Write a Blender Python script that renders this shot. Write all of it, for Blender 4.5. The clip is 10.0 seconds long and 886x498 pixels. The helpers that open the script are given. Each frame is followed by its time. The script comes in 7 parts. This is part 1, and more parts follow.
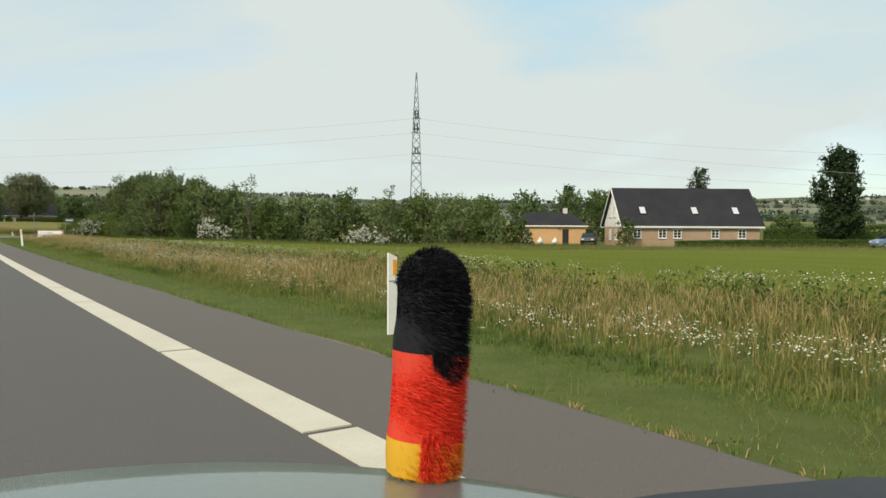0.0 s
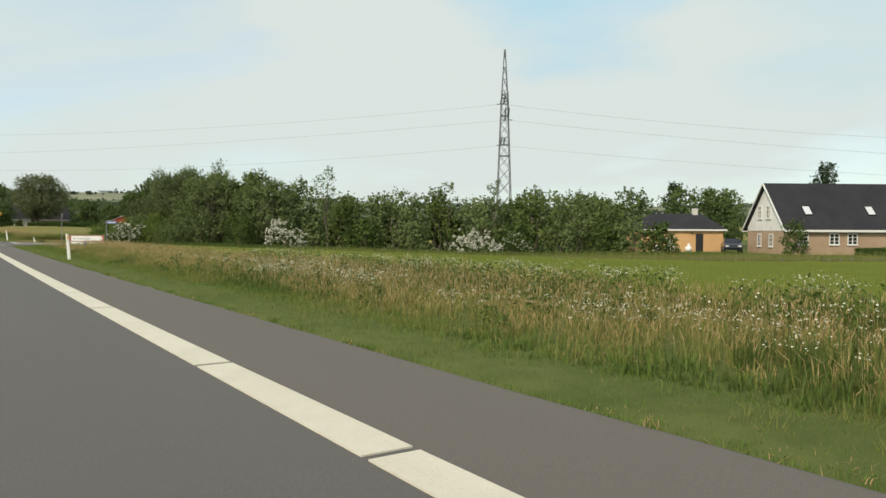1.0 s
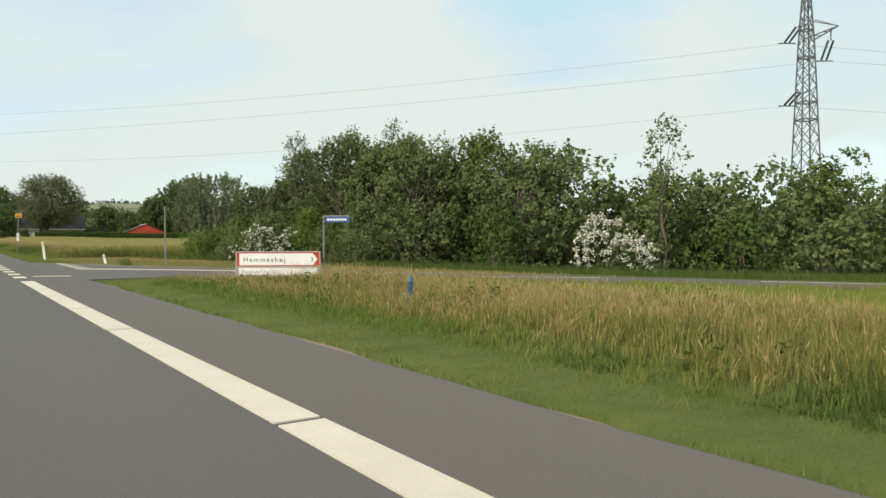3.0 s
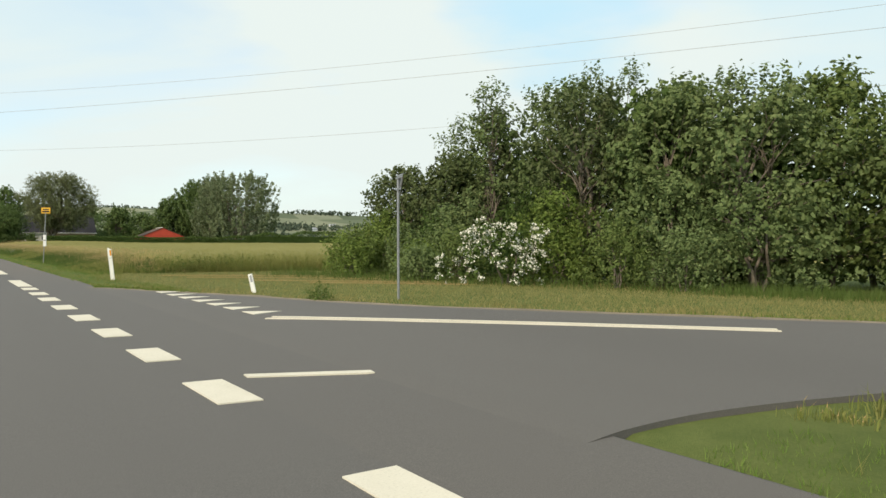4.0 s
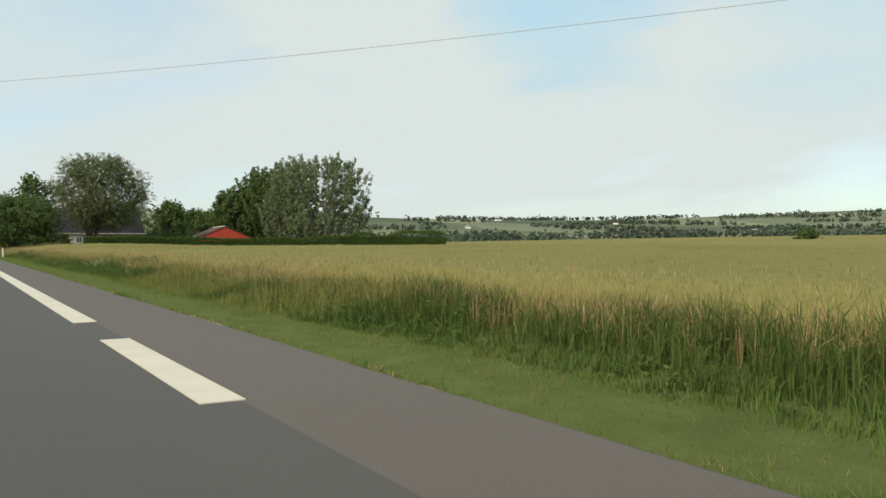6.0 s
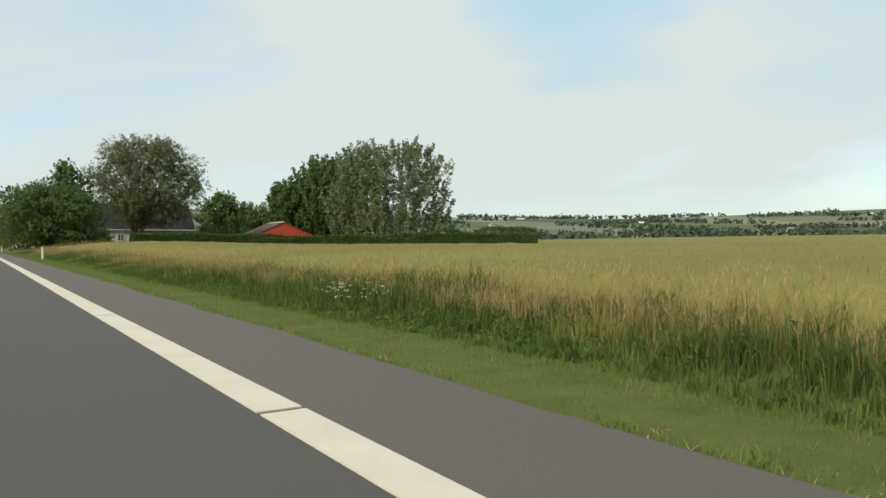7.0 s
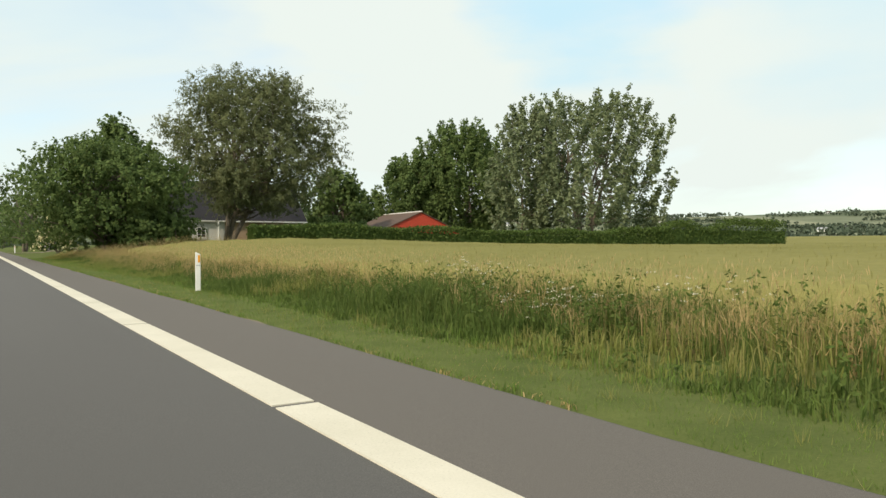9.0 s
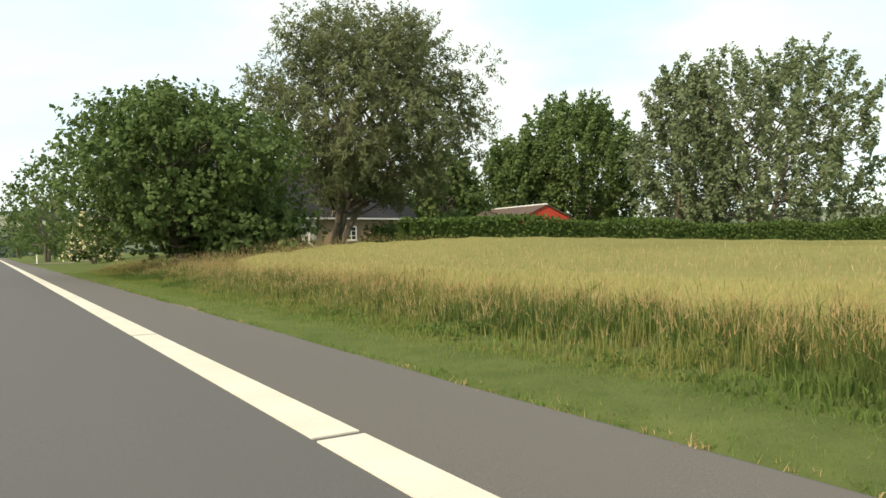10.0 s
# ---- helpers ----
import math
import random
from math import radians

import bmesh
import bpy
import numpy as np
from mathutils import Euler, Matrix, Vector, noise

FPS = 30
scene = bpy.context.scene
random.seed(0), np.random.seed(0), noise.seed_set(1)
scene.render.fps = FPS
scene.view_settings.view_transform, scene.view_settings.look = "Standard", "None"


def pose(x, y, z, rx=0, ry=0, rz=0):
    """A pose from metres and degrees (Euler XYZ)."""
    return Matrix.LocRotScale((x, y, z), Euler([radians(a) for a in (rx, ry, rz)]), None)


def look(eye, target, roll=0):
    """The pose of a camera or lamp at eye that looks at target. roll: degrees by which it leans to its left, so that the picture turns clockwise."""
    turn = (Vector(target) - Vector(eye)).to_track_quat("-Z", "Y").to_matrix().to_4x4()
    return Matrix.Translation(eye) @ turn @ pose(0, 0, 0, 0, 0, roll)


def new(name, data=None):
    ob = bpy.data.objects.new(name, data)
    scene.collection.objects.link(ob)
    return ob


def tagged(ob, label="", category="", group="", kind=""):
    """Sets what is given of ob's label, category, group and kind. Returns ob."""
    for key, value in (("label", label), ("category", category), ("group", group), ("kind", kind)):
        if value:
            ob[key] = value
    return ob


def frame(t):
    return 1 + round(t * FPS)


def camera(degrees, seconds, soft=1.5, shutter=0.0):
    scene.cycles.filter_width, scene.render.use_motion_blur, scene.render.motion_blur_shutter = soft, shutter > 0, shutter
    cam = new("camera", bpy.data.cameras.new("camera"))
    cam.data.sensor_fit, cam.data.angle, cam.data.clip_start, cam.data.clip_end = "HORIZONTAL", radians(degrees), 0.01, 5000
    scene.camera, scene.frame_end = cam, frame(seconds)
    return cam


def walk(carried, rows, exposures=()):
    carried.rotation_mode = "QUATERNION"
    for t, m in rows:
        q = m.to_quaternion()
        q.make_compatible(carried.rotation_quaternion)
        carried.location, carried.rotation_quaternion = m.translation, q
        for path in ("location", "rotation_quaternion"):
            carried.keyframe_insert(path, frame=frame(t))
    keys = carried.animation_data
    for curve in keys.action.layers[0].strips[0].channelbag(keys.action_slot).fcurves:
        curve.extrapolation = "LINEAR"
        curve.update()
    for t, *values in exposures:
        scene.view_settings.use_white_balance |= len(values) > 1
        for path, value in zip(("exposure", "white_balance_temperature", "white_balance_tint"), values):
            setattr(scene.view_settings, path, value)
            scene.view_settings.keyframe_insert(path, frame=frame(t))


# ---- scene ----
# X: across the road to the right, Y: along the road, Z: up. The eye rides 1.2 m over the asphalt.
cam = camera(62.4, 10.0, soft=1.5)
ROWS = [
    (0.0, -0.000, -0.000, 1.172, -34.15, -1.83, -0.28),
    (0.5, -0.039, 9.704, 1.075, -34.16, -1.68, -0.23),
    (1.0, -0.074, 19.765, 1.006, -33.85, -1.44, -0.26),
    (1.5, -0.107, 29.539, 0.932, -33.99, -1.13, 0.00),
    (2.0, -0.089, 39.757, 0.942, -34.16, -0.84, 0.15),
    (2.5, -0.051, 49.403, 0.899, -34.22, -0.78, 0.20),
    (3.0, -0.005, 59.490, 0.895, -34.23, -0.79, 0.19),
    (3.2, 0.003, 63.436, 0.893, -34.25, -0.73, 0.28),
    (4.5, 0.119, 90.939, 0.947, -34.33, -0.30, 0.05),
    (5.0, 0.199, 102.298, 0.968, -34.22, -0.24, 0.06),
    (5.2, 0.224, 106.872, 0.998, -34.26, -0.30, 0.07),
    (6.3, 0.221, 132.386, 1.086, -33.69, -0.30, 0.59),
    (6.5, 0.205, 137.077, 1.112, -33.46, -0.35, 0.58),
    (7.0, 0.118, 148.838, 1.134, -32.69, -0.37, 0.36),
    (7.5, 0.060, 160.384, 1.199, -32.57, -0.32, 0.23),
    (8.0, 0.013, 171.913, 1.257, -32.69, -0.34, 0.12),
    (8.5, -0.043, 183.383, 1.294, -32.89, -0.35, -0.01),
    (9.0, -0.077, 194.914, 1.329, -32.73, -0.42, 0.18),
    (9.5, -0.040, 205.681, 1.357, -32.68, -0.42, 0.41),
    (10.0, 0.043, 216.644, 1.394, -31.98, -0.24, 1.04),
]
walk(cam, [(t, pose(x, y, z, 90 + pitch, roll, yaw)) for t, x, y, z, yaw, pitch, roll in ROWS],
     exposures=[(t, e, k, 12) for t, e, k in ((0.0, 0.05, 7280), (2.5, 0.14, 7300), (3.2, 0.22, 7300), (4.5, 0.32, 7250), (5.2, 0.15, 7250), (6.5, 0.05, 7180), (8.5, 0.2, 7200), (9.0, 0.32, 7450), (9.5, 0.44, 7450), (10.0, 0.60, 7480))])

# ---- light: hazy summer sun under thin high cloud ----
SUN_ELEVATION, SUN_AZIMUTH = 38.0, 250.0     # degrees; azimuth clockwise from +Y
world = bpy.data.worlds.new("sky")
scene.world = world
world.use_nodes = True
wn, wl = world.node_tree.nodes, world.node_tree.links
wn.clear()
w_out = wn.new("ShaderNodeOutputWorld")
w_bg = wn.new("ShaderNodeBackground")
w_sky = wn.new("ShaderNodeTexSky")
w_sky.sky_type = "NISHITA"
w_sky.sun_disc = False
w_sky.sun_elevation = radians(SUN_ELEVATION)
w_sky.sun_rotation = radians(SUN_AZIMUTH)
w_sky.air_density, w_sky.dust_density, w_sky.ozone_density = 1.0, 1.5, 1.5
w_gain = wn.new("ShaderNodeMix")
w_gain.data_type, w_gain.blend_type = "RGBA", "MULTIPLY"
w_gain.inputs["Factor"].default_value = 1.0
w_gain.inputs["B"].default_value = (1.75, 2.05, 2.15, 1)
w_co = wn.new("ShaderNodeTexCoord")
w_map = wn.new("ShaderNodeMapping")
w_map.inputs["Scale"].default_value = (1.0, 1.0, 3.2)
w_map.inputs["Rotation"].default_value = (0.0, 0.0, 0.6)
w_noise = wn.new("ShaderNodeTexNoise")
w_noise.inputs["Scale"].default_value = 1.5
w_noise.inputs["Detail"].default_value = 5.0
w_noise.inputs["Roughness"].default_value = 0.52
w_noise.inputs["Distortion"].default_value = 0.4
w_ramp = wn.new("ShaderNodeValToRGB")
w_ramp.color_ramp.elements[0].position, w_ramp.color_ramp.elements[1].position = 0.32, 0.58
w_ramp.color_ramp.elements[0].color = (0.25, 0.25, 0.25, 1)
w_ramp.color_ramp.elements[1].color = (1, 1, 1, 1)
w_cloud = wn.new("ShaderNodeMix")
w_cloud.data_type = "RGBA"
w_cloud.inputs["B"].default_value = (6.3, 7.5, 7.9, 1)
w_bg.inputs["Strength"].default_value = 0.1
wl.new(w_co.outputs["Generated"], w_map.inputs["Vector"])
wl.new(w_map.outputs["Vector"], w_noise.inputs["Vector"])
wl.new(w_noise.outputs["Fac"], w_ramp.inputs["Fac"])
wl.new(w_sky.outputs["Color"], w_gain.inputs["A"])
wl.new(w_gain.outputs["Result"], w_cloud.inputs["A"])
wl.new(w_ramp.outputs["Color"], w_cloud.inputs["Factor"])
# two gaps where the blue shows through the thin cloud
last = w_cloud.outputs["Result"]
w_dir = wn.new("ShaderNodeVectorMath")
w_dir.operation = "NORMALIZE"
wl.new(w_co.outputs["Generated"], w_dir.inputs[0])
w_fine = wn.new("ShaderNodeTexNoise")
w_fine.inputs["Scale"].default_value, w_fine.inputs["Detail"].default_value = 5.0, 5.0
wl.new(w_map.outputs["Vector"], w_fine.inputs["Vector"])
for gap, lo, hi, full in (((0.665, 0.665, 0.352), 0.984, 1.003, 0.95), ((0.86, 0.42, 0.30), 0.978, 1.006, 0.5), ((0.10, 0.94, 0.32), 0.970, 1.010, 0.30)):
    w_dot = wn.new("ShaderNodeVectorMath")
    w_dot.operation = "DOT_PRODUCT"
    w_dot.inputs[1].default_value = Vector(gap).normalized()
    wl.new(w_dir.outputs["Vector"], w_dot.inputs[0])
    w_add = wn.new("ShaderNodeMath")
    w_add.operation = "MULTIPLY_ADD"
    w_add.inputs[1].default_value = 0.035
    wl.new(w_fine.outputs["Fac"], w_add.inputs[0])
    wl.new(w_dot.outputs["Value"], w_add.inputs[2])
    w_mr = wn.new("ShaderNodeMapRange")
    w_mr.interpolation_type = "SMOOTHSTEP"
    w_mr.inputs["From Min"].default_value, w_mr.inputs["From Max"].default_value = lo + 0.017, hi + 0.017
    w_mr.inputs["To Max"].default_value = full
    wl.new(w_add.outputs["Value"], w_mr.inputs["Value"])
    w_gap = wn.new("ShaderNodeMix")
    w_gap.data_type = "RGBA"
    w_gap.inputs["B"].default_value = (4.3, 6.95, 8.8, 1)
    wl.new(w_mr.outputs["Result"], w_gap.inputs["Factor"])
    wl.new(last, w_gap.inputs["A"])
    last = w_gap.outputs["Result"]
wl.new(last, w_bg.inputs["Color"])
wl.new(w_bg.outputs["Background"], w_out.inputs["Surface"])

sun = new("sun", bpy.data.lights.new("sun", "SUN"))
sun.data.energy, sun.data.angle, sun.data.color = 2.7, radians(4.0), (1.0, 0.93, 0.82)
_a, _e = radians(SUN_AZIMUTH), radians(SUN_ELEVATION)
sun.matrix_world = look((0, 0, 60), (-math.sin(_a) * math.cos(_e) * 50, -math.cos(_a) * math.cos(_e) * 50, 60 - math.sin(_e) * 50))


# ---- materials ----
def shader(name):
    m = bpy.data.materials.new(name)
    m.use_nodes = True
    n = m.node_tree.nodes
    return m, n, m.node_tree.links, n["Principled BSDF"]


def ramp(n, stops):
    r = n.new("ShaderNodeValToRGB")
    while len(r.color_ramp.elements) < len(stops):
        r.color_ramp.elements.new(0.5)
    for e, (at, c) in zip(r.color_ramp.elements, stops):
        e.position, e.color = at, (*c, 1)
    return r


def noise_node(n, l, scale, detail=3.0, rough=0.55, stretch=None):
    g = n.new("ShaderNodeNewGeometry")
    t = n.new("ShaderNodeTexNoise")
    t.inputs["Scale"].default_value, t.inputs["Detail"].default_value, t.inputs["Roughness"].default_value = scale, detail, rough
    if stretch:
        mp = n.new("ShaderNodeMapping")
        mp.inputs["Scale"].default_value = stretch
        l.new(g.outputs["Position"], mp.inputs["Vector"])
        l.new(mp.outputs["Vector"], t.inputs["Vector"])
    else:
        l.new(g.outputs["Position"], t.inputs["Vector"])
    return t


def mixed(n, l, a, b, fac, mode="MIX"):
    x = n.new("ShaderNodeMix")
    x.data_type, x.blend_type = "RGBA", mode
    if hasattr(fac, "is_linked"):
        l.new(fac, x.inputs["Factor"])
    else:
        x.inputs["Factor"].default_value = fac
    for key, v in (("A", a), ("B", b)):
        if hasattr(v, "is_linked"):
            l.new(v, x.inputs[key])
        else:
            x.inputs[key].default_value = (*v, 1)
    return x.outputs["Result"]


def surface(name, dark, light, coarse=0.6, fine=25.0, rough=0.85, bump=0.2, metal=0.0, depth=0.01, stretch=None, spec=0.5):
    """Two-scale surface: broad stains and fine grain between two colours, with relief from the grain."""
    m, n, l, p = shader(name)
    a = noise_node(n, l, coarse, 4.0, 0.6, stretch)
    b = noise_node(n, l, fine, 5.0, 0.7, stretch)
    mid = tuple((x + y) / 2 for x, y in zip(dark, light))
    ra = ramp(n, [(0.3, dark), (0.7, light)])
    rb = ramp(n, [(0.25, dark), (0.5, mid), (0.75, light)])
    l.new(a.outputs["Fac"], ra.inputs["Fac"])
    l.new(b.outputs["Fac"], rb.inputs["Fac"])
    l.new(mixed(n, l, ra.outputs["Color"], rb.outputs["Color"], 0.5), p.inputs["Base Color"])
    p.inputs["Roughness"].default_value, p.inputs["Metallic"].default_value = rough, metal
    p.inputs["Specular IOR Level"].default_value = spec
    if bump:
        bm_ = n.new("ShaderNodeBump")
        bm_.inputs["Strength"].default_value, bm_.inputs["Distance"].default_value = bump, depth
        l.new(b.outputs["Fac"], bm_.inputs["Height"])
        l.new(bm_.outputs["Normal"], p.inputs["Normal"])
    return m


def foliage(name, stops, broad=0.35, lit=0.3, rough=0.55):
    """Leaves or blades: the colour varies from piece to piece and in broad patches; some light comes through."""
    m, n, l, p = shader(name)
    g = n.new("ShaderNodeNewGeometry")
    r = ramp(n, [(i / (len(stops) - 1), c) for i, c in enumerate(stops)])
    t = noise_node(n, l, broad, 2.0)
    ad = n.new("ShaderNodeMath")
    ad.operation = "MULTIPLY_ADD"
    ad.inputs[1].default_value, ad.inputs[2].default_value = 0.42, 0.04
    l.new(g.outputs["Random Per Island"], ad.inputs[0])
    ad2 = n.new("ShaderNodeMath")
    ad2.operation = "MULTIPLY_ADD"
    ad2.inputs[1].default_value = 0.5
    l.new(t.outputs["Fac"], ad2.inputs[0])
    l.new(ad.outputs["Value"], ad2.inputs[2])
    l.new(ad2.outputs["Value"], r.inputs["Fac"])
    l.new(r.outputs["Color"], p.inputs["Base Color"])
    p.inputs["Roughness"].default_value = rough
    p.inputs["Specular IOR Level"].default_value = 0.06
    tr = n.new("ShaderNodeBsdfTranslucent")
    l.new(r.outputs["Color"], tr.inputs["Color"])
    mx = n.new("ShaderNodeMixShader")
    mx.inputs["Fac"].default_value = lit + 0.08
    l.new(p.outputs["BSDF"], mx.inputs[1])
    l.new(tr.outputs["BSDF"], mx.inputs[2])
    l.new(mx.outputs["Shader"], n["Material Output"].inputs["Surface"])
    return m


def asphalt_material(name="worn_asphalt", tone=(1.0, 1.0, 1.0), fresh=0.3, mouth=None):
    m, n, l, p = shader(name)
    grain = noise_node(n, l, 160.0, 3.0, 0.7)
    patch = noise_node(n, l, 0.35, 3.0, 0.5, (1.0, 0.12, 1.0))
    rg = ramp(n, [(0.3, (0.068, 0.066, 0.063)), (0.55, (0.105, 0.101, 0.096)), (0.75, (0.165, 0.16, 0.15))])
    rp = ramp(n, [(0.3, tuple(0.95 * c for c in tone)), (0.7, tuple(1.05 * c for c in tone))])
    l.new(grain.outputs["Fac"], rg.inputs["Fac"])
    l.new(patch.outputs["Fac"], rp.inputs["Fac"])
    worn = mixed(n, l, rg.outputs["Color"], rp.outputs["Color"], 1.0, "MULTIPLY")
    g = n.new("ShaderNodeNewGeometry")     # beyond the junction the colour darkens by the amount fresh, then eases back
    sep = n.new("ShaderNodeSeparateXYZ")
    l.new(g.outputs["Position"], sep.inputs["Vector"])
    if mouth:                              # relaid together with the side road's mouth
        rm = ramp(n, [(0.0, (0, 0, 0)), (0.32, (1, 1, 1)), (0.68, (1, 1, 1)), (1.0, (0, 0, 0))])
        mm = n.new("ShaderNodeMapRange")
        mm.inputs["From Min"].default_value, mm.inputs["From Max"].default_value = 70.0, 118.0
        l.new(sep.outputs["Y"], mm.inputs["Value"])
        l.new(mm.outputs["Result"], rm.inputs["Fac"])
        worn = mixed(n, l, worn, mixed(n, l, rg.outputs["Color"], (*mouth, 1)[:3], 1.0, "MULTIPLY"), rm.outputs["Color"])
    mr = n.new("ShaderNodeMapRange")
    mr.inputs["From Min"].default_value, mr.inputs["From Max"].default_value = 100.0, 220.0
    l.new(sep.outputs["Y"], mr.inputs["Value"])
    rn = ramp(n, [(0.0, (0, 0, 0)), (0.25, (fresh, fresh, fresh)), (0.72, (fresh, fresh, fresh)), (0.90, (0.35 * fresh,) * 3)])
    l.new(mr.outputs["Result"], rn.inputs["Fac"])
    l.new(mixed(n, l, worn, (0.02, 0.022, 0.024), rn.outputs["Color"]), p.inputs["Base Color"])
    p.inputs["Roughness"].default_value = 0.8
    p.inputs["Specular IOR Level"].default_value = 0.35
    b = n.new("ShaderNodeBump")
    b.inputs["Strength"].default_value, b.inputs["Distance"].default_value = 0.35, 0.004
    l.new(grain.outputs["Fac"], b.inputs["Height"])
    l.new(b.outputs["Normal"], p.inputs["Normal"])
    return m


def road_paint_material():
    m, n, l, p = shader("road_paint")
    wear = noise_node(n, l, 60.0, 6.0, 0.75)
    broad = noise_node(n, l, 1.7, 3.0, 0.6)
    r = ramp(n, [(0.28, (0.34, 0.33, 0.29)), (0.40, (0.62, 0.575, 0.46)), (0.7, (0.69, 0.645, 0.53))])
    rb = ramp(n, [(0.3, (0.9, 0.9, 0.88)), (0.65, (1, 1, 1))])
    l.new(wear.outputs["Fac"], r.inputs["Fac"])
    l.new(broad.outputs["Fac"], rb.inputs["Fac"])
    l.new(mixed(n, l, r.outputs["Color"], rb.outputs["Color"], 1.0, "MULTIPLY"), p.inputs["Base Color"])
    p.inputs["Roughness"].default_value = 0.7
    return m


def plain(name, colour, rough=0.5, metal=0.0, spec=0.5):
    d = tuple(c * 0.86 for c in colour)
    u = tuple(min(1.0, c * 1.08) for c in colour)
    return surface(name, d, u, 1.3, 40.0, rough, 0.06, metal, 0.003, None, spec)


def glass_material():
    m, n, l, p = shader("window_glass")
    p.inputs["Base Color"].default_value = (0.02, 0.025, 0.03, 1)
    p.inputs["Roughness"].default_value = 0.05
    t = noise_node(n, l, 1.2, 2.0)
    b = n.new("ShaderNodeBump")
    b.inputs["Strength"].default_value, b.inputs["Distance"].default_value = 0.05, 0.02
    l.new(t.outputs["Fac"], b.inputs["Height"])
    l.new(b.outputs["Normal"], p.inputs["Normal"])
    return m


def far_fields_material():
    """A patchwork of fields, each toned between dark pasture and pale ripening grain; haze is put in as grey."""
    m, n, l, p = shader("haze_greyed_distant_fields")
    g = n.new("ShaderNodeNewGeometry")
    mp = n.new("ShaderNodeMapping")
    mp.inputs["Scale"].default_value, mp.inputs["Rotation"].default_value = (0.0062, 0.0040, 0.0), (0, 0, 0.5)
    vo = n.new("ShaderNodeTexVoronoi")
    vo.inputs["Scale"].default_value = 1.0
    l.new(g.outputs["Position"], mp.inputs["Vector"])
    l.new(mp.outputs["Vector"], vo.inputs["Vector"])
    sep = n.new("ShaderNodeSeparateColor")
    l.new(vo.outputs["Color"], sep.inputs["Color"])
    r = ramp(n, [(0.0, (0.085, 0.110, 0.065)), (0.35, (0.125, 0.150, 0.09)), (0.6, (0.175, 0.195, 0.125)), (1.0, (0.24, 0.25, 0.165))])
    l.new(sep.outputs["Red"], r.inputs["Fac"])
    t = noise_node(n, l, 0.02, 4.0)
    rt = ramp(n, [(0.3, (0.82, 0.84, 0.82)), (0.7, (1.08, 1.06, 1.05))])
    l.new(t.outputs["Fac"], rt.inputs["Fac"])
    l.new(mixed(n, l, r.outputs["Color"], rt.outputs["Color"], 1.0, "MULTIPLY"), p.inputs["Base Color"])
    p.inputs["Roughness"].default_value = 0.95
    p.inputs["Specular IOR Level"].default_value = 0.1
    return m


ASPHALT = asphalt_material("worn_asphalt", (1.10, 1.07, 1.02))
SHOULDER = asphalt_material("older_shoulder_asphalt", (1.30, 1.19, 1.07), 0.12, (1.10, 1.065, 1.01))
SIDE_ROAD = asphalt_material("side_road_asphalt", (1.12, 1.085, 1.025), 0.0)
PAINT = road_paint_material()
SOIL_GRASS = surface("grassy_ground", (0.060, 0.088, 0.025), (0.150, 0.172, 0.058), 1.6, 48.0, 0.95, 0.7, 0, 0.02, None, 0.04)
GRAVEL = surface("verge_gravel", (0.115, 0.095, 0.062), (0.27, 0.215, 0.15), 2.0, 60.0, 0.95, 0.6, 0, 0.01)
FIELD_GREEN = surface("green_crop_surface", (0.105, 0.136, 0.019), (0.165, 0.19, 0.033), 0.10, 5.0, 0.9, 0.7, 0, 0.1, (1.0, 0.6, 1.0), 0.04)
FIELD_WHEAT = surface("wheat_surface", (0.160, 0.156, 0.050), (0.278, 0.255, 0.096), 0.07, 4.0, 0.9, 0.8, 0, 0.12, None, 0.04)
FAR_LAND = far_fields_material()
MOWN = foliage("mown_grass_blades", [(0.086, 0.156, 0.030), (0.142, 0.216, 0.048), (0.236, 0.275, 0.092)], 0.9, 0.3)
TALL = foliage("tall_grass_blades", [(0.135, 0.17, 0.040), (0.20, 0.225, 0.060), (0.26, 0.248, 0.086), (0.35, 0.30, 0.14)], 0.9, 0.3)
LUSH = foliage("lush_grass_blades", [(0.058, 0.100, 0.024), (0.102, 0.150, 0.038), (0.175, 0.205, 0.066)], 0.9, 0.32)
DRY = foliage("straw_blades", [(0.34, 0.235, 0.098), (0.47, 0.335, 0.155), (0.58, 0.43, 0.23)], 0.6, 0.3)
SEED = foliage("dry_seed_heads", [(0.38, 0.27, 0.125), (0.49, 0.36, 0.18), (0.59, 0.45, 0.25)], 0.5, 0.28)
WHEAT = foliage("wheat_blades", [(0.160, 0.158, 0.046), (0.235, 0.218, 0.075), (0.33, 0.285, 0.118)], 0.25, 0.3)
CROP = foliage("green_crop_blades", [(0.10, 0.14, 0.022), (0.15, 0.18, 0.03), (0.20, 0.21, 0.042)], 0.15, 0.3)
FLOWER = plain("white_petals", (0.60, 0.585, 0.46), 0.8)
ROSE = plain("cream_blossom", (0.70, 0.68, 0.58), 0.7)
CREAM = plain("cream_elder_flowers", (0.66, 0.60, 0.36), 0.8)
LEAF_MIX = foliage("thicket_leaves", [(0.080, 0.122, 0.046), (0.148, 0.200, 0.076), (0.25, 0.285, 0.125)], 0.22, 0.25)
LEAF_THICK = foliage("sallow_leaves", [(0.072, 0.112, 0.032), (0.136, 0.187, 0.056), (0.23, 0.265, 0.096)], 0.3, 0.3)
LEAF_DARK = foliage("dark_maple_leaves", [(0.066, 0.110, 0.036), (0.125, 0.183, 0.062), (0.205, 0.260, 0.098)], 0.3, 0.34)
LEAF_WILLOW = foliage("willow_leaves", [(0.108, 0.132, 0.062), (0.182, 0.206, 0.100), (0.265, 0.285, 0.152)], 0.3, 0.38)
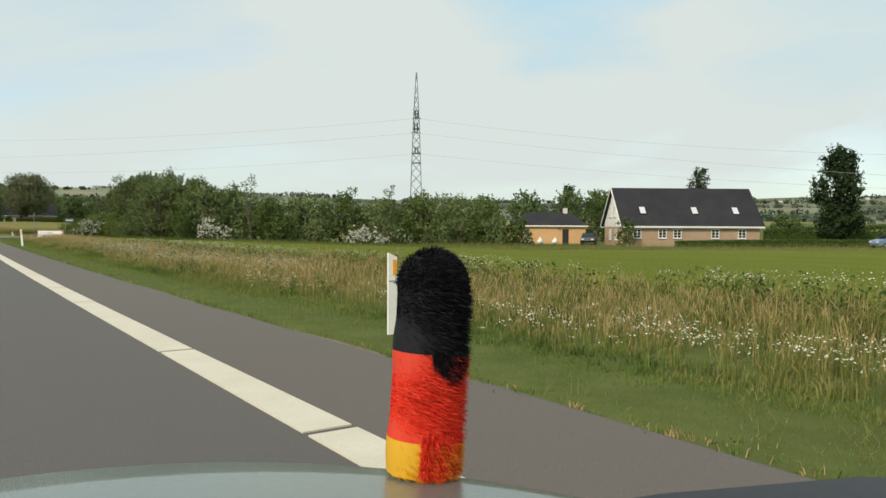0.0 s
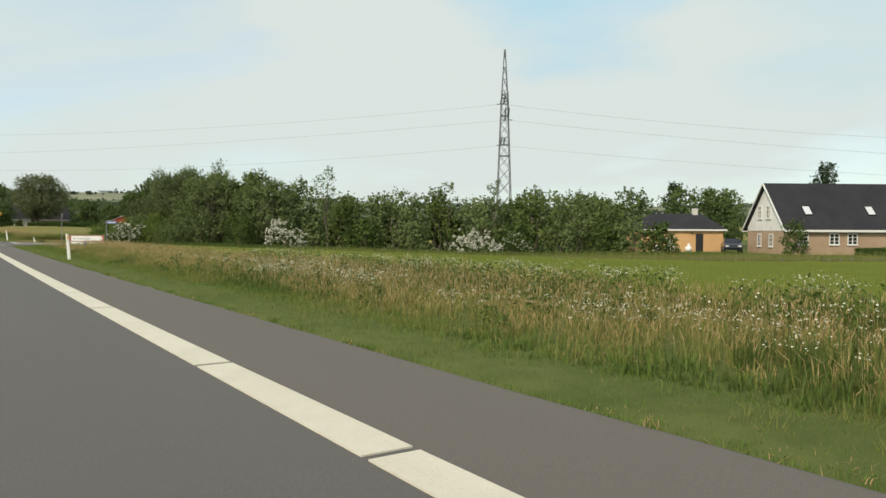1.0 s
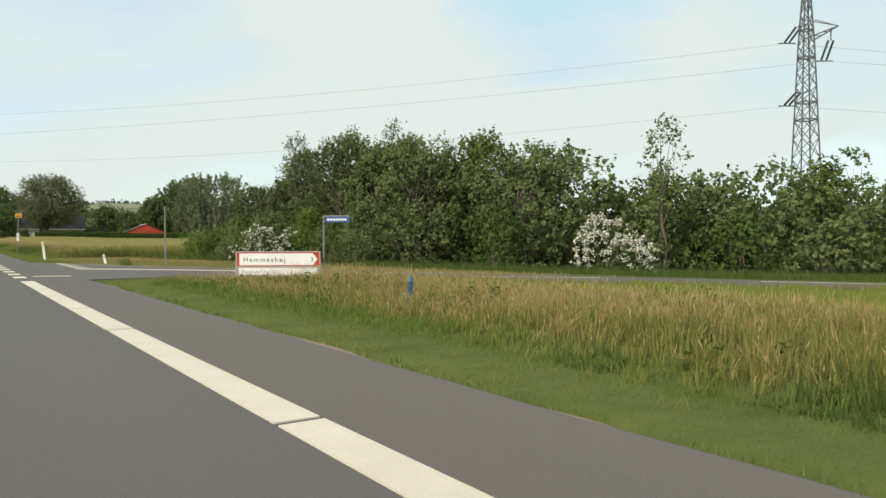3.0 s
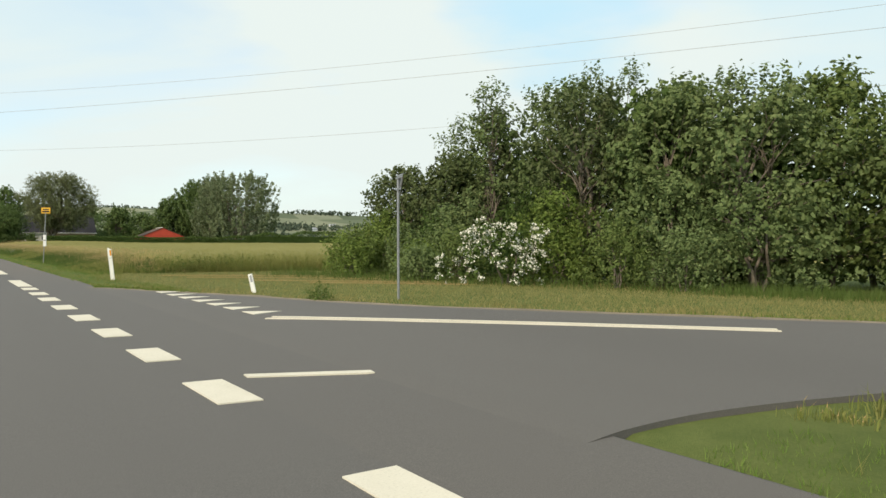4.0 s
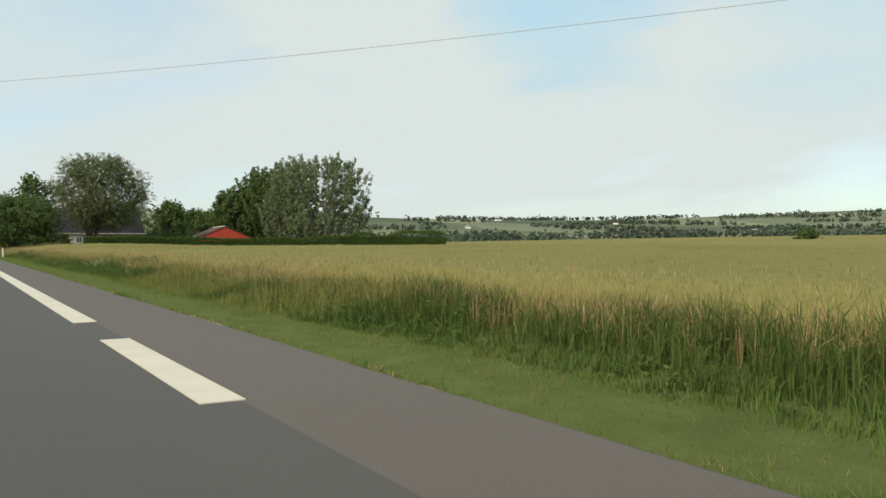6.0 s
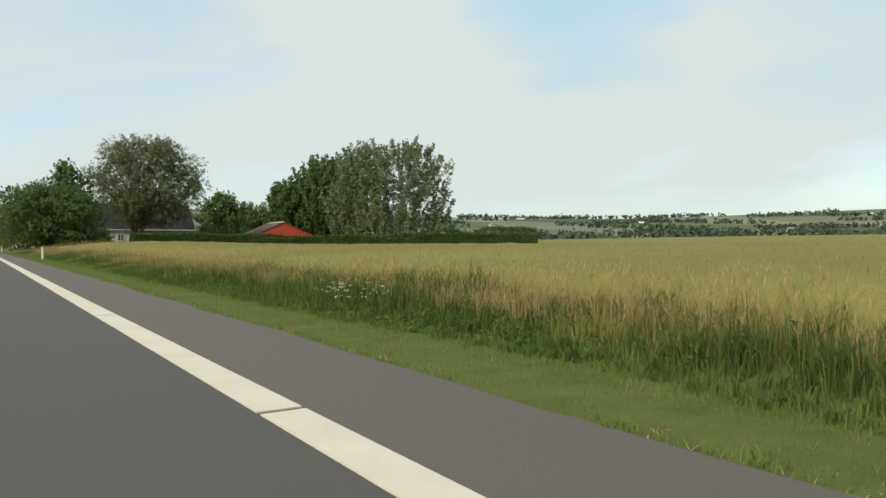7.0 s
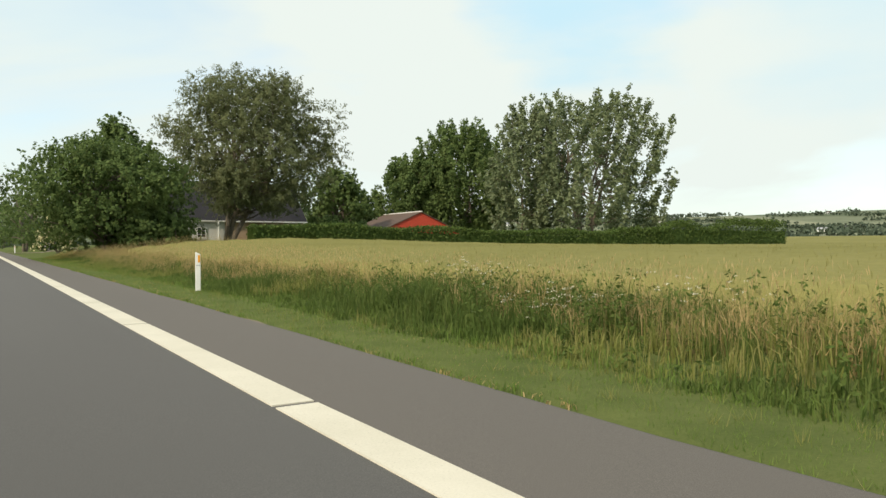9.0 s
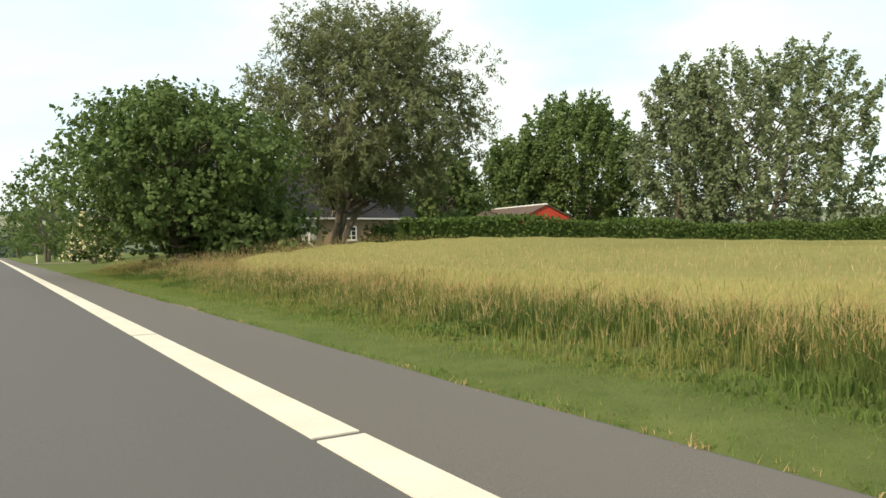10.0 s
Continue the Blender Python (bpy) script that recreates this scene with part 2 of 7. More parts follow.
LEAF_POPLAR = foliage("poplar_leaves", [(0.055, 0.08, 0.026), (0.105, 0.135, 0.052), (0.19, 0.215, 0.115)], 0.2, 0.28)
LEAF_SILVER = foliage("silver_poplar_leaves", [(0.100, 0.138, 0.064), (0.182, 0.225, 0.116), (0.31, 0.34, 0.215)], 0.2, 0.3)
LEAF_BRIGHT = foliage("bright_shrub_leaves", [(0.085, 0.135, 0.03), (0.15, 0.21, 0.05), (0.25, 0.295, 0.09)], 0.3, 0.3)
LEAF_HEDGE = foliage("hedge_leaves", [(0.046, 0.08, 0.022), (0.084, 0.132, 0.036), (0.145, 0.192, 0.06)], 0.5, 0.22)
LEAF_FIR = foliage("fir_needles", [(0.0182, 0.0364, 0.0156), (0.0338, 0.0585, 0.0234), (0.0585, 0.0845, 0.0364)], 0.4, 0.15)
# aerial haze is mixed into these pale, greyed greens
LEAF_FAR = foliage("haze_tinted_far_leaves", [(0.062, 0.086, 0.058), (0.085, 0.112, 0.076), (0.112, 0.14, 0.10)], 0.02, 0.15)
BARK = surface("grey_brown_bark", (0.085, 0.068, 0.050), (0.24, 0.20, 0.15), 2.0, 22.0, 0.95, 0.8, 0, 0.03, (1, 1, 0.25))
BRICK = surface("yellow_red_brick", (0.32, 0.215, 0.140), (0.48, 0.350, 0.240), 0.8, 14.0, 0.9, 0.3, 0, 0.01)
WHITE_WOOD = plain("white_painted_boards", (0.74, 0.74, 0.70), 0.6)
ROOF_DARK = surface("dark_roof_tiles", (0.022, 0.023, 0.027), (0.048, 0.047, 0.052), 0.5, 12.0, 0.9, 0.5, 0, 0.02, None, 0.15)
ROOF_BROWN = surface("brown_roof_sheets", (0.07, 0.045, 0.035), (0.135, 0.088, 0.066), 0.5, 10.0, 0.85, 0.4, 0, 0.02)
RED_WALL = surface("red_painted_gable", (0.42, 0.045, 0.025), (0.60, 0.075, 0.04), 0.7, 15.0, 0.7, 0.2)
OCHRE = surface("ochre_plaster", (0.56, 0.32, 0.14), (0.70, 0.44, 0.22), 0.5, 20.0, 0.9, 0.2)
PALE_WALL = surface("whitewashed_wall", (0.50, 0.49, 0.45), (0.74, 0.73, 0.68), 0.6, 15.0, 0.9, 0.3)
GLASS = glass_material()
STEEL = surface("galvanised_steel", (0.22, 0.23, 0.235), (0.38, 0.39, 0.40), 1.5, 30.0, 0.5, 0.1, 0.7)
PYLON_STEEL = surface("weathered_pylon_steel", (0.10, 0.11, 0.12), (0.20, 0.21, 0.22), 1.5, 20.0, 0.65, 0.1, 0.4)
WIRE = plain("aluminium_conductor", (0.42, 0.44, 0.46), 0.6, 0.3)
CERAMIC = plain("dark_insulator", (0.03, 0.035, 0.035), 0.3)
POST_WHITE = plain("white_plastic_post", (0.82, 0.81, 0.76), 0.45)
AMBER = plain("amber_reflector", (0.85, 0.36, 0.03), 0.25)
SIGN_WHITE = plain("sign_white", (0.82, 0.82, 0.80), 0.4)
SIGN_RED = plain("sign_red", (0.50, 0.05, 0.03), 0.4)
SIGN_BLUE = plain("sign_blue", (0.045, 0.11, 0.36), 0.4)
FRAME_GREY = plain("weathered_frame", (0.40, 0.37, 0.34), 0.6)
SIGN_YELLOW = plain("bus_stop_yellow", (0.86, 0.46, 0.03), 0.4)
INK = plain("black_lettering", (0.02, 0.02, 0.02), 0.6)
GREY_BAR = plain("grey_lettering", (0.33, 0.34, 0.36), 0.6)
DARK = plain("dark_interior", (0.02, 0.02, 0.022), 0.7)
RUBBER = plain("black_rubber", (0.018, 0.018, 0.02), 0.75)
CAR_PALE = surface("pale_silver_green_lacquer", (0.22, 0.26, 0.24), (0.27, 0.31, 0.285), 1.0, 60.0, 0.25, 0.0, 0.5)
CAR_DARK = surface("dark_blue_grey_lacquer", (0.020, 0.024, 0.032), (0.032, 0.038, 0.048), 1.0, 60.0, 0.2, 0.0, 0.4)
CAR_BLUE = surface("light_blue_lacquer", (0.16, 0.24, 0.36), (0.22, 0.31, 0.44), 1.0, 60.0, 0.25, 0.0, 0.3)
TRIM = surface("black_dashboard_plastic", (0.012, 0.012, 0.014), (0.026, 0.026, 0.03), 3.0, 200.0, 0.55, 0.2, 0, 0.001)
FUR_BLACK = foliage("black_pile", [(0.004, 0.004, 0.006), (0.010, 0.010, 0.013), (0.035, 0.036, 0.042)], 8.0, 0.05, 0.4)
FUR_RED = foliage("red_pile", [(0.58, 0.025, 0.012), (0.78, 0.05, 0.025), (0.86, 0.12, 0.08)], 8.0, 0.15, 0.5)
FUR_GOLD = foliage("gold_pile", [(0.62, 0.30, 0.01), (0.78, 0.42, 0.03), (0.85, 0.52, 0.08)], 8.0, 0.15, 0.5)
STONE = surface("boulder", (0.20, 0.18, 0.17), (0.38, 0.35, 0.32), 1.5, 18.0, 0.9, 0.5, 0, 0.03)


# ---- building helpers ----
def link_mesh(name, me, material, parent=None, label=""):
    ob = new(name, me)
    if not me.materials:
        me.materials.append(material)
    ob.parent = parent
    if label:
        ob["label"] = label
    return ob


def part(name, bm, material, parent, label="", smooth=False):
    me = bpy.data.meshes.new(name)
    bmesh.ops.recalc_face_normals(bm, faces=bm.faces[:])
    bm.to_mesh(me)
    bm.free()
    if smooth:
        me.shade_smooth()
    return link_mesh(name, me, material, parent, label)


def thing(name, label, category, at=(0, 0, 0), turn=0.0, group="", kind=""):
    ob = tagged(new(name), label, category, group, kind)
    ob.matrix_basis = pose(*at, 0, 0, turn)
    ob.empty_display_size = 0.2
    return ob


def np_mesh(name, verts, faces):
    me = bpy.data.meshes.new(name)
    verts, faces = np.asarray(verts, np.float32), np.asarray(faces, np.int32)
    k = faces.shape[1]
    me.vertices.add(len(verts))
    me.vertices.foreach_set("co", verts.ravel())
    me.loops.add(faces.size)
    me.loops.foreach_set("vertex_index", faces.ravel())
    me.polygons.add(len(faces))
    me.polygons.foreach_set("loop_start", np.arange(0, faces.size, k, dtype=np.int32))
    me.update(calc_edges=True)
    return me


def box(bm, x0, y0, z0, x1, y1, z1, bevel=0.0):
    v = [bm.verts.new(p) for p in ((x0, y0, z0), (x1, y0, z0), (x1, y1, z0), (x0, y1, z0), (x0, y0, z1), (x1, y0, z1), (x1, y1, z1), (x0, y1, z1))]
    f = [bm.faces.new([v[i] for i in q]) for q in ((3, 2, 1, 0), (4, 5, 6, 7), (0, 1, 5, 4), (1, 2, 6, 5), (2, 3, 7, 6), (3, 0, 4, 7))]
    if bevel:
        es = list({e for q in f for e in q.edges})
        bmesh.ops.bevel(bm, geom=es, offset=bevel, segments=2, affect="EDGES", profile=0.6)
    return bm


def tube(bm, a, b, r0, r1=None, n=6, cap=True):
    a, b = Vector(a), Vector(b)
    r1 = r0 if r1 is None else r1
    ax = (b - a).normalized()
    s = ax.orthogonal().normalized()
    t = ax.cross(s)
    rings = []
    for c, r in ((a, r0), (b, r1)):
        rings.append([bm.verts.new(c + (s * math.cos(2 * math.pi * i / n) + t * math.sin(2 * math.pi * i / n)) * r) for i in range(n)])
    for i in range(n):
        bm.faces.new((rings[0][i], rings[0][(i + 1) % n], rings[1][(i + 1) % n], rings[1][i]))
    if cap:
        bm.faces.new(rings[0][::-1])
        bm.faces.new(rings[1])
    return bm


def prism(bm, outline, z0, z1):
    """An upright prism over a plan outline (counter-clockwise)."""
    lo = [bm.verts.new((x, y, z0)) for x, y in outline]
    hi = [bm.verts.new((x, y, z1)) for x, y in outline]
    n = len(outline)
    bm.faces.new(lo[::-1])
    bm.faces.new(hi)
    for i in range(n):
        bm.faces.new((lo[i], lo[(i + 1) % n], hi[(i + 1) % n], hi[i]))
    return bm


def B():
    return bmesh.new()


# ---- the lie of the land ----
def step(a, b, x):
    t = np.clip((np.asarray(x, float) - a) / (b - a), 0, 1)
    return t * t * (3 - 2 * t)


def road_z(y):
    y = np.clip(np.asarray(y, float), -45, 900)
    return -0.2155 + 0.5634 * np.tanh((y - 120) / 110) + 0.9413 * np.exp(-(y + 20) / 50)


def land(x, y):
    x, y = np.asarray(x, float), np.asarray(y, float)
    w = step(95, 150, y)
    dip = -0.85 * step(5, 45, x) * (1 - w)
    rise = (0.45 * (1 - np.exp(-np.clip(x - 7, 0, 400) / 6)) - 0.003 * np.clip(x - 15, 0, 65) + 0.014 * np.clip(x - 85, 0, 175)) * w
    rise = rise + 0.55 * step(226, 247, y) * step(5.5, 12, x) * np.exp(-((x - 18) / 13) ** 2)
    r = np.hypot(x, y - 120)
    wave = 0.75 + 0.16 * np.sin(x / 310 + 0.7) + 0.12 * np.sin(y / 270 + x / 500)
    far = 88 * step(600, 1900, r) * wave - 5.0 * step(330, 520, r)
    return road_z(y) + dip + rise + far


def zl(x, y):
    return float(land(x, y))


rng = np.random.default_rng(7)

# the side road curves back to the right from its wide mouth
NEAR = [(2.9, 83.1), (4.6, 83.1), (7.2, 82.3), (9.9, 80.4), (12.0, 77.3), (14.4, 74.7), (23.0, 67.6), (36.0, 57.0), (58.0, 44.0), (95.0, 22.0)]
FAR_EDGE = [(2.9, 102.4), (4.3, 98.7), (5.6, 95.6), (7.3, 91.5), (13.0, 84.3), (20.0, 79.4), (30.0, 72.3), (40.0, 65.0), (57.0, 54.0), (94.0, 31.0)]


def spline(pts, n):
    pts = [Vector((*p, 0)) for p in pts]
    pts = [2 * pts[0] - pts[1]] + pts + [2 * pts[-1] - pts[-2]]
    out = []
    seg = len(pts) - 3
    for k in range(n):
        u = k / (n - 1) * seg
        i = min(int(u), seg - 1)
        t = u - i
        p0, p1, p2, p3 = pts[i:i + 4]
        out.append(0.5 * (2 * p1 + (p2 - p0) * t + (2 * p0 - 5 * p1 + 4 * p2 - p3) * t * t + (3 * p1 - p0 - 3 * p2 + p3) * t ** 3))
    return out


def inside(poly, x, y):
    """Which of the points lie within a plan outline."""
    px, py = np.array([p[0] for p in poly]), np.array([p[1] for p in poly])
    res = np.zeros(len(x), bool)
    j = len(poly) - 1
    for i in range(len(poly)):
        cross = ((py[i] > y) != (py[j] > y)) & (x < (px[j] - px[i]) * (y - py[i]) / (py[j] - py[i] + 1e-12) + px[i])
        res ^= cross
        j = i
    return res


SIDE_POLY = [(p.x, p.y) for p in spline(NEAR, 40)] + [(p.x, p.y) for p in spline(FAR_EDGE, 40)][::-1]

# ground: one sheet out to the horizon
gx = np.concatenate([-np.geomspace(3200, 14, 22), np.arange(-12, 3.3, 3), [3.5, 3.72, 4.2, 5, 6.5, 8, 10], np.arange(13, 92, 4), np.geomspace(95, 3600, 34)])
gy = np.concatenate([-np.geomspace(2400, 50, 14), np.arange(-44, 330, 2), np.geomspace(336, 4200, 36)])
GX, GY = np.meshgrid(gx, gy)
GZ = land(GX, GY)
GZ = np.where((GX > -8.2) & (GX < 3.6), GZ - 0.06, GZ)
under = np.zeros(GX.size, bool)
for ox, oy in ((0, 0), (0.6, 0), (-0.6, 0), (0, 0.9), (0, -0.9)):
    under |= inside(SIDE_POLY, GX.ravel() + ox, GY.ravel() + oy)
GZ = GZ - 0.045 * under.reshape(GZ.shape)
gv = np.stack([GX.ravel(), GY.ravel(), GZ.ravel()], 1)
nx, ny = len(gx), len(gy)
ii, jj = np.meshgrid(np.arange(nx - 1), np.arange(ny - 1))
q0 = (jj * nx + ii).ravel()
gf = np.stack([q0, q0 + 1, q0 + nx + 1, q0 + nx], 1)
ground_me = np_mesh("ground", gv, gf)
ground_me.shade_smooth()
ground_me.materials.append(SOIL_GRASS)
ground_me.materials.append(FAR_LAND)
centres = gv[gf].mean(1)
ground_me.polygons.foreach_set("material_index", (np.hypot(centres[:, 0], centres[:, 1] - 120) > 480).astype(np.int32))
tagged(link_mesh("ground", ground_me, SOIL_GRASS), "rolling farmland of grass and distant fields to the horizon", "ground", kind="structure")


def strip(name, xs, ys, lift, material, zfun=road_z):
    """A sheet over the plan rectangle spanned by xs and ys."""
    X, Y = np.meshgrid(xs, ys)
    v = np.stack([X.ravel(), Y.ravel(), (zfun(X, Y) if zfun is land else zfun(Y)).ravel() + lift], 1)
    m, k = len(xs), len(ys)
    a, b = np.meshgrid(np.arange(m - 1), np.arange(k - 1))
    q = (b * m + a).ravel()
    me = np_mesh(name, v, np.stack([q, q + 1, q + m + 1, q + m], 1))
    me.shade_smooth()
    return me


# main road, its edge a little uneven
ry = np.arange(-45, 760, 1.5)
rows_v, rows_f = [], []
for k, y in enumerate(ry):
    e = 3.52 + 0.10 * noise.noise((0, y * 0.35, 0)) + 0.04 * noise.noise((5, y * 1.1, 0))
    for x in (-7.6, -3.6, 0.0, 2.05, e - 0.02, e, e + 0.05):
        z = float(road_z(y)) - (0.07 if x > e else 0.0) - 0.02 * max(0.0, x - 2.2) * 0.3
        rows_v.append((x, y, z))
    if k:
        for i in range(6):
            a = (k - 1) * 7 + i
            rows_f.append((a, a + 1, a + 8, a + 7))
road_me = np_mesh("road", rows_v, rows_f)
road_me.materials.append(ASPHALT)
road_me.materials.append(SHOULDER)
road_me.polygons.foreach_set("material_index", np.tile(np.array([0, 0, 0, 1, 1, 1], np.int32), len(ry) - 1))
tagged(link_mesh("road", road_me, ASPHALT), "grey asphalt main road with a paved shoulder", "road", kind="structure")

# side road, curving back to the right from its wide mouth
def side_z(x, y):
    return zl(x, y) * float(step(3.5, 9, x)) + float(road_z(y)) * (1 - float(step(3.5, 9, x))) - 0.02 + 0.034 * float(step(2.95, 3.7, x)) + 0.012 * float(step(3.7, 5.0, x))


sv, sf = [], []
for k, (a, b) in enumerate(zip(spline(NEAR, 140), spline(FAR_EDGE, 140))):
    for i in range(9):
        p = a.lerp(b, i / 8)
        sv.append((p.x, p.y, side_z(p.x, p.y)))
    if k:
        for i in range(8):
            c = (k - 1) * 9 + i
            sf.append((c, c + 1, c + 10, c + 9))
for edge in (0, 8):                       # the broken edge of the surfacing
    base = len(sv)
    for k in range(140):
        x_, y_, z_ = sv[k * 9 + edge]
        sv += [(x_, y_, z_ - 0.001), (x_, y_, z_ - 0.3)]
        if k:
            a = base + (k - 1) * 2
            sf.append((a, a + 1, a + 3, a + 2))
side_me = np_mesh("side_road", sv, sf)
side_me.shade_smooth()
tagged(link_mesh("side_road", side_me, SIDE_ROAD), "grey asphalt side road curving away from the junction", "road", kind="structure")

# pale gravel and sand along the asphalt's edge
gvv, gff = [], []
for (y0, y1) in ((-40, 83), (101, 420)):
    base = len(gvv)
    for k, y in enumerate(np.arange(y0, y1, 0.5)):
        w = 0.26 * noise.noise((9, y * 0.23, 0)) + 0.08 * noise.noise((3, y * 1.1, 0))
        z = float(road_z(y)) - 0.012
        gvv += [(3.36, y, z - 0.03), (3.50 + max(-0.06, min(0.20, 1.1 * w)), y, z - 0.002)]
        if k:
            a = base + (k - 1) * 2
            gff.append((a, a + 1, a + 3, a + 2))
base = len(gvv)
for k, p in enumerate(spline(FAR_EDGE, 260)[:130]):      # and round the mown corner of the junction
    q = Vector((0.78, 0.62)) if p.x > 5 else Vector((0.9, 0.42))
    w = 0.20 + 0.24 * noise.noise((21, k * 0.13, 0)) + 0.07 * noise.noise((8, k * 0.6, 0))
    z = side_z(p.x, p.y)
    gvv += [(p.x - q.x * 0.08, p.y - q.y * 0.08, z - 0.012), (p.x + q.x * max(0.02, w), p.y + q.y * max(0.02, w), z + 0.012)]
    if k:
        a = base + (k - 1) * 2
        gff.append((a, a + 1, a + 3, a + 2))
tagged(link_mesh("gravel_edge", np_mesh("gravel_edge", gvv, gff), GRAVEL), "pale sandy gravel along the edge of the asphalt", "gravel", kind="stuff")


# ---- road markings ----
def mark(points, lift=0.010):
    """A painted mark, 3 mm thick, over a plan outline."""
    bm = B()
    n = len(points)
    hi = [bm.verts.new((x, y, side_z(x, y) + lift if x > 3.6 else float(road_z(y)) + lift)) for x, y in points]
    lo = [bm.verts.new((v.co.x, v.co.y, v.co.z - 0.03)) for v in hi]
    bm.faces.new(hi)
    for i in range(n):
        bm.faces.new((lo[i], lo[(i + 1) % n], hi[(i + 1) % n], hi[i]))
    return bm


XL, XU = 1.745, 2.070
edge_line = thing("edge_line", "broad white painted edge line with cut drainage gaps", "road marking", kind="structure")
JOINTS = [-2.0, 4.0, 7.6, 13.6, 17.3, 23.2, 26.5, 32.5, 36.1, 42.1, 45.3, 50.9, 54.8, 60.7, 64.0, 69.9, 73.5, 79.5, 83.4]
JOINTS_2 = [137.7, 143.2, 149.0, 153.7, 161.8, 167.5, 173.0, 178.0, 183.7, 189.4, 195.3, 200.0, 206.3, 210.9, 217.2, 220.9, 227.6,
            233.0, 237.5, 243.5, 247.0, 253.0]
for run in ([-20.0, -11.0] + JOINTS, JOINTS_2 + [262 + 9.4 * k for k in range(16)]):
    for k, (a, b) in enumerate(zip(run, run[1:])):
        gap = 0.11 if k % 2 else 0.05
        n = max(2, int((b - a) / 1.5))
        ys = np.linspace(a + gap / 2, b - gap / 2, n)
        pts = [(XL + 0.006 * noise.noise((1, y * 2, 0)), y) for y in ys] + [(XU + 0.006 * noise.noise((4, y * 2, 0)), y) for y in ys[::-1]]
        part("stripe", mark(pts), PAINT, edge_line)
SHORT = [85.4, 87.75, 90.1, 92.45, 94.75, 97.1, 99.15, 101.3]
LONG = [103.0, 112.2, 121.5, 130.9]
for y0, ln in [(y, 1.0) for y in SHORT] + [(y, 3.9 if y < 104 else 4.4) for y in LONG]:
    part("dash", mark([(XL, y0), (XU + 0.01, y0 - 0.04), (XU + 0.01, y0 + ln - 0.03), (XL, y0 + ln)]), PAINT, edge_line)
give_way = thing("give_way_line", "row of white painted give-way triangles across the side road", "road marking", kind="structure")
for k in range(7):
    y = 91.62 + 1.03 * k
    part("triangle", mark([(4.29, y + 0.06), (4.86, y + 0.30), (4.29, y + 0.66)]), PAINT, give_way)
centre_marks = thing("centre_line", "double white painted centre line of the side road", "road marking", kind="structure")
for off in (0.0, 0.23):
    d = Vector((0.69, -0.724))
    s = Vector((-0.724, -0.69))
    p0 = Vector((4.42, 91.15)) + s * off
    w = s * 0.085
    run = [p0 + d * (7.5 * k / 14) for k in range(15)]
    part("stripe", mark([tuple(p) for p in run] + [tuple(p + w) for p in run[::-1]], 0.014), PAINT, centre_marks)
for (xa, ya), (xb, yb) in (((14.6, 79.45), (19.3, 77.9)), ((24.0, 74.6), (29.0, 71.6))):
    part("stripe", mark([(xa, ya), (xb, yb), (xb + 0.06, yb + 0.10), (xa + 0.06, ya + 0.10)]), PAINT, centre_marks)
edge_pts = [p for p in spline(NEAR, 300) if 12.4 < p.x < 19.0]
for k in range(0, len(edge_pts) - 4, 4):
    q = edge_pts[k:k + 5]
    part("edge_stripe", mark([(p.x + 0.12, p.y + 0.15) for p in q] + [(p.x + 0.18, p.y + 0.23) for p in q[::-1]]), PAINT, centre_marks)
part("stripe", mark([(2.3, 86.35), (3.35, 85.9), (3.38, 86.03), (2.32, 86.5)]), PAINT, centre_marks)


# ---- vegetation helpers ----
def unit(v):
    return v / np.maximum(np.linalg.norm(v, axis=1, keepdims=True), 1e-9)


def leaf_quads(c, length, width, r, droop=0.0, out=None):
    """One diamond-shaped leaf at each place, its face turned roughly outward where a direction is given."""
    n = len(c)
    if out is None:
        a = r.normal(size=(n, 3))
        a[:, 2] -= droop
        a = unit(a)
        b = unit(np.cross(a, r.normal(size=(n, 3))))
    else:
        nv = unit(out + 0.5 * r.normal(size=(n, 3)))
        a = r.normal(size=(n, 3))
        a[:, 2] -= droop
        a = unit(a - nv * np.sum(a * nv, 1, keepdims=True))
        b = np.cross(nv, a)
    s = r.uniform(0.65, 1.25, (n, 1))
    a, b = a * s * length / 2, b * s * width / 2
    v = np.stack([c - a, c + b, c + a, c - b], 1).reshape(-1, 3)
    return v, np.arange(4 * n).reshape(-1, 4)


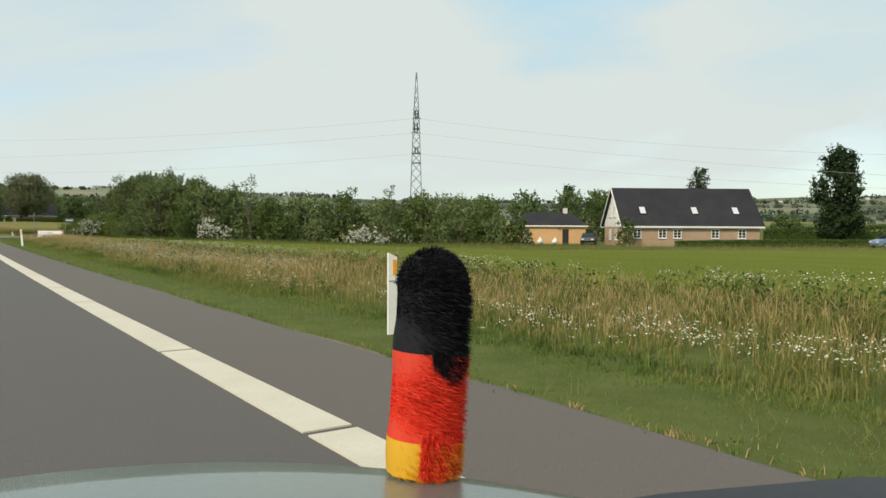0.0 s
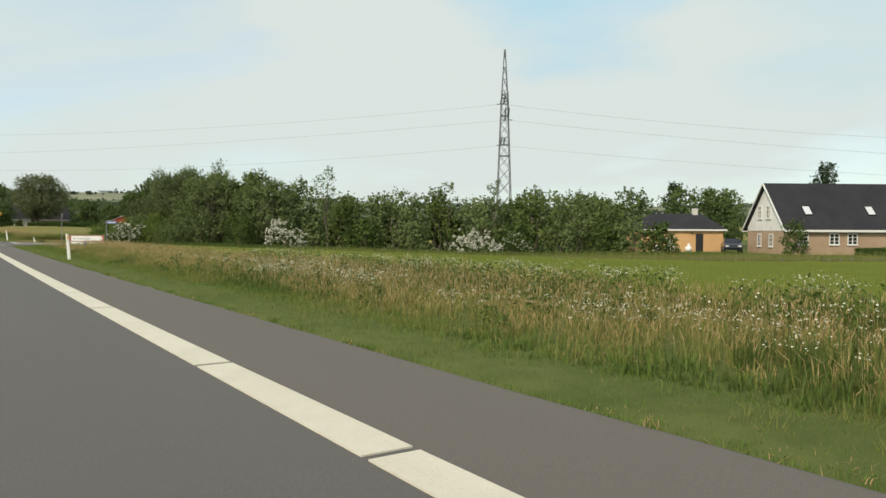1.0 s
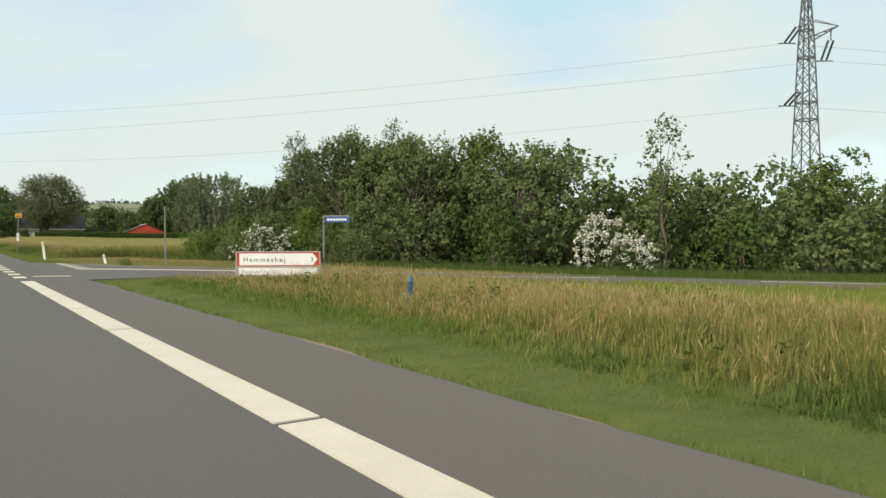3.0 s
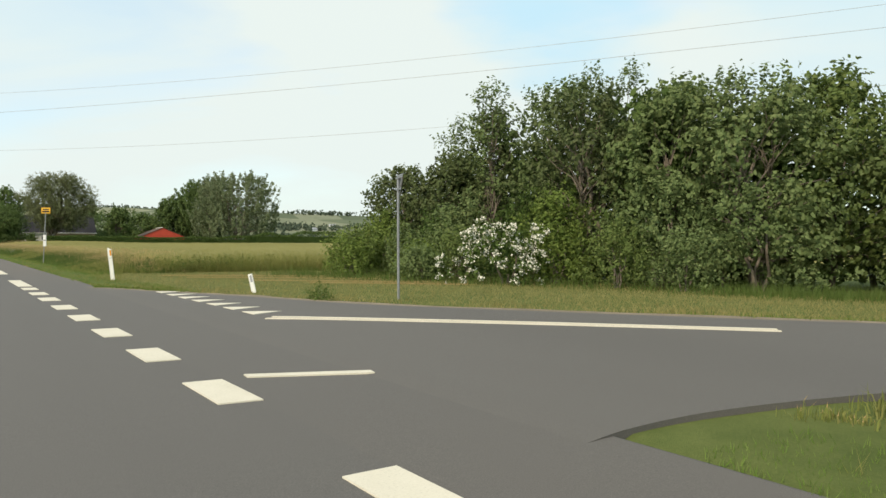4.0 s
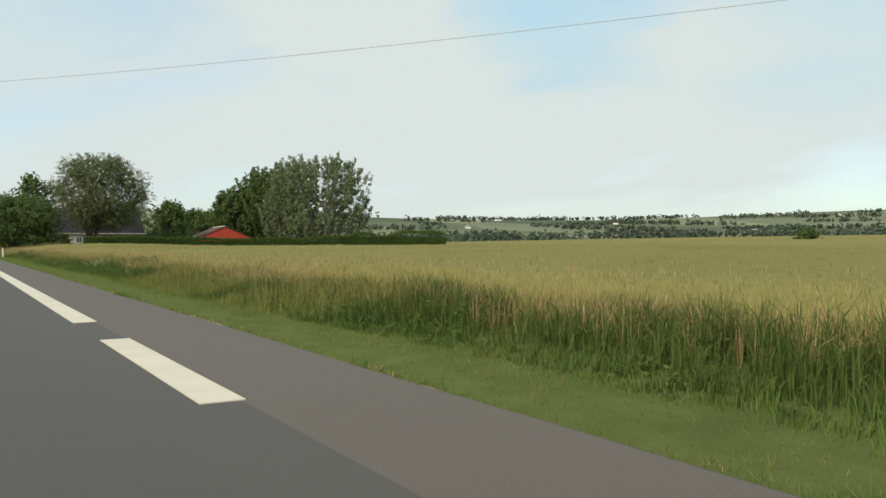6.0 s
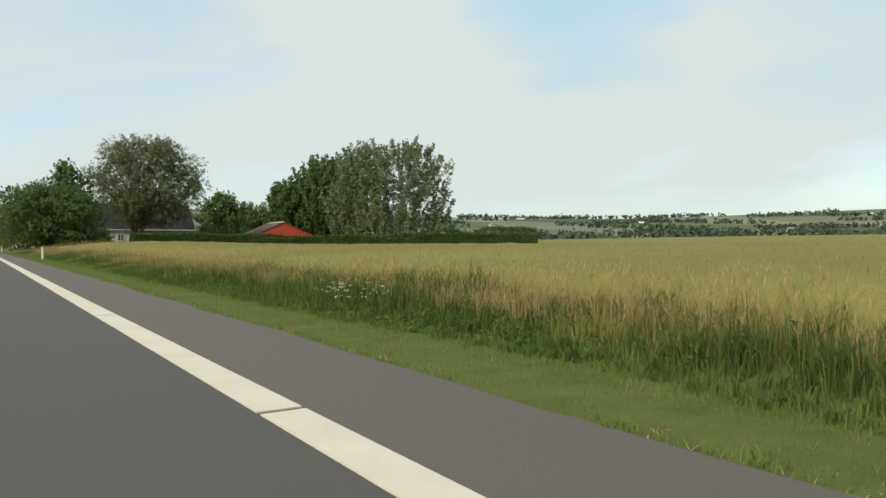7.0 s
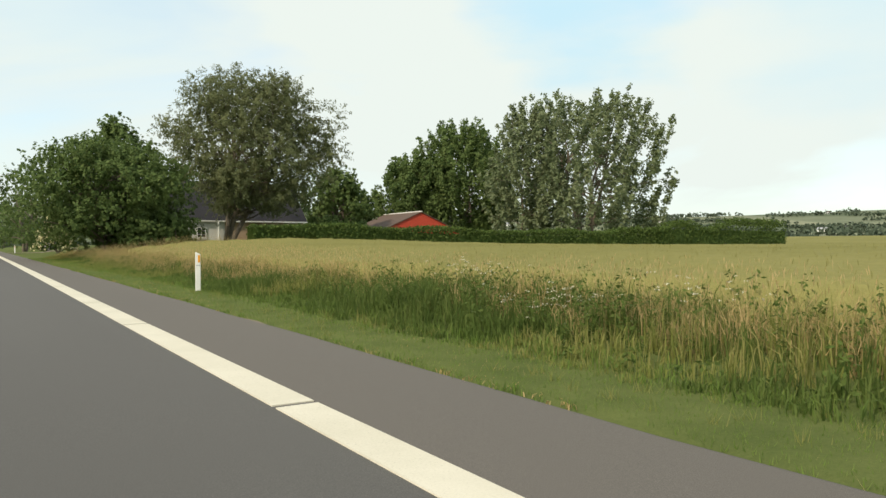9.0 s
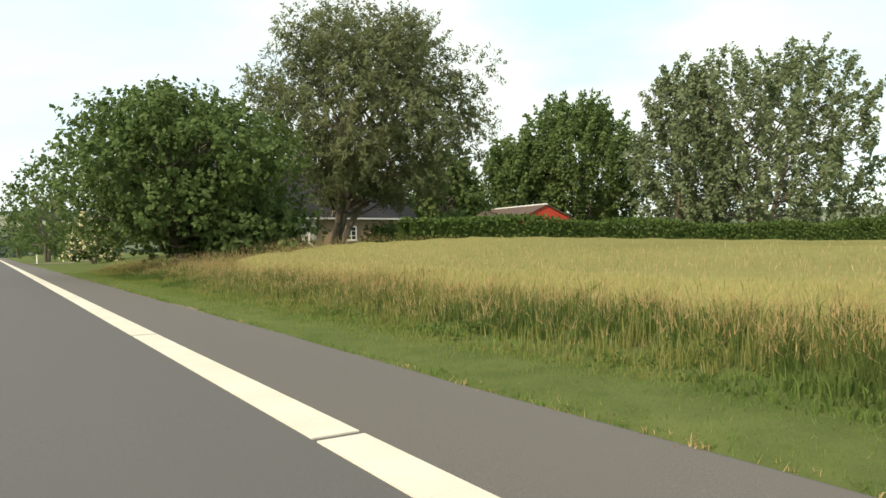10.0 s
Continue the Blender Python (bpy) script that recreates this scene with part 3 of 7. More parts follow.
def crown_points(r, n_lobes, height, radius, base, tufts, per_tuft, spread, profile, lobe=0.3, squash=0.8, sprig=None, lift=0.45):
    """Lobes on a crown's form, leafy sprigs on the lobes that point outward, leaves along the sprigs."""
    sprig = 3.0 * spread if sprig is None else sprig
    lobes, leaves_c, outs = [], [], []
    for k in range(n_lobes):
        t = (k + r.uniform(0, 1)) / n_lobes
        rt = radius * profile(t)
        ang = k * 2.4 + r.uniform(-0.5, 0.5)
        rad = rt * math.sqrt(r.uniform(0.12, 1.0)) * 0.8
        c = np.array([math.cos(ang) * rad, math.sin(ang) * rad, base + (height - base) * (0.06 + 0.86 * t)])
        lr = radius * lobe * r.uniform(0.75, 1.3) * (0.65 + 0.35 * profile(t))
        lobes.append((c, lr))
        d = unit(r.normal(size=(tufts, 3)) + np.array([0, 0, 0.15]))
        q = c + d * lr * r.uniform(0.4, 1.0, (tufts, 1)) * np.array([1, 1, squash])
        away = np.array([c[0], c[1], (c[2] - height * 0.45) * 0.8]) / radius
        twig = unit(d + away * 0.6 + np.array([0, 0, lift]) + 0.3 * r.normal(size=(tufts, 3)))
        u = r.uniform(0, 1, (tufts, per_tuft, 1))
        ln = sprig * r.uniform(0.5, 1.25, (tufts, 1, 1))
        p = q[:, None] + twig[:, None] * u * ln + np.clip(r.normal(size=(tufts, per_tuft, 3)), -1.4, 1.4) * spread * 0.45 * (1.2 - 0.8 * u)
        leaves_c.append(p.reshape(-1, 3))
        outs.append(np.repeat(unit(d + away * 0.7 + np.array([0, 0, 0.25])), per_tuft, 0))
    pts, outs = np.concatenate(leaves_c), np.concatenate(outs)
    return lobes, pts[pts[:, 2] > 0.05], outs[pts[:, 2] > 0.05]


def shoot_points(r, n_shoots, height, radius, base, tufts, per_tuft, spread, profile, reach=1.0):
    """Upswept shoots, leafy along their length and thin at the tip."""
    ends, leaves_c, outs = [], [], []
    for k in range(n_shoots):
        t = (k + r.uniform(0, 1)) / n_shoots
        rt = radius * profile(t)
        ang = k * 2.4 + r.uniform(-0.4, 0.4)
        rad = rt * math.sqrt(r.uniform(0.10, 1.0)) * 0.80
        c = np.array([math.cos(ang) * rad, math.sin(ang) * rad, base + (height - base) * t * 0.84])
        tilt = 0.12 + 0.50 * rad / radius
        d = unit(np.array([[math.cos(ang) * tilt, math.sin(ang) * tilt, 1.0]]) + r.normal(0, 0.08, (1, 3)))[0]
        ln = height * r.uniform(0.10, 0.19) * (1 - 0.1 * t) * reach
        u = r.uniform(0, 1, tufts) ** 0.8
        side = unit(r.normal(size=(tufts, 3)))
        q = c + d * (u * ln)[:, None] + side * (min(0.70, radius * 0.11) * (1.08 - 0.9 * u) * r.uniform(0.4, 1, tufts))[:, None]
        leaves_c.append(np.repeat(q, per_tuft, 0) + np.clip(r.normal(size=(tufts * per_tuft, 3)), -1.5, 1.5) * spread)
        outs.append(np.repeat(unit(side + np.array([math.cos(ang) * 0.5, math.sin(ang) * 0.5, 0.3])), per_tuft, 0))
        ends.append((c + d * ln * 0.8, 0.2))
    return ends, np.concatenate(leaves_c), np.concatenate(outs)


def willow_form(t):
    return 0.50 + 0.50 * math.sin(math.pi * 0.5 * min(1.0, t / 0.42)) if t < 0.5 else math.sqrt(max(0.03, 1 - ((t - 0.5) / 0.53) ** 2))


def round_form(t):
    return max(0.1, math.sin(math.pi * (0.14 + 0.80 * t))) ** 0.65


def dome_form(t):
    return 0.80 + 0.20 * math.sin(math.pi * t) if t < 0.62 else math.sqrt(max(0.02, 1 - ((t - 0.55) / 0.47) ** 2))


def upright_form(t):
    return 0.55 + 0.45 * math.sin(math.pi * (0.1 + 0.75 * t)) if t < 0.8 else 0.75 - 1.6 * (t - 0.8)


def poplar_form(t):
    return 0.80 + 0.20 * math.sin(math.pi * t * 1.2) if t < 0.55 else max(0.12, 0.97 - 1.5 * (t - 0.55))


def wide_form(t):
    return 0.84 + 0.16 * math.sin(math.pi * t) if t < 0.72 else max(0.15, 0.95 - 1.5 * (t - 0.72))


def cone_form(t):
    return 1.02 - 0.92 * t


def bush_form(t):
    return 1.0 - 0.55 * t * t


def cone_bush_form(t):
    return 1.0 - 0.30 * t if t < 0.55 else max(0.10, 0.835 - 1.55 * (t - 0.55))


def limb(bm, a, b, r0, r1, sag, r, n=6):
    pts = [Vector(a).lerp(Vector(b), k / 3) for k in range(4)]
    for k in (1, 2):
        pts[k] += Vector(r.normal(size=3)) * (Vector(b) - Vector(a)).length * 0.05 + Vector((0, 0, sag))
    for k in range(3):
        tube(bm, pts[k], pts[k + 1], r0 + (r1 - r0) * k / 3, r0 + (r1 - r0) * (k + 1) / 3, n, cap=(k == 2))


def plant(name, label, category, x, y, height, radius, base, leaf, material, seed, lobes=16, tufts=26, per=9, spread=0.22,
          form=round_form, trunk=0.16, stems=1, droop=0.0, lobe_size=0.3, group="", limbs=True, squash=0.8, sink=0.05, shape=(1, 1), shoots=False, sprig=None, lift=0.45, foot_at=(0, 0), limb_every=1, reach=1.0):
    leaf, per = (1.22 * leaf[0], 1.22 * leaf[1]), max(4, round(0.62 * per))
    r = np.random.default_rng(seed)
    root = thing(name, label, category, (x, y, zl(x, y) - sink), 0, group)
    if shoots:
        lobe_list, pts, outs = shoot_points(r, lobes, height, radius, base, tufts, per, spread, form, reach)
    else:
        lobe_list, pts, outs = crown_points(r, lobes, height, radius, base, tufts, per, spread, form, lobe_size, squash, sprig, lift)
    pts = pts * np.array([shape[0], shape[1], 1.0])
    v, f = leaf_quads(pts, leaf[0], leaf[1], r, droop, outs)
    bm = B()
    tips = []
    for s in range(stems):
        a = s * 2 * math.pi / stems + r.uniform(0, 1)
        sp = 0.0 if stems == 1 else 0.22 * radius
        foot = Vector((foot_at[0] + math.cos(a) * trunk * 0.9 * (stems > 1), foot_at[1] + math.sin(a) * trunk * 0.9 * (stems > 1), -0.2))
        tip = Vector((math.cos(a) * sp, math.sin(a) * sp, max(base, height * 0.35) + (height - base) * 0.28))
        limb(bm, foot, tip, trunk, trunk * 0.45, 0, r, 8)
        tips.append((foot, tip))
    if limbs:
        for k, (c, lr) in enumerate(lobe_list[::limb_every]):
            foot, tip = tips[k % stems]
            u = min(1.0, max(0.25, (c[2] * 0.62) / max(tip.z, 0.1)))
            start = foot.lerp(tip, u)
            limb(bm, start, Vector((c[0] * shape[0], c[1] * shape[1], c[2])), trunk * 0.34, trunk * 0.07, 0.04 * height * 0.3, r, 5)
    part("trunk", bm, BARK, root)
    link_mesh("crown", np_mesh("crown", v, f), material, root)
    return root, pts, r


def blossoms(root, pts, r, n, size, material, zmin=0.3, outward=1.01, bias=None):
    """Flat-topped flower heads of a few petals each on the outside of a bush."""
    far = np.linalg.norm(pts[:, :2], axis=1) + np.clip(pts[:, 2], 0, None) * 0.6
    if bias is not None:
        far = far + pts[:, :2] @ np.asarray(bias)
    keep = np.argsort(-far)[: int(len(pts) * 0.4)]
    c = pts[r.choice(keep, n)] * np.array([outward, outward, 1.01])
    c = np.repeat(c, 5, 0) + r.normal(size=(5 * n, 3)) * size * 0.55
    v, f = leaf_quads(c, size, size * 0.9, r)
    link_mesh("blossom", np_mesh("blossom", v, f), material, root, "clusters of cream-white flowers")


def blades(x, y, h, w, r, lean=0.25, zfun=land, lift=0.0):
    n = len(x)
    a = r.uniform(0, 2 * np.pi, n)
    z = zfun(x, y) + lift
    dx, dy = np.cos(a) * w / 2, np.sin(a) * w / 2
    l1, l2 = np.clip(r.normal(0, lean, n), -1.2 * lean, 1.2 * lean) * h, np.clip(r.normal(0, lean, n), -1.2 * lean, 1.2 * lean) * h
    v = np.stack([np.stack([x - dx, y - dy, z - 0.03], 1), np.stack([x + dx, y + dy, z - 0.03], 1), np.stack([x + l1, y + l2, z + h], 1)], 1)
    return v.reshape(-1, 3), np.arange(3 * n).reshape(-1, 3)


def tussocks(x, y, h, per, w, r, flare=0.45, foot=0.06, zfun=land):
    """Clumps of blades that rise together and arch outward."""
    n = len(x) * per
    X, Y = np.repeat(x, per) + r.normal(0, foot, n), np.repeat(y, per) + r.normal(0, foot, n)
    H = np.repeat(h, per) * r.uniform(0.55, 1.05, n)
    a = r.uniform(0, 2 * np.pi, n)
    out = flare * r.uniform(0.1, 1, n) ** 1.3 * H
    b = a + np.pi / 2 + r.normal(0, 0.6, n)
    ww = r.uniform(0.6, 1.3, n) * w / 2
    z = zfun(X, Y) - 0.03
    foot_ = np.stack([X, Y, z], 1)
    side = np.stack([np.cos(b) * ww, np.sin(b) * ww, np.zeros(n)], 1)
    way = np.stack([np.cos(a), np.sin(a), np.zeros(n)], 1)
    up = np.array([0, 0, 1.0])
    mid = foot_ + way * (0.3 * out)[:, None] + up * (0.62 * H)[:, None]
    tip = foot_ + way * out[:, None] + up * (H * (1 - 0.28 * out / np.maximum(H, 1e-6)))[:, None]
    v = np.stack([foot_ - side, foot_ + side, mid - side * 0.75, mid + side * 0.75, tip], 1).reshape(-1, 3)
    i = np.arange(n)[:, None] * 5
    return v, np.concatenate([i + np.array([0, 1, 3]), i + np.array([0, 3, 2]), i + np.array([2, 3, 4])], 0)


def straw(name, label, vf, top, foot):
    """Tussocks that have dried out at the tips and stay green at the foot."""
    ob = grass(name, label, *vf, top)
    ob.data.materials.append(foot)
    m = len(vf[1]) // 3
    ob.data.polygons.foreach_set("material_index", np.concatenate([np.ones(2 * m, np.int32), np.zeros(m, np.int32)]))
    return ob


def leafy_weeds(name, label, x, y, h, per, size, r, material, wide=0.2):
    """Upright broad-leaved weeds, leafy from the ground to the tip."""
    m = len(x)
    u = r.uniform(0.05, 1, (m, per))
    a = r.uniform(0, 2 * np.pi, (m, per))
    rad = r.uniform(0.1, 1, (m, per)) * wide * (1.15 - 0.75 * u)
    wx, wy = x[:, None] + np.cos(a) * rad, y[:, None] + np.sin(a) * rad
    c = np.stack([wx.ravel(), wy.ravel(), (land(wx, wy) + h[:, None] * u).ravel()], 1)
    out = np.stack([np.cos(a).ravel() * 0.7, np.sin(a).ravel() * 0.7, np.full(a.size, 0.8)], 1)
    fv, ff = leaf_quads(c, size, size * 0.45, r, 0.3, out)
    return grass(name, label, fv, ff, material, "weeds")


def patches(x, y, scale, seed):
    """Smooth random field over the plan, about 0 to 1."""
    r = np.random.default_rng(seed)
    s = np.zeros(len(x))
    for k in range(6):
        a, b, c = r.normal(0, 1 / scale, 2), r.uniform(0, 6.3), 0
        s += np.sin(x * a[0] + y * a[1] + b)
    return np.clip(0.5 + s / 6, 0, 1)


def verge_width(y):
    return 4.62 + 0.16 * np.sin(y * 0.21) + 0.12 * np.sin(y * 0.57 + 1.3)


def grass(name, label, v, f, material, category="grass"):
    return tagged(link_mesh(name, np_mesh(name, v, f), material), label, category, kind="stuff")


# ---- verge, grass and crops ----
def not_on_side_road(x, y, margin=0.35):
    ok = np.ones(len(x), bool)
    for ox, oy in ((0, 0), (margin, 0), (-margin, 0), (0, margin), (0, -margin)):
        ok &= ~inside(SIDE_POLY, x + ox, y + oy)
    return ok


n = 215000
x, y = rng.uniform(3.42, 5.3, n), rng.uniform(-4, 262, n)
k = (x < verge_width(y) + 0.25) & not_on_side_road(x, y, 0.12) & ((y < 82.6) | (y > 101.6) | (x > 4.6))
k &= rng.uniform(0, 1, n) < np.clip((x - 3.51 - 0.16 * (patches(x, y, 0.5, 41) - 0.30)) / 0.08, 0, 1)
x, y = x[k], y[k]
h = rng.uniform(0.02, 0.055, len(x)) * (0.7 + 1.3 * step(4.2, 5.1, x))
grass("mown_verge", "short mown green verge grass beside the asphalt", *blades(x, y, h, rng.uniform(0.007, 0.014, len(x)), rng, 0.8), MOWN)

# softer, half-grown grass where the mown strip passes into the tall growth
n = 5600
x, y = verge_width(y_ := rng.uniform(-2, 252, n)) - 0.30 + rng.power(1.4, n) * 1.15, y_
k = not_on_side_road(x, y, 0.3) & ((y < 80.5) | (y > 109.5))
x, y = x[k], y[k]
h = rng.uniform(0.10, 0.21, len(x)) * (0.45 + 0.75 * step(-0.3, 0.7, x - verge_width(y))) * (0.7 + 0.6 * patches(x, y, 0.9, 19))
grass("half_grown_grass", "soft fresh green grass between mown verge and tall growth", *tussocks(x, y, h, 9, 0.01188, rng, 0.9, 0.08), MOWN)

# scattered tufts and dead straw that the mower left standing
n = 3000
x, y = 3.62 + rng.power(1.6, n) * 1.5, rng.uniform(-3, 250, n)
k = not_on_side_road(x, y, 0.25) & ((y < 82.0) | (y > 102.4) | (x > 4.8)) & (patches(x, y, 1.2, 81) > 0.38)
x, y = np.repeat(x[k], 12), np.repeat(y[k], 12)
x, y = x + rng.normal(0, 0.035, len(x)), y + rng.normal(0, 0.045, len(x))
grass("verge_tufts", "small tufts of longer grass left in the mown verge", *blades(x, y, rng.uniform(0.05, 0.15, len(x)), rng.uniform(0.005, 0.009, len(x)), rng, 0.6), TALL)
n = 16000
x, y = rng.uniform(3.5, 5.1, n), rng.uniform(-3, 250, n)
k = not_on_side_road(x, y, 0.25) & ((y < 82.0) | (y > 102.4) | (x > 4.8)) & (rng.uniform(0, 1, n) < 1.6 * patches(x, y, 0.8, 83) - 0.3)
x, y = x[k], y[k]
grass("dead_straw", "thin dead straw lying in the mown verge", *blades(x, y, rng.uniform(0.02, 0.04, len(x)), rng.uniform(0.005, 0.009, len(x)), rng, 1.8), DRY, "straw")

n = 135000
x, y = rng.uniform(4.4, 20, n), rng.uniform(80, 112.5, n)
k = not_on_side_road(x, y, 0.15) & inside([(4.2, 99.4), (6.0, 95.2), (8.6, 90.5), (15.5, 80.8), (20.5, 76.2), (23.5, 82), (19.0, 97.0), (17.5, 106.0), (15.0, 109.8), (7.6, 110.0), (4.6, 110.5), (4.3, 104.5)], x, y)
x, y = x[k], y[k]
grass("mown_corner", "dry mown grass on the corner of the junction", *blades(x, y, rng.uniform(0.02, 0.065, len(x)), rng.uniform(0.010, 0.02, len(x)), rng, 0.9),
      foliage("dry_mown_blades", [(0.200, 0.190, 0.066), (0.315, 0.272, 0.108), (0.44, 0.36, 0.175)], 0.6, 0.3))

# swaths of cut hay left by the mower
for k, (xa, ya, ln) in enumerate(((7.0, 105.6, 6.5), (8.2, 102.6, 6.0), (9.2, 100.6, 5.0), (6.6, 107.6, 6.0))):
    n = 4200
    u = rng.uniform(0, 1, n)
    x, y = xa + 0.83 * ln * u + rng.normal(0, 0.10, n), ya - 0.56 * ln * u + rng.normal(0, 0.14, n)
    grass("cut_hay", "pale swath of cut hay on the mown corner", *blades(x, y, rng.uniform(0.02, 0.06, n), rng.uniform(0.008, 0.016, n), rng, 1.6), DRY, "hay")

# taller dry fringe round the edge of the corner
e_ = spline(FAR_EDGE, 300)
i = rng.integers(8, 130, 900)
off = 0.18 + np.abs(rng.normal(0, 0.28, 900))
x, y = np.array([e_[j].x for j in i]) + 0.80 * off, np.array([e_[j].y for j in i]) + 0.60 * off
k = not_on_side_road(x, y, 0.12) & (patches(x, y, 0.7, 95) > 0.36)
x, y = x[k], y[k]
straw("half_grown_grass", "dry-tipped grass fringe round the mown corner", tussocks(x, y, rng.uniform(0.07, 0.19, len(x)), 9, 0.01188, rng, 0.9, 0.07), TALL, MOWN)
m = 150                                  # rank weeds where the wheat begins behind the corner
x, y = rng.normal(9.4, 1.5, m), 109.6 + np.abs(rng.normal(0, 0.6, m))
leafy_weeds("roadside_weeds", "rank dark weeds at the corner of the wheat", x, y, rng.uniform(0.35, 0.75, m), 28, 0.072, rng, LUSH, 0.26)

x, y = rng.normal(6.55, 0.16, 16), rng.normal(94.05, 0.16, 16)
leafy_weeds("roadside_weeds", "small clump of thistles at the edge of the mown corner", x, y, rng.uniform(0.18, 0.42, 16), 34, 0.06, rng, LUSH, 0.12)

# rough grass before the junction, in clumps: green at its foot, straw-coloured over it
VERGE_NOT = [(3.3, 83.5), (4.8, 83.3), (5.6, 79.5), (4.5, 79.5)]


def first_verge(x, y):
    return not_on_side_road(x, y, 0.25) & (x > verge_width(y) + 0.02) & ~inside(VERGE_NOT, x, y)


def low_near_junction(x, y):
    k = (1 - 0.6 * step(56, 70, y) * step(9.8, 11.8, x)) * (1 - 0.55 * step(74.0, 78.0, y) * (1 - step(9.6, 10.6, x)))
    return k * (0.26 + 0.74 * step(0.0, 1.5, x - verge_width(y)))


n = 11500
x, y = 4.75 + rng.power(0.75, n) * 6.3, rng.uniform(-2, 84, n)
k = first_verge(x, y)
x, y = x[k], y[k]
h = rng.uniform(0.26, 0.52, len(x)) * low_near_junction(x, y) * (0.7 + 0.6 * patches(x, y, 1.6, 3)) * (1 + 0.35 * step(7.6, 8.6, x) * (1 - step(44, 54, y)))
p = 0.5 * patches(x, y, 2.6, 11) + 0.5 * patches(x, y, 0.7, 12)
q = rng.uniform(0, 1, len(x))
strawy = np.clip(0.16 + 0.22 * (1 - step(22, 34, y)) + 2.6 * (p - 0.40) + 0.25 * step(34, 50, y) + 0.2 * step(62, 72, y), 0.03, 0.92) * step(0.35, 1.0, x - verge_width(y)) * (0.75 + 0.25 * step(4, 9, y)) * (1 - 0.6 * step(8.0, 9.2, x) * (1 - step(50, 62, y)))
d = q < strawy
dark = ~d & (patches(x, y, 1.1, 14) > 0.56 + 0.4 * step(32, 46, y))
ol = ~d & ~dark
grass("rough_grass", "rough olive green tussocks of tall verge grass", *tussocks(x[ol], y[ol], h[ol], 12, 0.01254, rng, 0.85), TALL)
grass("rough_grass", "dark green clumps of rank verge grass", *tussocks(x[dark], y[dark], h[dark], 12, 0.01584, rng, 0.85), LUSH)
straw("straw_grass", "straw-coloured dry tussocks in patches over the verge", tussocks(x[d], y[d], h[d] * 1.1, 12, 0.01122, rng, 0.8), DRY, TALL)
m = 900
x, y = rng.normal(8.3, 1.0, m), rng.uniform(64, 79.3, m)
k = first_verge(x, y) & (x > 6.2 + 0.12 * (y - 64)) & (x < 10.6)
x, y = x[k], y[k]
straw("straw_grass", "orange-tan dry grass in front of the direction sign", tussocks(x, y, rng.uniform(0.30, 0.50, len(x)), 10, 0.01122, rng, 0.75), DRY, TALL)
seed_spots = (np.repeat(x, 5) + rng.normal(0, 0.25, 5 * len(x)), np.repeat(y, 5) + rng.normal(0, 0.25, 5 * len(x)))
m = 620
x, y = rng.uniform(4.5, 6.9, m), rng.uniform(66, 80.5, m)
k = not_on_side_road(x, y, 0.3) & (x < 6.9 - 0.02 * (y - 66)) & (x > verge_width(y) - 0.1)
x, y = x[k], y[k]
grass("half_grown_grass", "bright fresh grass at the tip of the verge", *tussocks(x, y, rng.uniform(0.12, 0.24, len(x)), 10, 0.0132, rng, 0.9, 0.09), MOWN)
m = 1500
x, y = 5.2 + rng.power(0.9, m) * 5.4, rng.uniform(-1, 80, m)
k = first_verge(x, y) & (patches(x, y, 1.2, 52) > 0.42 + 0.2 * step(40, 55, y) + 0.35 * (1 - step(18, 28, y)) * (1 - step(7.6, 8.6, x))) & (x > verge_width(y) + 0.35)
x, y = x[k], y[k]
leafy_weeds("roadside_weeds", "leafy green weeds among the rough verge grass", x, y, rng.uniform(0.26, 0.55, len(x)) * low_near_junction(x, y), 20, 0.084, rng, LUSH)


def seed_heads(name, label, x, y, h, r, material=None, big=1.0, stalk=None):
    """A thin leaning stalk with a feathery head at its tip."""
    z = land(x, y)
    n = len(x)
    lean = r.normal(0, 0.17, (n, 2)) * h[:, None]
    top = np.stack([x + lean[:, 0], y + lean[:, 1], z + h], 1)
    foot = np.stack([x, y, z], 1)
    mid = foot * 0.4 + top * 0.6 - np.stack([lean[:, 0], lean[:, 1], np.zeros(n)], 1) * 0.22
    a = r.uniform(0, 2 * np.pi, n)
    w = np.stack([np.cos(a), np.sin(a), np.zeros(n)], 1) * 0.0016
    up = unit(top - mid)
    ln = (r.uniform(0.05, 0.13, n) * big)[:, None]
    hw = unit(w) * (r.uniform(0.0025, 0.006, n) * big)[:, None]
    v = np.stack([foot - w, foot + w, mid, mid + w, top, top - up * ln, top - up * ln * 0.4 + hw, top + up * 0.01, top - up * ln * 0.4 - hw], 1).reshape(-1, 3)
    i = np.arange(n)[:, None] * 9
    f = np.concatenate([i + np.array([0, 1, 2]), i + np.array([2, 3, 4]), i + np.array([5, 6, 7]), i + np.array([5, 7, 8])], 0)
    ob = grass(name, label, v, f, material or SEED)
    ob.data.materials.append(stalk or TALL)
    ob.data.polygons.foreach_set("material_index", np.repeat(np.array([1, 1, 0, 0], np.int32), n))
    return ob


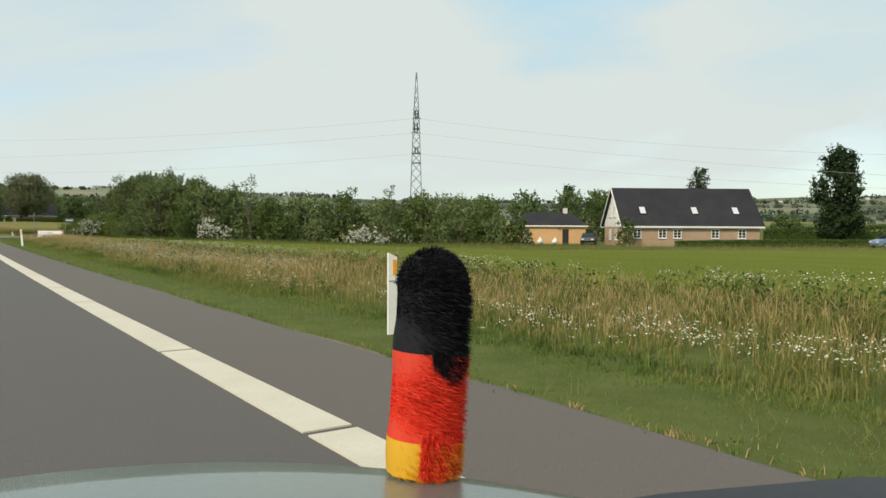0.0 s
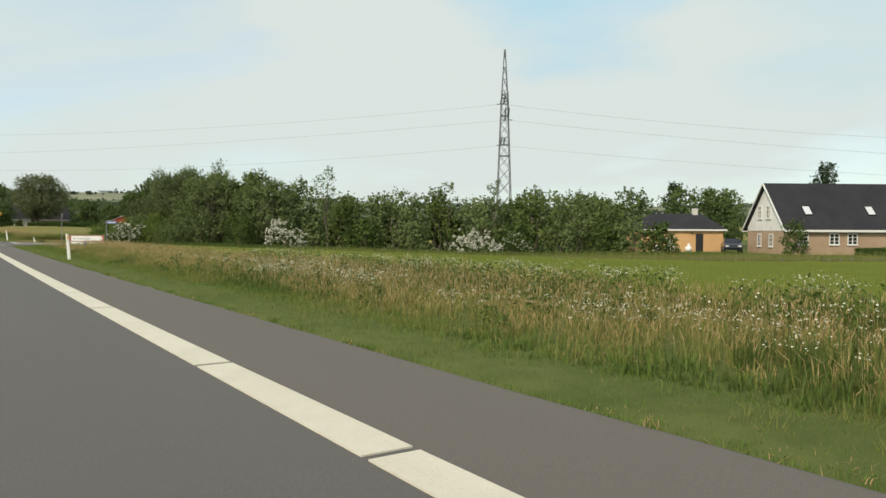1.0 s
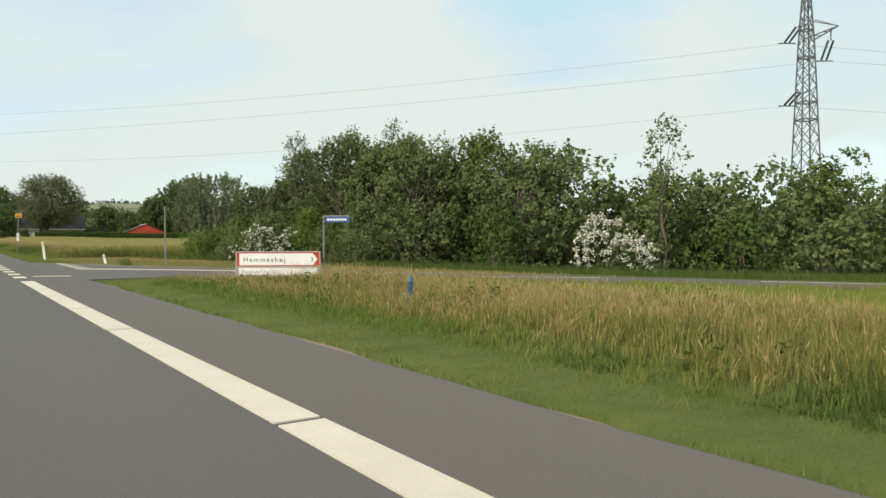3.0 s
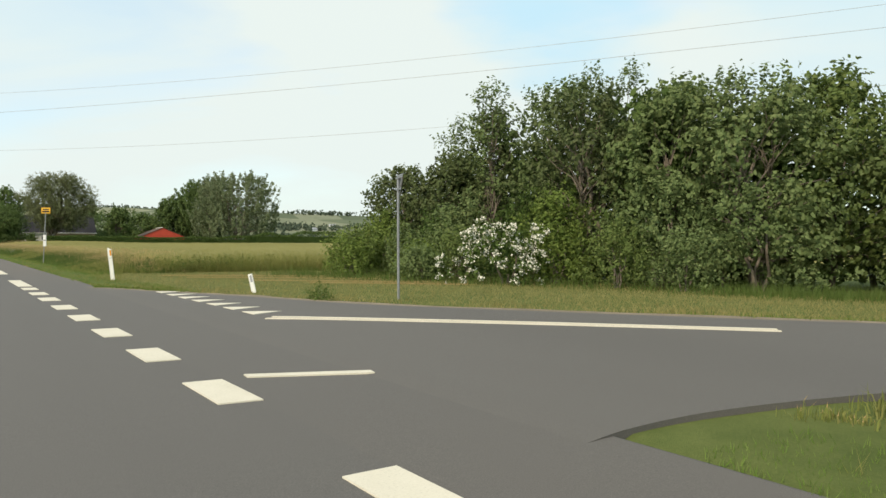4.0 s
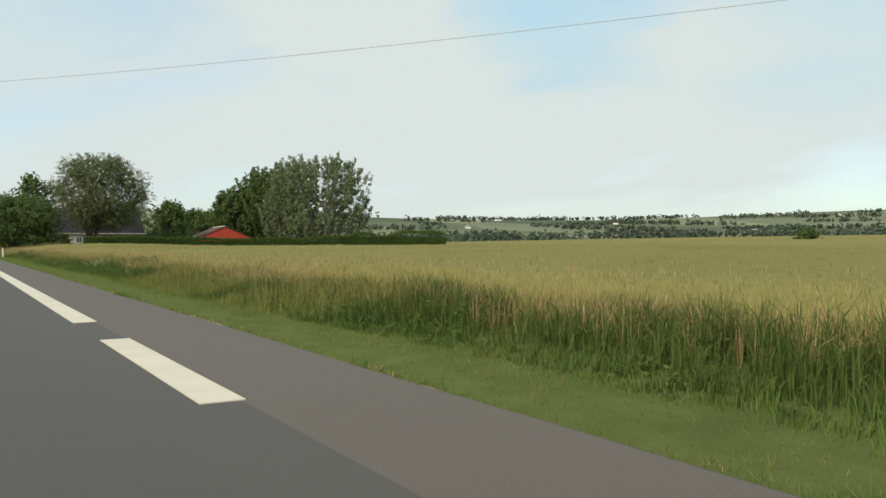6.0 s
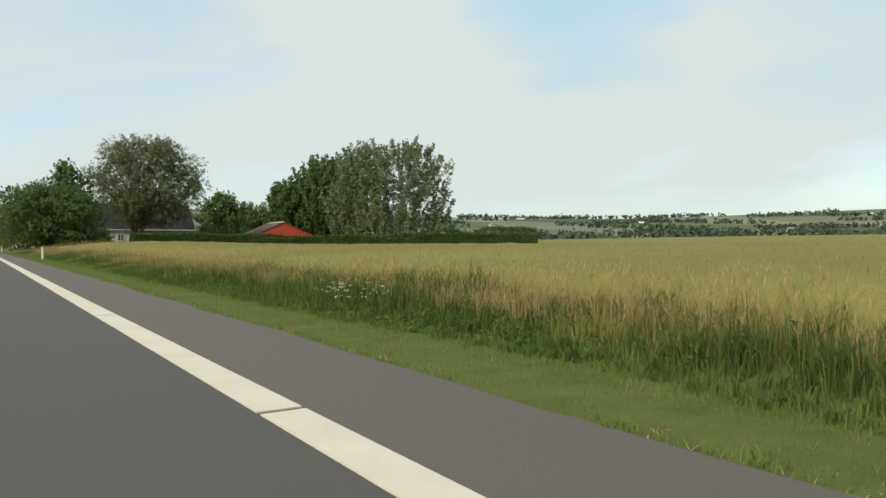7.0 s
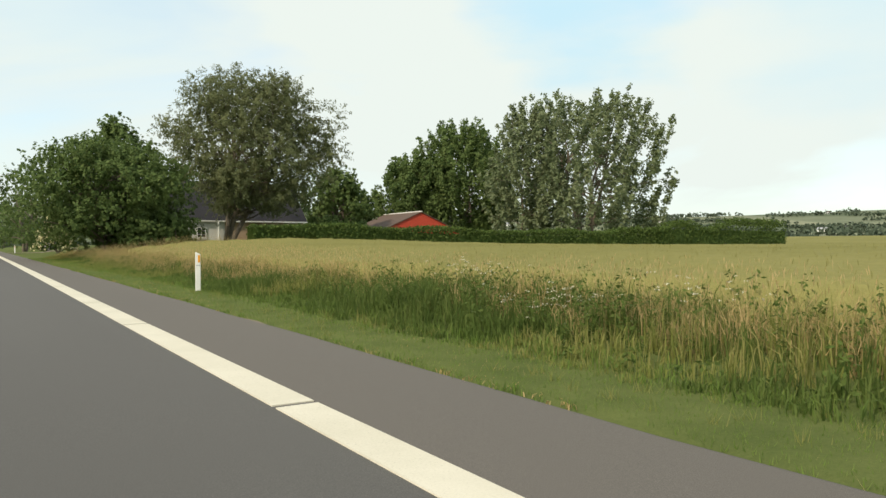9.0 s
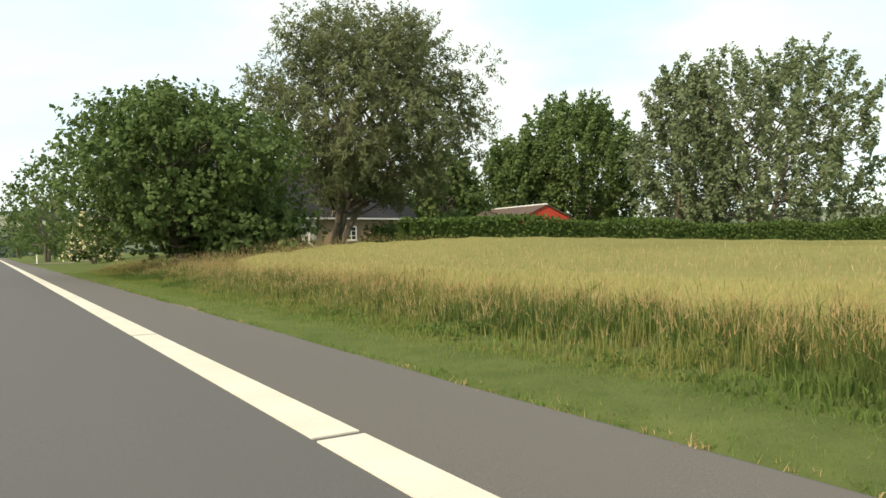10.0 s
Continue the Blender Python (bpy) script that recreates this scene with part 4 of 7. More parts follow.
n = 33000
x, y = 5.2 + rng.power(0.85, n) * 5.0, rng.uniform(-1, 82, n)
p = 0.5 * patches(x, y, 2.6, 11) + 0.5 * patches(x, y, 0.7, 12)
k = not_on_side_road(x, y, 0.4) & (rng.uniform(0, 1, n) < 0.06 + 2.6 * np.clip(p - 0.42, 0, 1) + 0.22 * step(36, 54, y) + 0.20 * (1 - step(20, 32, y)) * (1 - step(7.8, 9.0, x))) & (x > verge_width(y) + 0.45)
x, y = x[k], y[k]
seed_heads("dry_grass_heads", "reddish tan dry seed heads over the verge grass", x, y, (1 - 0.35 * step(52, 72, y)) * rng.uniform(0.30, 0.60, len(x)) * (0.6 + 0.4 * step(4.9, 6.2, x)), rng)

x, y = seed_spots
seed_heads("dry_grass_heads", "orange-tan seed heads in front of the direction sign", x, y, rng.uniform(0.36, 0.58, len(x)), rng)

# white flowers in the verge
n = 11000
x, y = 5.6 + rng.uniform(0, 1, n) * 5.0, rng.uniform(0, 72, n)
p = 0.5 * patches(x, y, 1.8, 23) + 0.5 * patches(x, y, 0.55, 29)
band = np.exp(-((x - 7.2 - 0.5 * np.sin(y * 0.35)) / 0.85) ** 2)
k = first_verge(x, y) & (rng.uniform(0, 1, n) < 3.0 * np.clip(p - 0.50, 0, 1) * (0.18 + 0.9 * band)) & (rng.uniform(0, 1, n) < np.where(y < 48, 1.0, 0.3))
x, y = x[k], y[k]
c = np.stack([x, y, land(x, y) + rng.uniform(0.34, 0.56, len(x))], 1)
c = np.repeat(c, 4, 0) + rng.normal(size=(4 * len(x), 3)) * np.array([0.03, 0.03, 0.012])
fv, ff = leaf_quads(c, 0.026, 0.024, rng, 0.0, np.tile(np.array([0, 0, 1.4]), (len(c), 1)))
grass("wild_flowers", "white wild flowers scattered through the tall grass", fv, ff, FLOWER, "flowers")
for bx0, bw, y0, y1, m in ((5.3, 0.30, 1.2, 9.5, 620), (5.9, 0.42, 20.5, 29.0, 420), (7.4, 0.5, 33.0, 46.0, 420), (6.2, 0.4, 31.0, 37.5, 420)):      # drifts of daisies close to the mown strip
    x, y = rng.normal(bx0, bw, m), rng.uniform(y0, y1, m)
    k = patches(x, y, 0.5, 37) > 0.40
    c = np.stack([x[k], y[k], land(x[k], y[k]) + rng.uniform(0.30, 0.46, k.sum())], 1)
    c = np.repeat(c, 5, 0) + rng.normal(size=(5 * len(c), 3)) * np.array([0.035, 0.035, 0.012])
    fv, ff = leaf_quads(c, 0.020, 0.018, rng, 0.0, np.tile(np.array([0, 0, 1.4]), (len(c), 1)))
    grass("wild_flowers", "drift of white daisies along the edge of the tall grass", fv, ff, FLOWER, "flowers")
m = 1300                                 # pale umbels on the weeds next to the field
x, y = rng.uniform(8.4, 10.9, m), rng.uniform(1, 46, m)
k = patches(x, y, 1.0, 33) > 0.34
x, y = x[k], y[k]
leafy_weeds("umbel_weeds", "tall green weeds with pale umbels beside the field", x, y, rng.uniform(0.42, 0.66, len(x)), 16, 0.096, rng, LUSH, 0.26)
k = rng.uniform(0, 1, len(x)) < 0.4
x, y = x[k], y[k]
c = np.stack([x, y, land(x, y) + rng.uniform(0.50, 0.68, len(x))], 1)
c = np.repeat(c, 16, 0) + rng.normal(size=(16 * len(x), 3)) * np.array([0.10, 0.10, 0.03])
fv, ff = leaf_quads(c, 0.026, 0.023, rng, 0.0, np.tile(np.array([0, 0, 1.4]), (len(c), 1)))
grass("umbels", "pale white umbels on tall weeds", fv, ff, FLOWER, "flowers")
for fx, fy, fz, m in ((4.95, 12.9, 0.36, 34), (5.3, 13.9, 0.38, 20), (5.1, 4.5, 0.36, 30), (4.9, 5.8, 0.38, 20), (6.5, 23.0, 0.42, 34), (6.6, 25.4, 0.42, 34), (5.4, 159.8, 0.44, 44), (6.2, 202.2, 0.5, 46), (7.3, 205.4, 0.72, 40), (6.9, 200.2, 0.66, 24)):
    c = np.array([fx, fy, zl(fx, fy)]) + rng.normal(size=(m, 3)) * np.array([0.3, 0.5, 0.09]) + np.array([0, 0, fz])
    c = np.repeat(c, 7, 0) + rng.normal(size=(7 * m, 3)) * np.array([0.024, 0.024, 0.006])
    fv, ff = leaf_quads(c, 0.017, 0.015, rng)
    grass("flower_patch", "small patch of white wild flowers in the grass", fv, ff, FLOWER, "flowers")

# beyond the junction: lush green strip, then wheat
n = 13500
x, y = 4.7 + rng.power(0.8, n) * 3.4, rng.uniform(102, 262, n)
k = (x > verge_width(y) + 0.02) & not_on_side_road(x, y, 0.3) & (y > 108.6 - 0.2 * (x - 7) + np.abs(rng.normal(0, 1.6, n)))
x, y = x[k], y[k]
rise = 0.22 + 0.78 * step(0.0, 1.7, x - verge_width(y))
dry = np.clip(0.6 * (1 - step(113, 122, y)) + 0.9 * step(200, 224, y), 0, 1)
h = rng.uniform(0.48, 0.80, len(x)) * rise * (0.72 + 0.5 * patches(x, y, 1.5, 5)) * (1 - 0.25 * dry * (1 - step(5.6, 6.6, x))) * (0.4 + 0.6 * step(108.5, 113.5, y))
p = 0.5 * patches(x, y, 2.2, 61) + 0.5 * patches(x, y, 0.7, 62)
d = rng.uniform(0, 1, len(x)) < np.clip(0.10 + 0.5 * dry + 1.8 * np.clip(p - 0.46, 0, 1), 0, 0.88) * np.where(y < 214, step(1.1, 1.9, x - verge_width(y)), step(0.6, 1.5, x - verge_width(y)))
ol = ~d & (patches(x, y, 1.2, 64) > np.where((y > 122) & (y < 182), 0.80, 0.60))
g = ~d & ~ol
grass("lush_grass", "dense clumps of tall lush green grass along the verge", *tussocks(x[g], y[g], h[g], 13, 0.01716, rng, 0.85), LUSH)
grass("rough_grass", "olive green tussocks among the lush verge grass", *tussocks(x[ol], y[ol], h[ol], 12, 0.0132, rng, 0.85), TALL)
straw("straw_grass", "tall straw-coloured dry grass along the verge", tussocks(x[d], y[d], h[d] * 1.08, 12, 0.01122, rng, 0.75), DRY, LUSH)
n = 25000
x, y = 5.5 + rng.power(1.3, n) * 3.0, rng.uniform(104, 258, n)
p = 0.5 * patches(x, y, 2.2, 61) + 0.5 * patches(x, y, 0.7, 62)
k = (rng.uniform(0, 1, n) < 0.10 + 1.9 * np.clip(p - 0.42, 0, 1) + 0.4 * step(204, 222, y)) & (y > 109.6 - 0.2 * (x - 7)) & (x > verge_width(y) + 0.75)
x, y = x[k], y[k]
seed_heads("dry_grass_heads", "tan dry seed heads above the roadside grass", x, y, rng.uniform(0.55, 0.90, len(x)) * (0.70 + 0.30 * step(5.4, 6.6, x)), rng)
# broad-leaved weeds in dense clumps among the grass
m = 1600
x, y = 4.9 + rng.power(0.9, m) * 2.2, rng.uniform(108, 240, m)
k = (y > 109.8 - 0.2 * (x - 7)) & (patches(x, y, 1.0, 51) > 0.5) & (x > verge_width(y) + 0.15)
x, y = x[k], y[k]
leafy_weeds("roadside_weeds", "leafy dark green weeds among the tall grass", x, y, rng.uniform(0.20, 0.48, len(x)) * (0.55 + 0.45 * step(5.0, 6.0, x)) * (1 - 0.45 * step(190, 205, y)), 28, 0.066, rng, LUSH)

m = 260                                  # a rank patch of docks and nettles in front of the farm
x, y = rng.normal(6.9, 0.75, m), rng.normal(204.0, 3.4, m)
k = x > verge_width(y) + 0.5
x, y = x[k], y[k]
leafy_weeds("roadside_weeds", "rank green patch of tall leafy weeds in the verge", x, y, rng.uniform(0.46, 0.80, len(x)), 36, 0.0696, rng, LUSH)

# tan crest between the lush strip and the wheat
n = 5000
x, y = rng.uniform(5.9, 8.5, n), rng.uniform(112, 205, n)
k = rng.uniform(0, 1, n) < (0.35 + 0.65 * patches(x, y, 1.3, 65)) * step(0.0, 0.9, x - 5.8)
x, y = x[k], y[k]
grass("straw_grass", "brownish tan grass along the edge of the wheat", *tussocks(x, y, rng.uniform(0.50, 0.78, len(x)), 9, 0.01188, rng, 0.6),
      foliage("tan_grass_blades", [(0.26, 0.21, 0.085), (0.38, 0.29, 0.135), (0.50, 0.385, 0.20)], 0.9, 0.3))
n = 10500
x, y = rng.uniform(6.0, 8.8, n), rng.uniform(112, 205, n)
seed_heads("dry_grass_heads", "tan seed heads along the edge of the wheat", x, y, rng.uniform(0.58, 0.90, n), rng)

# tall tan grass that spreads from the verge towards the farm
n = 4200
x, y = 7.2 + rng.power(0.8, n) * 7.5, rng.uniform(196, 252, n)
k = (rng.uniform(0, 1, n) < step(196, 214, y)) & (x < 8.2 + 6.0 * step(205, 245, y))
x, y = x[k], y[k]
straw("straw_grass", "tall tan grass between the verge and the wheat", tussocks(x, y, rng.uniform(0.55, 0.82, len(x)), 8, 0.0132, rng, 0.55), DRY, TALL)
n = 11000
x, y = 6.8 + rng.power(0.8, n) * 8.0, rng.uniform(196, 252, n)
k = (rng.uniform(0, 1, n) < step(196, 212, y)) & (x < 8.4 + 6.0 * step(205, 245, y))
x, y = x[k], y[k]
seed_heads("dry_grass_heads", "tan nodding seed heads in front of the farm", x, y, rng.uniform(0.66, 1.0, len(x)), rng)

# ragged tufts that overhang the asphalt's edge
n = 1500
y = rng.uniform(-2, 250, n)
x = 3.56 + np.abs(rng.normal(0, 0.12, n))
k = ((y < 82) | (y > 103)) & (patches(y * 0, y, 0.9, 91) > 0.40)
x, y = x[k], y[k]
k = rng.uniform(0, 1, len(x)) < 0.65
grass("edge_tufts", "small green tufts along the edge of the asphalt", *tussocks(x[k], y[k], rng.uniform(0.05, 0.11, k.sum()), 9, 0.01056, rng, 1.1, 0.05), MOWN)
grass("edge_tufts", "small withered tufts along the edge of the asphalt", *tussocks(x[~k], y[~k], rng.uniform(0.04, 0.08, (~k).sum()), 8, 0.01056, rng, 1.3, 0.05), DRY)

n = 19000
x, y = 7.3 + rng.power(0.55, n) * 22, rng.uniform(108, 245, n)
k = (y > 110.5)
x, y = x[k], y[k]
seed_heads("wheat_ears", "ripening pale green wheat ears at the edge of the field", x, y, rng.uniform(0.62, 0.76, len(x)), rng, WHEAT, 1.3, WHEAT)


def canopy(name, label, xs, ys, keep, lift, material, rough):
    X, Y = np.meshgrid(xs, ys)
    v = np.stack([X.ravel(), Y.ravel(), land(X, Y).ravel() + lift + rng.normal(0, rough, X.size)], 1)
    m, k2 = len(xs), len(ys)
    a, b = np.meshgrid(np.arange(m - 1), np.arange(k2 - 1))
    q = (b * m + a).ravel()
    f = np.stack([q, q + 1, q + m + 1, q + m], 1)
    c = v[f].mean(1)
    f = f[keep(c[:, 0], c[:, 1])]
    rim = np.bincount(f.ravel(), minlength=len(v)) < 4
    v[rim, 2] = land(v[rim, 0], v[rim, 1]) - 0.02
    me = np_mesh(name, v, f)
    return tagged(link_mesh(name, me, material), label, "field", kind="stuff")


canopy("wheat_field", "pale green ripening wheat field", np.concatenate([np.arange(7.6, 40, 0.5), np.arange(40, 300, 3.0)]), np.arange(108, 470, 1.6),
       lambda x, y: (y > 111.0) & ((y < 245) | (x > 84)) & (x < 110 + (y - 100) * 3), 0.60, FIELD_WHEAT, 0.035)
near_curve = [(p.x, p.y) for p in spline(NEAR, 60)]
FIELD_POLY = [(10.8, -45)] + [(10.8, 72.0)] + [(px_ - 0.9, py_ - 2.6) for px_, py_ in near_curve if px_ > 11] + [(120, -45)]
canopy("green_field", "smooth green grass field in front of the houses", np.concatenate([np.arange(10.5, 40, 0.6), np.arange(40, 122, 2.0)]), np.arange(-44, 84, 1.2),
       lambda x, y: inside(FIELD_POLY, x, y), 0.26, FIELD_GREEN, 0.02)
n = 50000
x, y = 9.5 + rng.power(0.6, n) * 32, rng.uniform(-10, 78, n)
k = inside(FIELD_POLY, x, y) | ((x < 11) & (y < 72))
x, y = x[k], y[k]
grass("crop_blades", "green blades of the grass field", *blades(x, y, rng.uniform(0.28, 0.42, len(x)), rng.uniform(0.012, 0.03, len(x)), rng, 0.2), CROP)
n = 40000
pts = np.array([(p.x, p.y) for p in spline(NEAR, 400)])
i = rng.integers(30, 400, n)
x, y = pts[i, 0] - 0.6 - np.abs(rng.normal(0, 1.3, n)), pts[i, 1] - 0.6 - np.abs(rng.normal(0, 1.0, n))
k = (x > 9) & not_on_side_road(x, y, 0.3)
x, y = x[k], y[k]
grass("rough_grass", "tall grass between the field and the side road", *blades(x, y, rng.uniform(0.12, 0.34, len(x)) * (1 + 0.9 * step(17, 22, x) + 1.0 * step(30, 40, x)), rng.uniform(0.012, 0.022, len(x)) * (1 + step(30, 40, x)), rng, 0.4), TALL)
n = 36000
FRONT = [(11.5, 107.0), (13.5, 101.0), (18.5, 91.0), (24.2, 81.8), (31.0, 76.5), (39.0, 71.8), (50.0, 66.8), (62.0, 62.5)]
pts = np.array([(p.x, p.y) for p in spline(FRONT, 400)])
i = rng.integers(0, 400, n)
x, y = pts[i, 0] + rng.normal(0, 0.9, n) - 0.5, pts[i, 1] + rng.normal(0, 0.9, n) - 0.5
k = not_on_side_road(x, y, 0.6) & ((y < 92) | (rng.uniform(0, 1, n) < 0.25))
x, y = x[k], y[k]
grass("rough_grass", "tall grass at the foot of the thicket", *blades(x, y, rng.uniform(0.15, 0.45, len(x)), rng.uniform(0.012, 0.024, len(x)), rng, 0.4), LUSH)

n = 26000                                # rough fringe where the wheat begins behind the corner
x, y = rng.uniform(7.2, 30, n), 109.1 + np.abs(rng.normal(0, 1.4, n))
y -= np.clip(10 - x, 0, 3) * -0.3
grass("rough_grass", "rough olive green fringe in front of the wheat", *blades(x, y, rng.uniform(0.2, 0.75, len(x)) * (0.5 + 0.8 * patches(x, y, 1.4, 71)), rng.uniform(0.008, 0.016, len(x)), rng, 0.45), TALL)

# ---- the thicket behind the side road: x, y, height over ground, radius ----
THICKET = [
    (18.6, 110.3, 4.9, 1.4), (19.6, 107.6, 5.4, 1.5), (20.0, 105.2, 7.4, 1.8), (21.6, 102.4, 8.4, 2.1), (19.6, 99.4, 7.4, 1.9), (23.6, 98.0, 7.9, 2.5), (20.8, 96.4, 7.0, 1.8),
    (22.2, 94.0, 7.0, 2.6), (26.0, 93.6, 7.9, 2.9), (25.8, 89.2, 6.6, 2.5), (29.2, 89.9, 6.8, 2.3), (32.6, 86.0, 5.3, 2.3),
    (36.4, 82.6, 5.8, 2.5), (35.6, 87.0, 5.4, 2.5), (40.4, 81.2, 6.2, 2.3), (44.0, 78.2, 5.2, 2.4), (46.0, 82.0, 5.3, 2.6), (48.4, 75.6, 6.4, 2.8),
    (52.2, 73.4, 5.8, 2.5), (53.0, 78.5, 6.2, 2.8), (55.4, 72.6, 5.4, 2.2), (57.6, 77.6, 5.8, 2.6),
]
for i, (x, y, h, rad) in enumerate(THICKET):
    near_one, airy = x < 27, i in (2, 4)
    leaf_size = (0.15, 0.10) if x < 22.5 else (0.18, 0.12) if near_one else (0.26, 0.165)
    plant("thicket_tree", "airy grey-green young tree in the thicket" if airy else "dense mixed green tree in the thicket by the side road", "tree", x, y, h, rad * 1.42, 0.1, leaf_size,
          LEAF_POPLAR if airy or i < 2 else (LEAF_MIX, LEAF_MIX, LEAF_THICK)[i % 3], 100 + i, trunk=0.11, stems=2, group="thicket trees", limbs=near_one,
          lobes=(40 if airy else 56) if near_one else 30, tufts=28 if near_one else 17, per=11 if near_one else 8, spread=0.17 if near_one else 0.24, sprig=0.62 if near_one else 0.85,
          lobe_size=0.25, form=(dome_form, upright_form, cone_bush_form)[i % 3], lift=0.55)
# back-fill trees added inside: darker leaves close the bright gaps and deepen the thicket
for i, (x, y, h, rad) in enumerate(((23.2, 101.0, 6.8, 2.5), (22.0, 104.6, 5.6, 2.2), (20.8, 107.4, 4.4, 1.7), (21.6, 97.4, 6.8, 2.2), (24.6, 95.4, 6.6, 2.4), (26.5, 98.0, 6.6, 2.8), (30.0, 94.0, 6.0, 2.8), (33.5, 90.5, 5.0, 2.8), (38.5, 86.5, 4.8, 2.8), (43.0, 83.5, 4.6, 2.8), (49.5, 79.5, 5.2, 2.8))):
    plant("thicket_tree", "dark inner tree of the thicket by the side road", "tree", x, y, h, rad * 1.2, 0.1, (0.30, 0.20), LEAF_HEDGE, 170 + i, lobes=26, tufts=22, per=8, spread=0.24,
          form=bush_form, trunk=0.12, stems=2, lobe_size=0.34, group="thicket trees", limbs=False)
BUSHES = [(18.2, 100.8, 3.4, 1.9), (19.0, 95.4, 3.6, 2.0), (17.2, 105.4, 2.6, 1.5), (14.6, 106.6, 1.7, 1.3), (16.6, 109.0, 2.6, 1.5), (16.4, 103.0, 2.8, 1.6), (17.4, 98.6, 3.2, 1.8), (20.0, 92.6, 3.1, 1.9), (22.6, 88.0, 3.0, 1.8), (28.5, 84.2, 3.0, 1.8),
          (32.0, 80.8, 2.9, 1.9), (35.4, 78.0, 2.8, 1.8), (43.8, 73.0, 2.9, 2.0), (47.8, 71.0, 2.8, 2.0), (52.0, 69.0, 2.7, 1.9), (52.8, 66.8, 3.4, 1.8), (55.2, 65.8, 3.0, 1.5)]
for i, (x, y, h, rad) in enumerate(BUSHES):
    plant("bush", "leafy green bush at the edge of the thicket", "bush", x, y, h, rad, 0.0, (0.11, 0.075) if x < 24 else (0.22, 0.15), LEAF_BRIGHT if i in (3, 4, 6) else LEAF_MIX if i % 2 else LEAF_HEDGE,
          200 + i, lobes=14, tufts=40 if x < 24 else 24, per=11 if x < 24 else 8, spread=0.14, form=bush_form, trunk=0.06, stems=3, lobe_size=0.42, group="thicket bushes", limbs=False)
for i, (x, y, h, rad) in enumerate(((20.6, 108.6, 7.4, 1.1), (18.8, 103.8, 8.2, 1.2), (20.6, 100.2, 8.3, 1.2), (24.6, 101.5, 9.6, 1.4), (21.8, 95.0, 7.4, 1.1))):
    plant("slender_tree", "slender airy young tree rising above the thicket", "tree", x, y, h, rad, 2.6, (0.12, 0.075), LEAF_MIX, 320 + i, lobes=22, tufts=18, per=10, spread=0.17,
          form=upright_form, trunk=0.06, lobe_size=0.34, group="slender trees", squash=1.3)
# low scrub at the thicket's foot, beside the mown corner
for i, (x, y, h, rad) in enumerate(((12.7, 104.8, 1.35, 1.0), (13.7, 106.0, 1.7, 1.1), (15.0, 104.2, 1.8, 1.3), (14.3, 102.2, 1.1, 1.0), (15.2, 100.8, 1.7, 1.2), (13.4, 101.0, 0.9, 0.9), (16.6, 97.6, 1.9, 1.2), (16.8, 95.2, 2.0, 1.3), (17.4, 93.2, 1.7, 1.2))):
    plant("bush", "low scrubby bush with upright shoots beside the mown corner", "bush", x, y, h, rad, 0.0, (0.10, 0.05), (LEAF_BRIGHT, LEAF_THICK, LEAF_MIX)[i % 3], 240 + i, lobes=15, tufts=26, per=11,
          spread=0.12, form=bush_form, trunk=0.03, stems=4, lobe_size=0.36, group="thicket bushes", limbs=False, sprig=0.5, lift=0.9)
# a slender airy birch-like tree standing out of the thicket
plant("slender_tree", "slender airy young tree rising above the thicket", "tree", 29.2, 83.2, 7.9, 1.5, 2.4, (0.15, 0.10), LEAF_MIX, 310, lobes=17, tufts=16, per=7, spread=0.14,
      form=upright_form, trunk=0.07, lobe_size=0.3)
plant("slender_tree", "slender airy young tree rising above the thicket", "tree", 44.4, 77.0, 7.3, 1.0, 2.6, (0.2, 0.12), LEAF_MIX, 312, lobes=11, tufts=13, per=7, spread=0.14,
      form=upright_form, trunk=0.06, lobe_size=0.32)
plant("slender_tree", "slender airy young tree rising above the thicket", "tree", 41.0, 80.0, 7.2, 1.1, 3.0, (0.2, 0.12), LEAF_MIX, 311, lobes=10, tufts=12, per=7, spread=0.14,
      form=upright_form, trunk=0.06, lobe_size=0.32)
for i, (x, y, h, rad, nb) in enumerate(((14.8, 98.1, 1.9, 2.0, 500), (24.8, 82.6, 2.3, 2.1, 760), (38.8, 73.2, 1.8, 2.9, 900), (42.6, 71.6, 1.8, 1.7, 90), (55.4, 64.4, 2.0, 0.8, 30))):
    root, pts, r = plant("rose_bush", "arching wild rose bush covered in white blossom", "bush", x, y, h, rad, 0.0, (0.13, 0.09), LEAF_HEDGE, 330 + i, lobes=13, tufts=26, per=8,
                         spread=0.15, sprig=0.22, lift=0.1, form=bush_form, trunk=0.05, stems=3, lobe_size=0.42, group="rose bushes", limbs=False, squash=0.7)
    blossoms(root, pts, r, nb, 0.070 if i < 1 else 0.085, ROSE, bias=(-0.5, -0.6))

# trees round the houses
plant("spruce_tree", "tall dark spruce with ragged branches behind the garden", "tree", 93.5, 48.5, 12.6, 2.9, 0.6, (0.5, 0.16), LEAF_FIR, 401, lobes=44, tufts=34, per=9, spread=0.28, form=upright_form,
      trunk=0.2, lobe_size=0.3, droop=0.5)
plant("spruce_tree", "pointed dark spruce behind the long house", "tree", 100.5, 74.5, 12.2, 4.3, 0.5, (0.5, 0.14), LEAF_FIR, 402, lobes=30, tufts=22, per=8, spread=0.25, form=cone_form, trunk=0.16, lobe_size=0.28, droop=0.4)
plant("spruce_tree", "pointed dark spruce behind the garage", "tree", 82.0, 85.5, 9.3, 3.0, 0.4, (0.4, 0.13), LEAF_FIR, 403, lobes=24, tufts=20, per=8, spread=0.22, form=cone_form, trunk=0.13, lobe_size=0.3, droop=0.4)
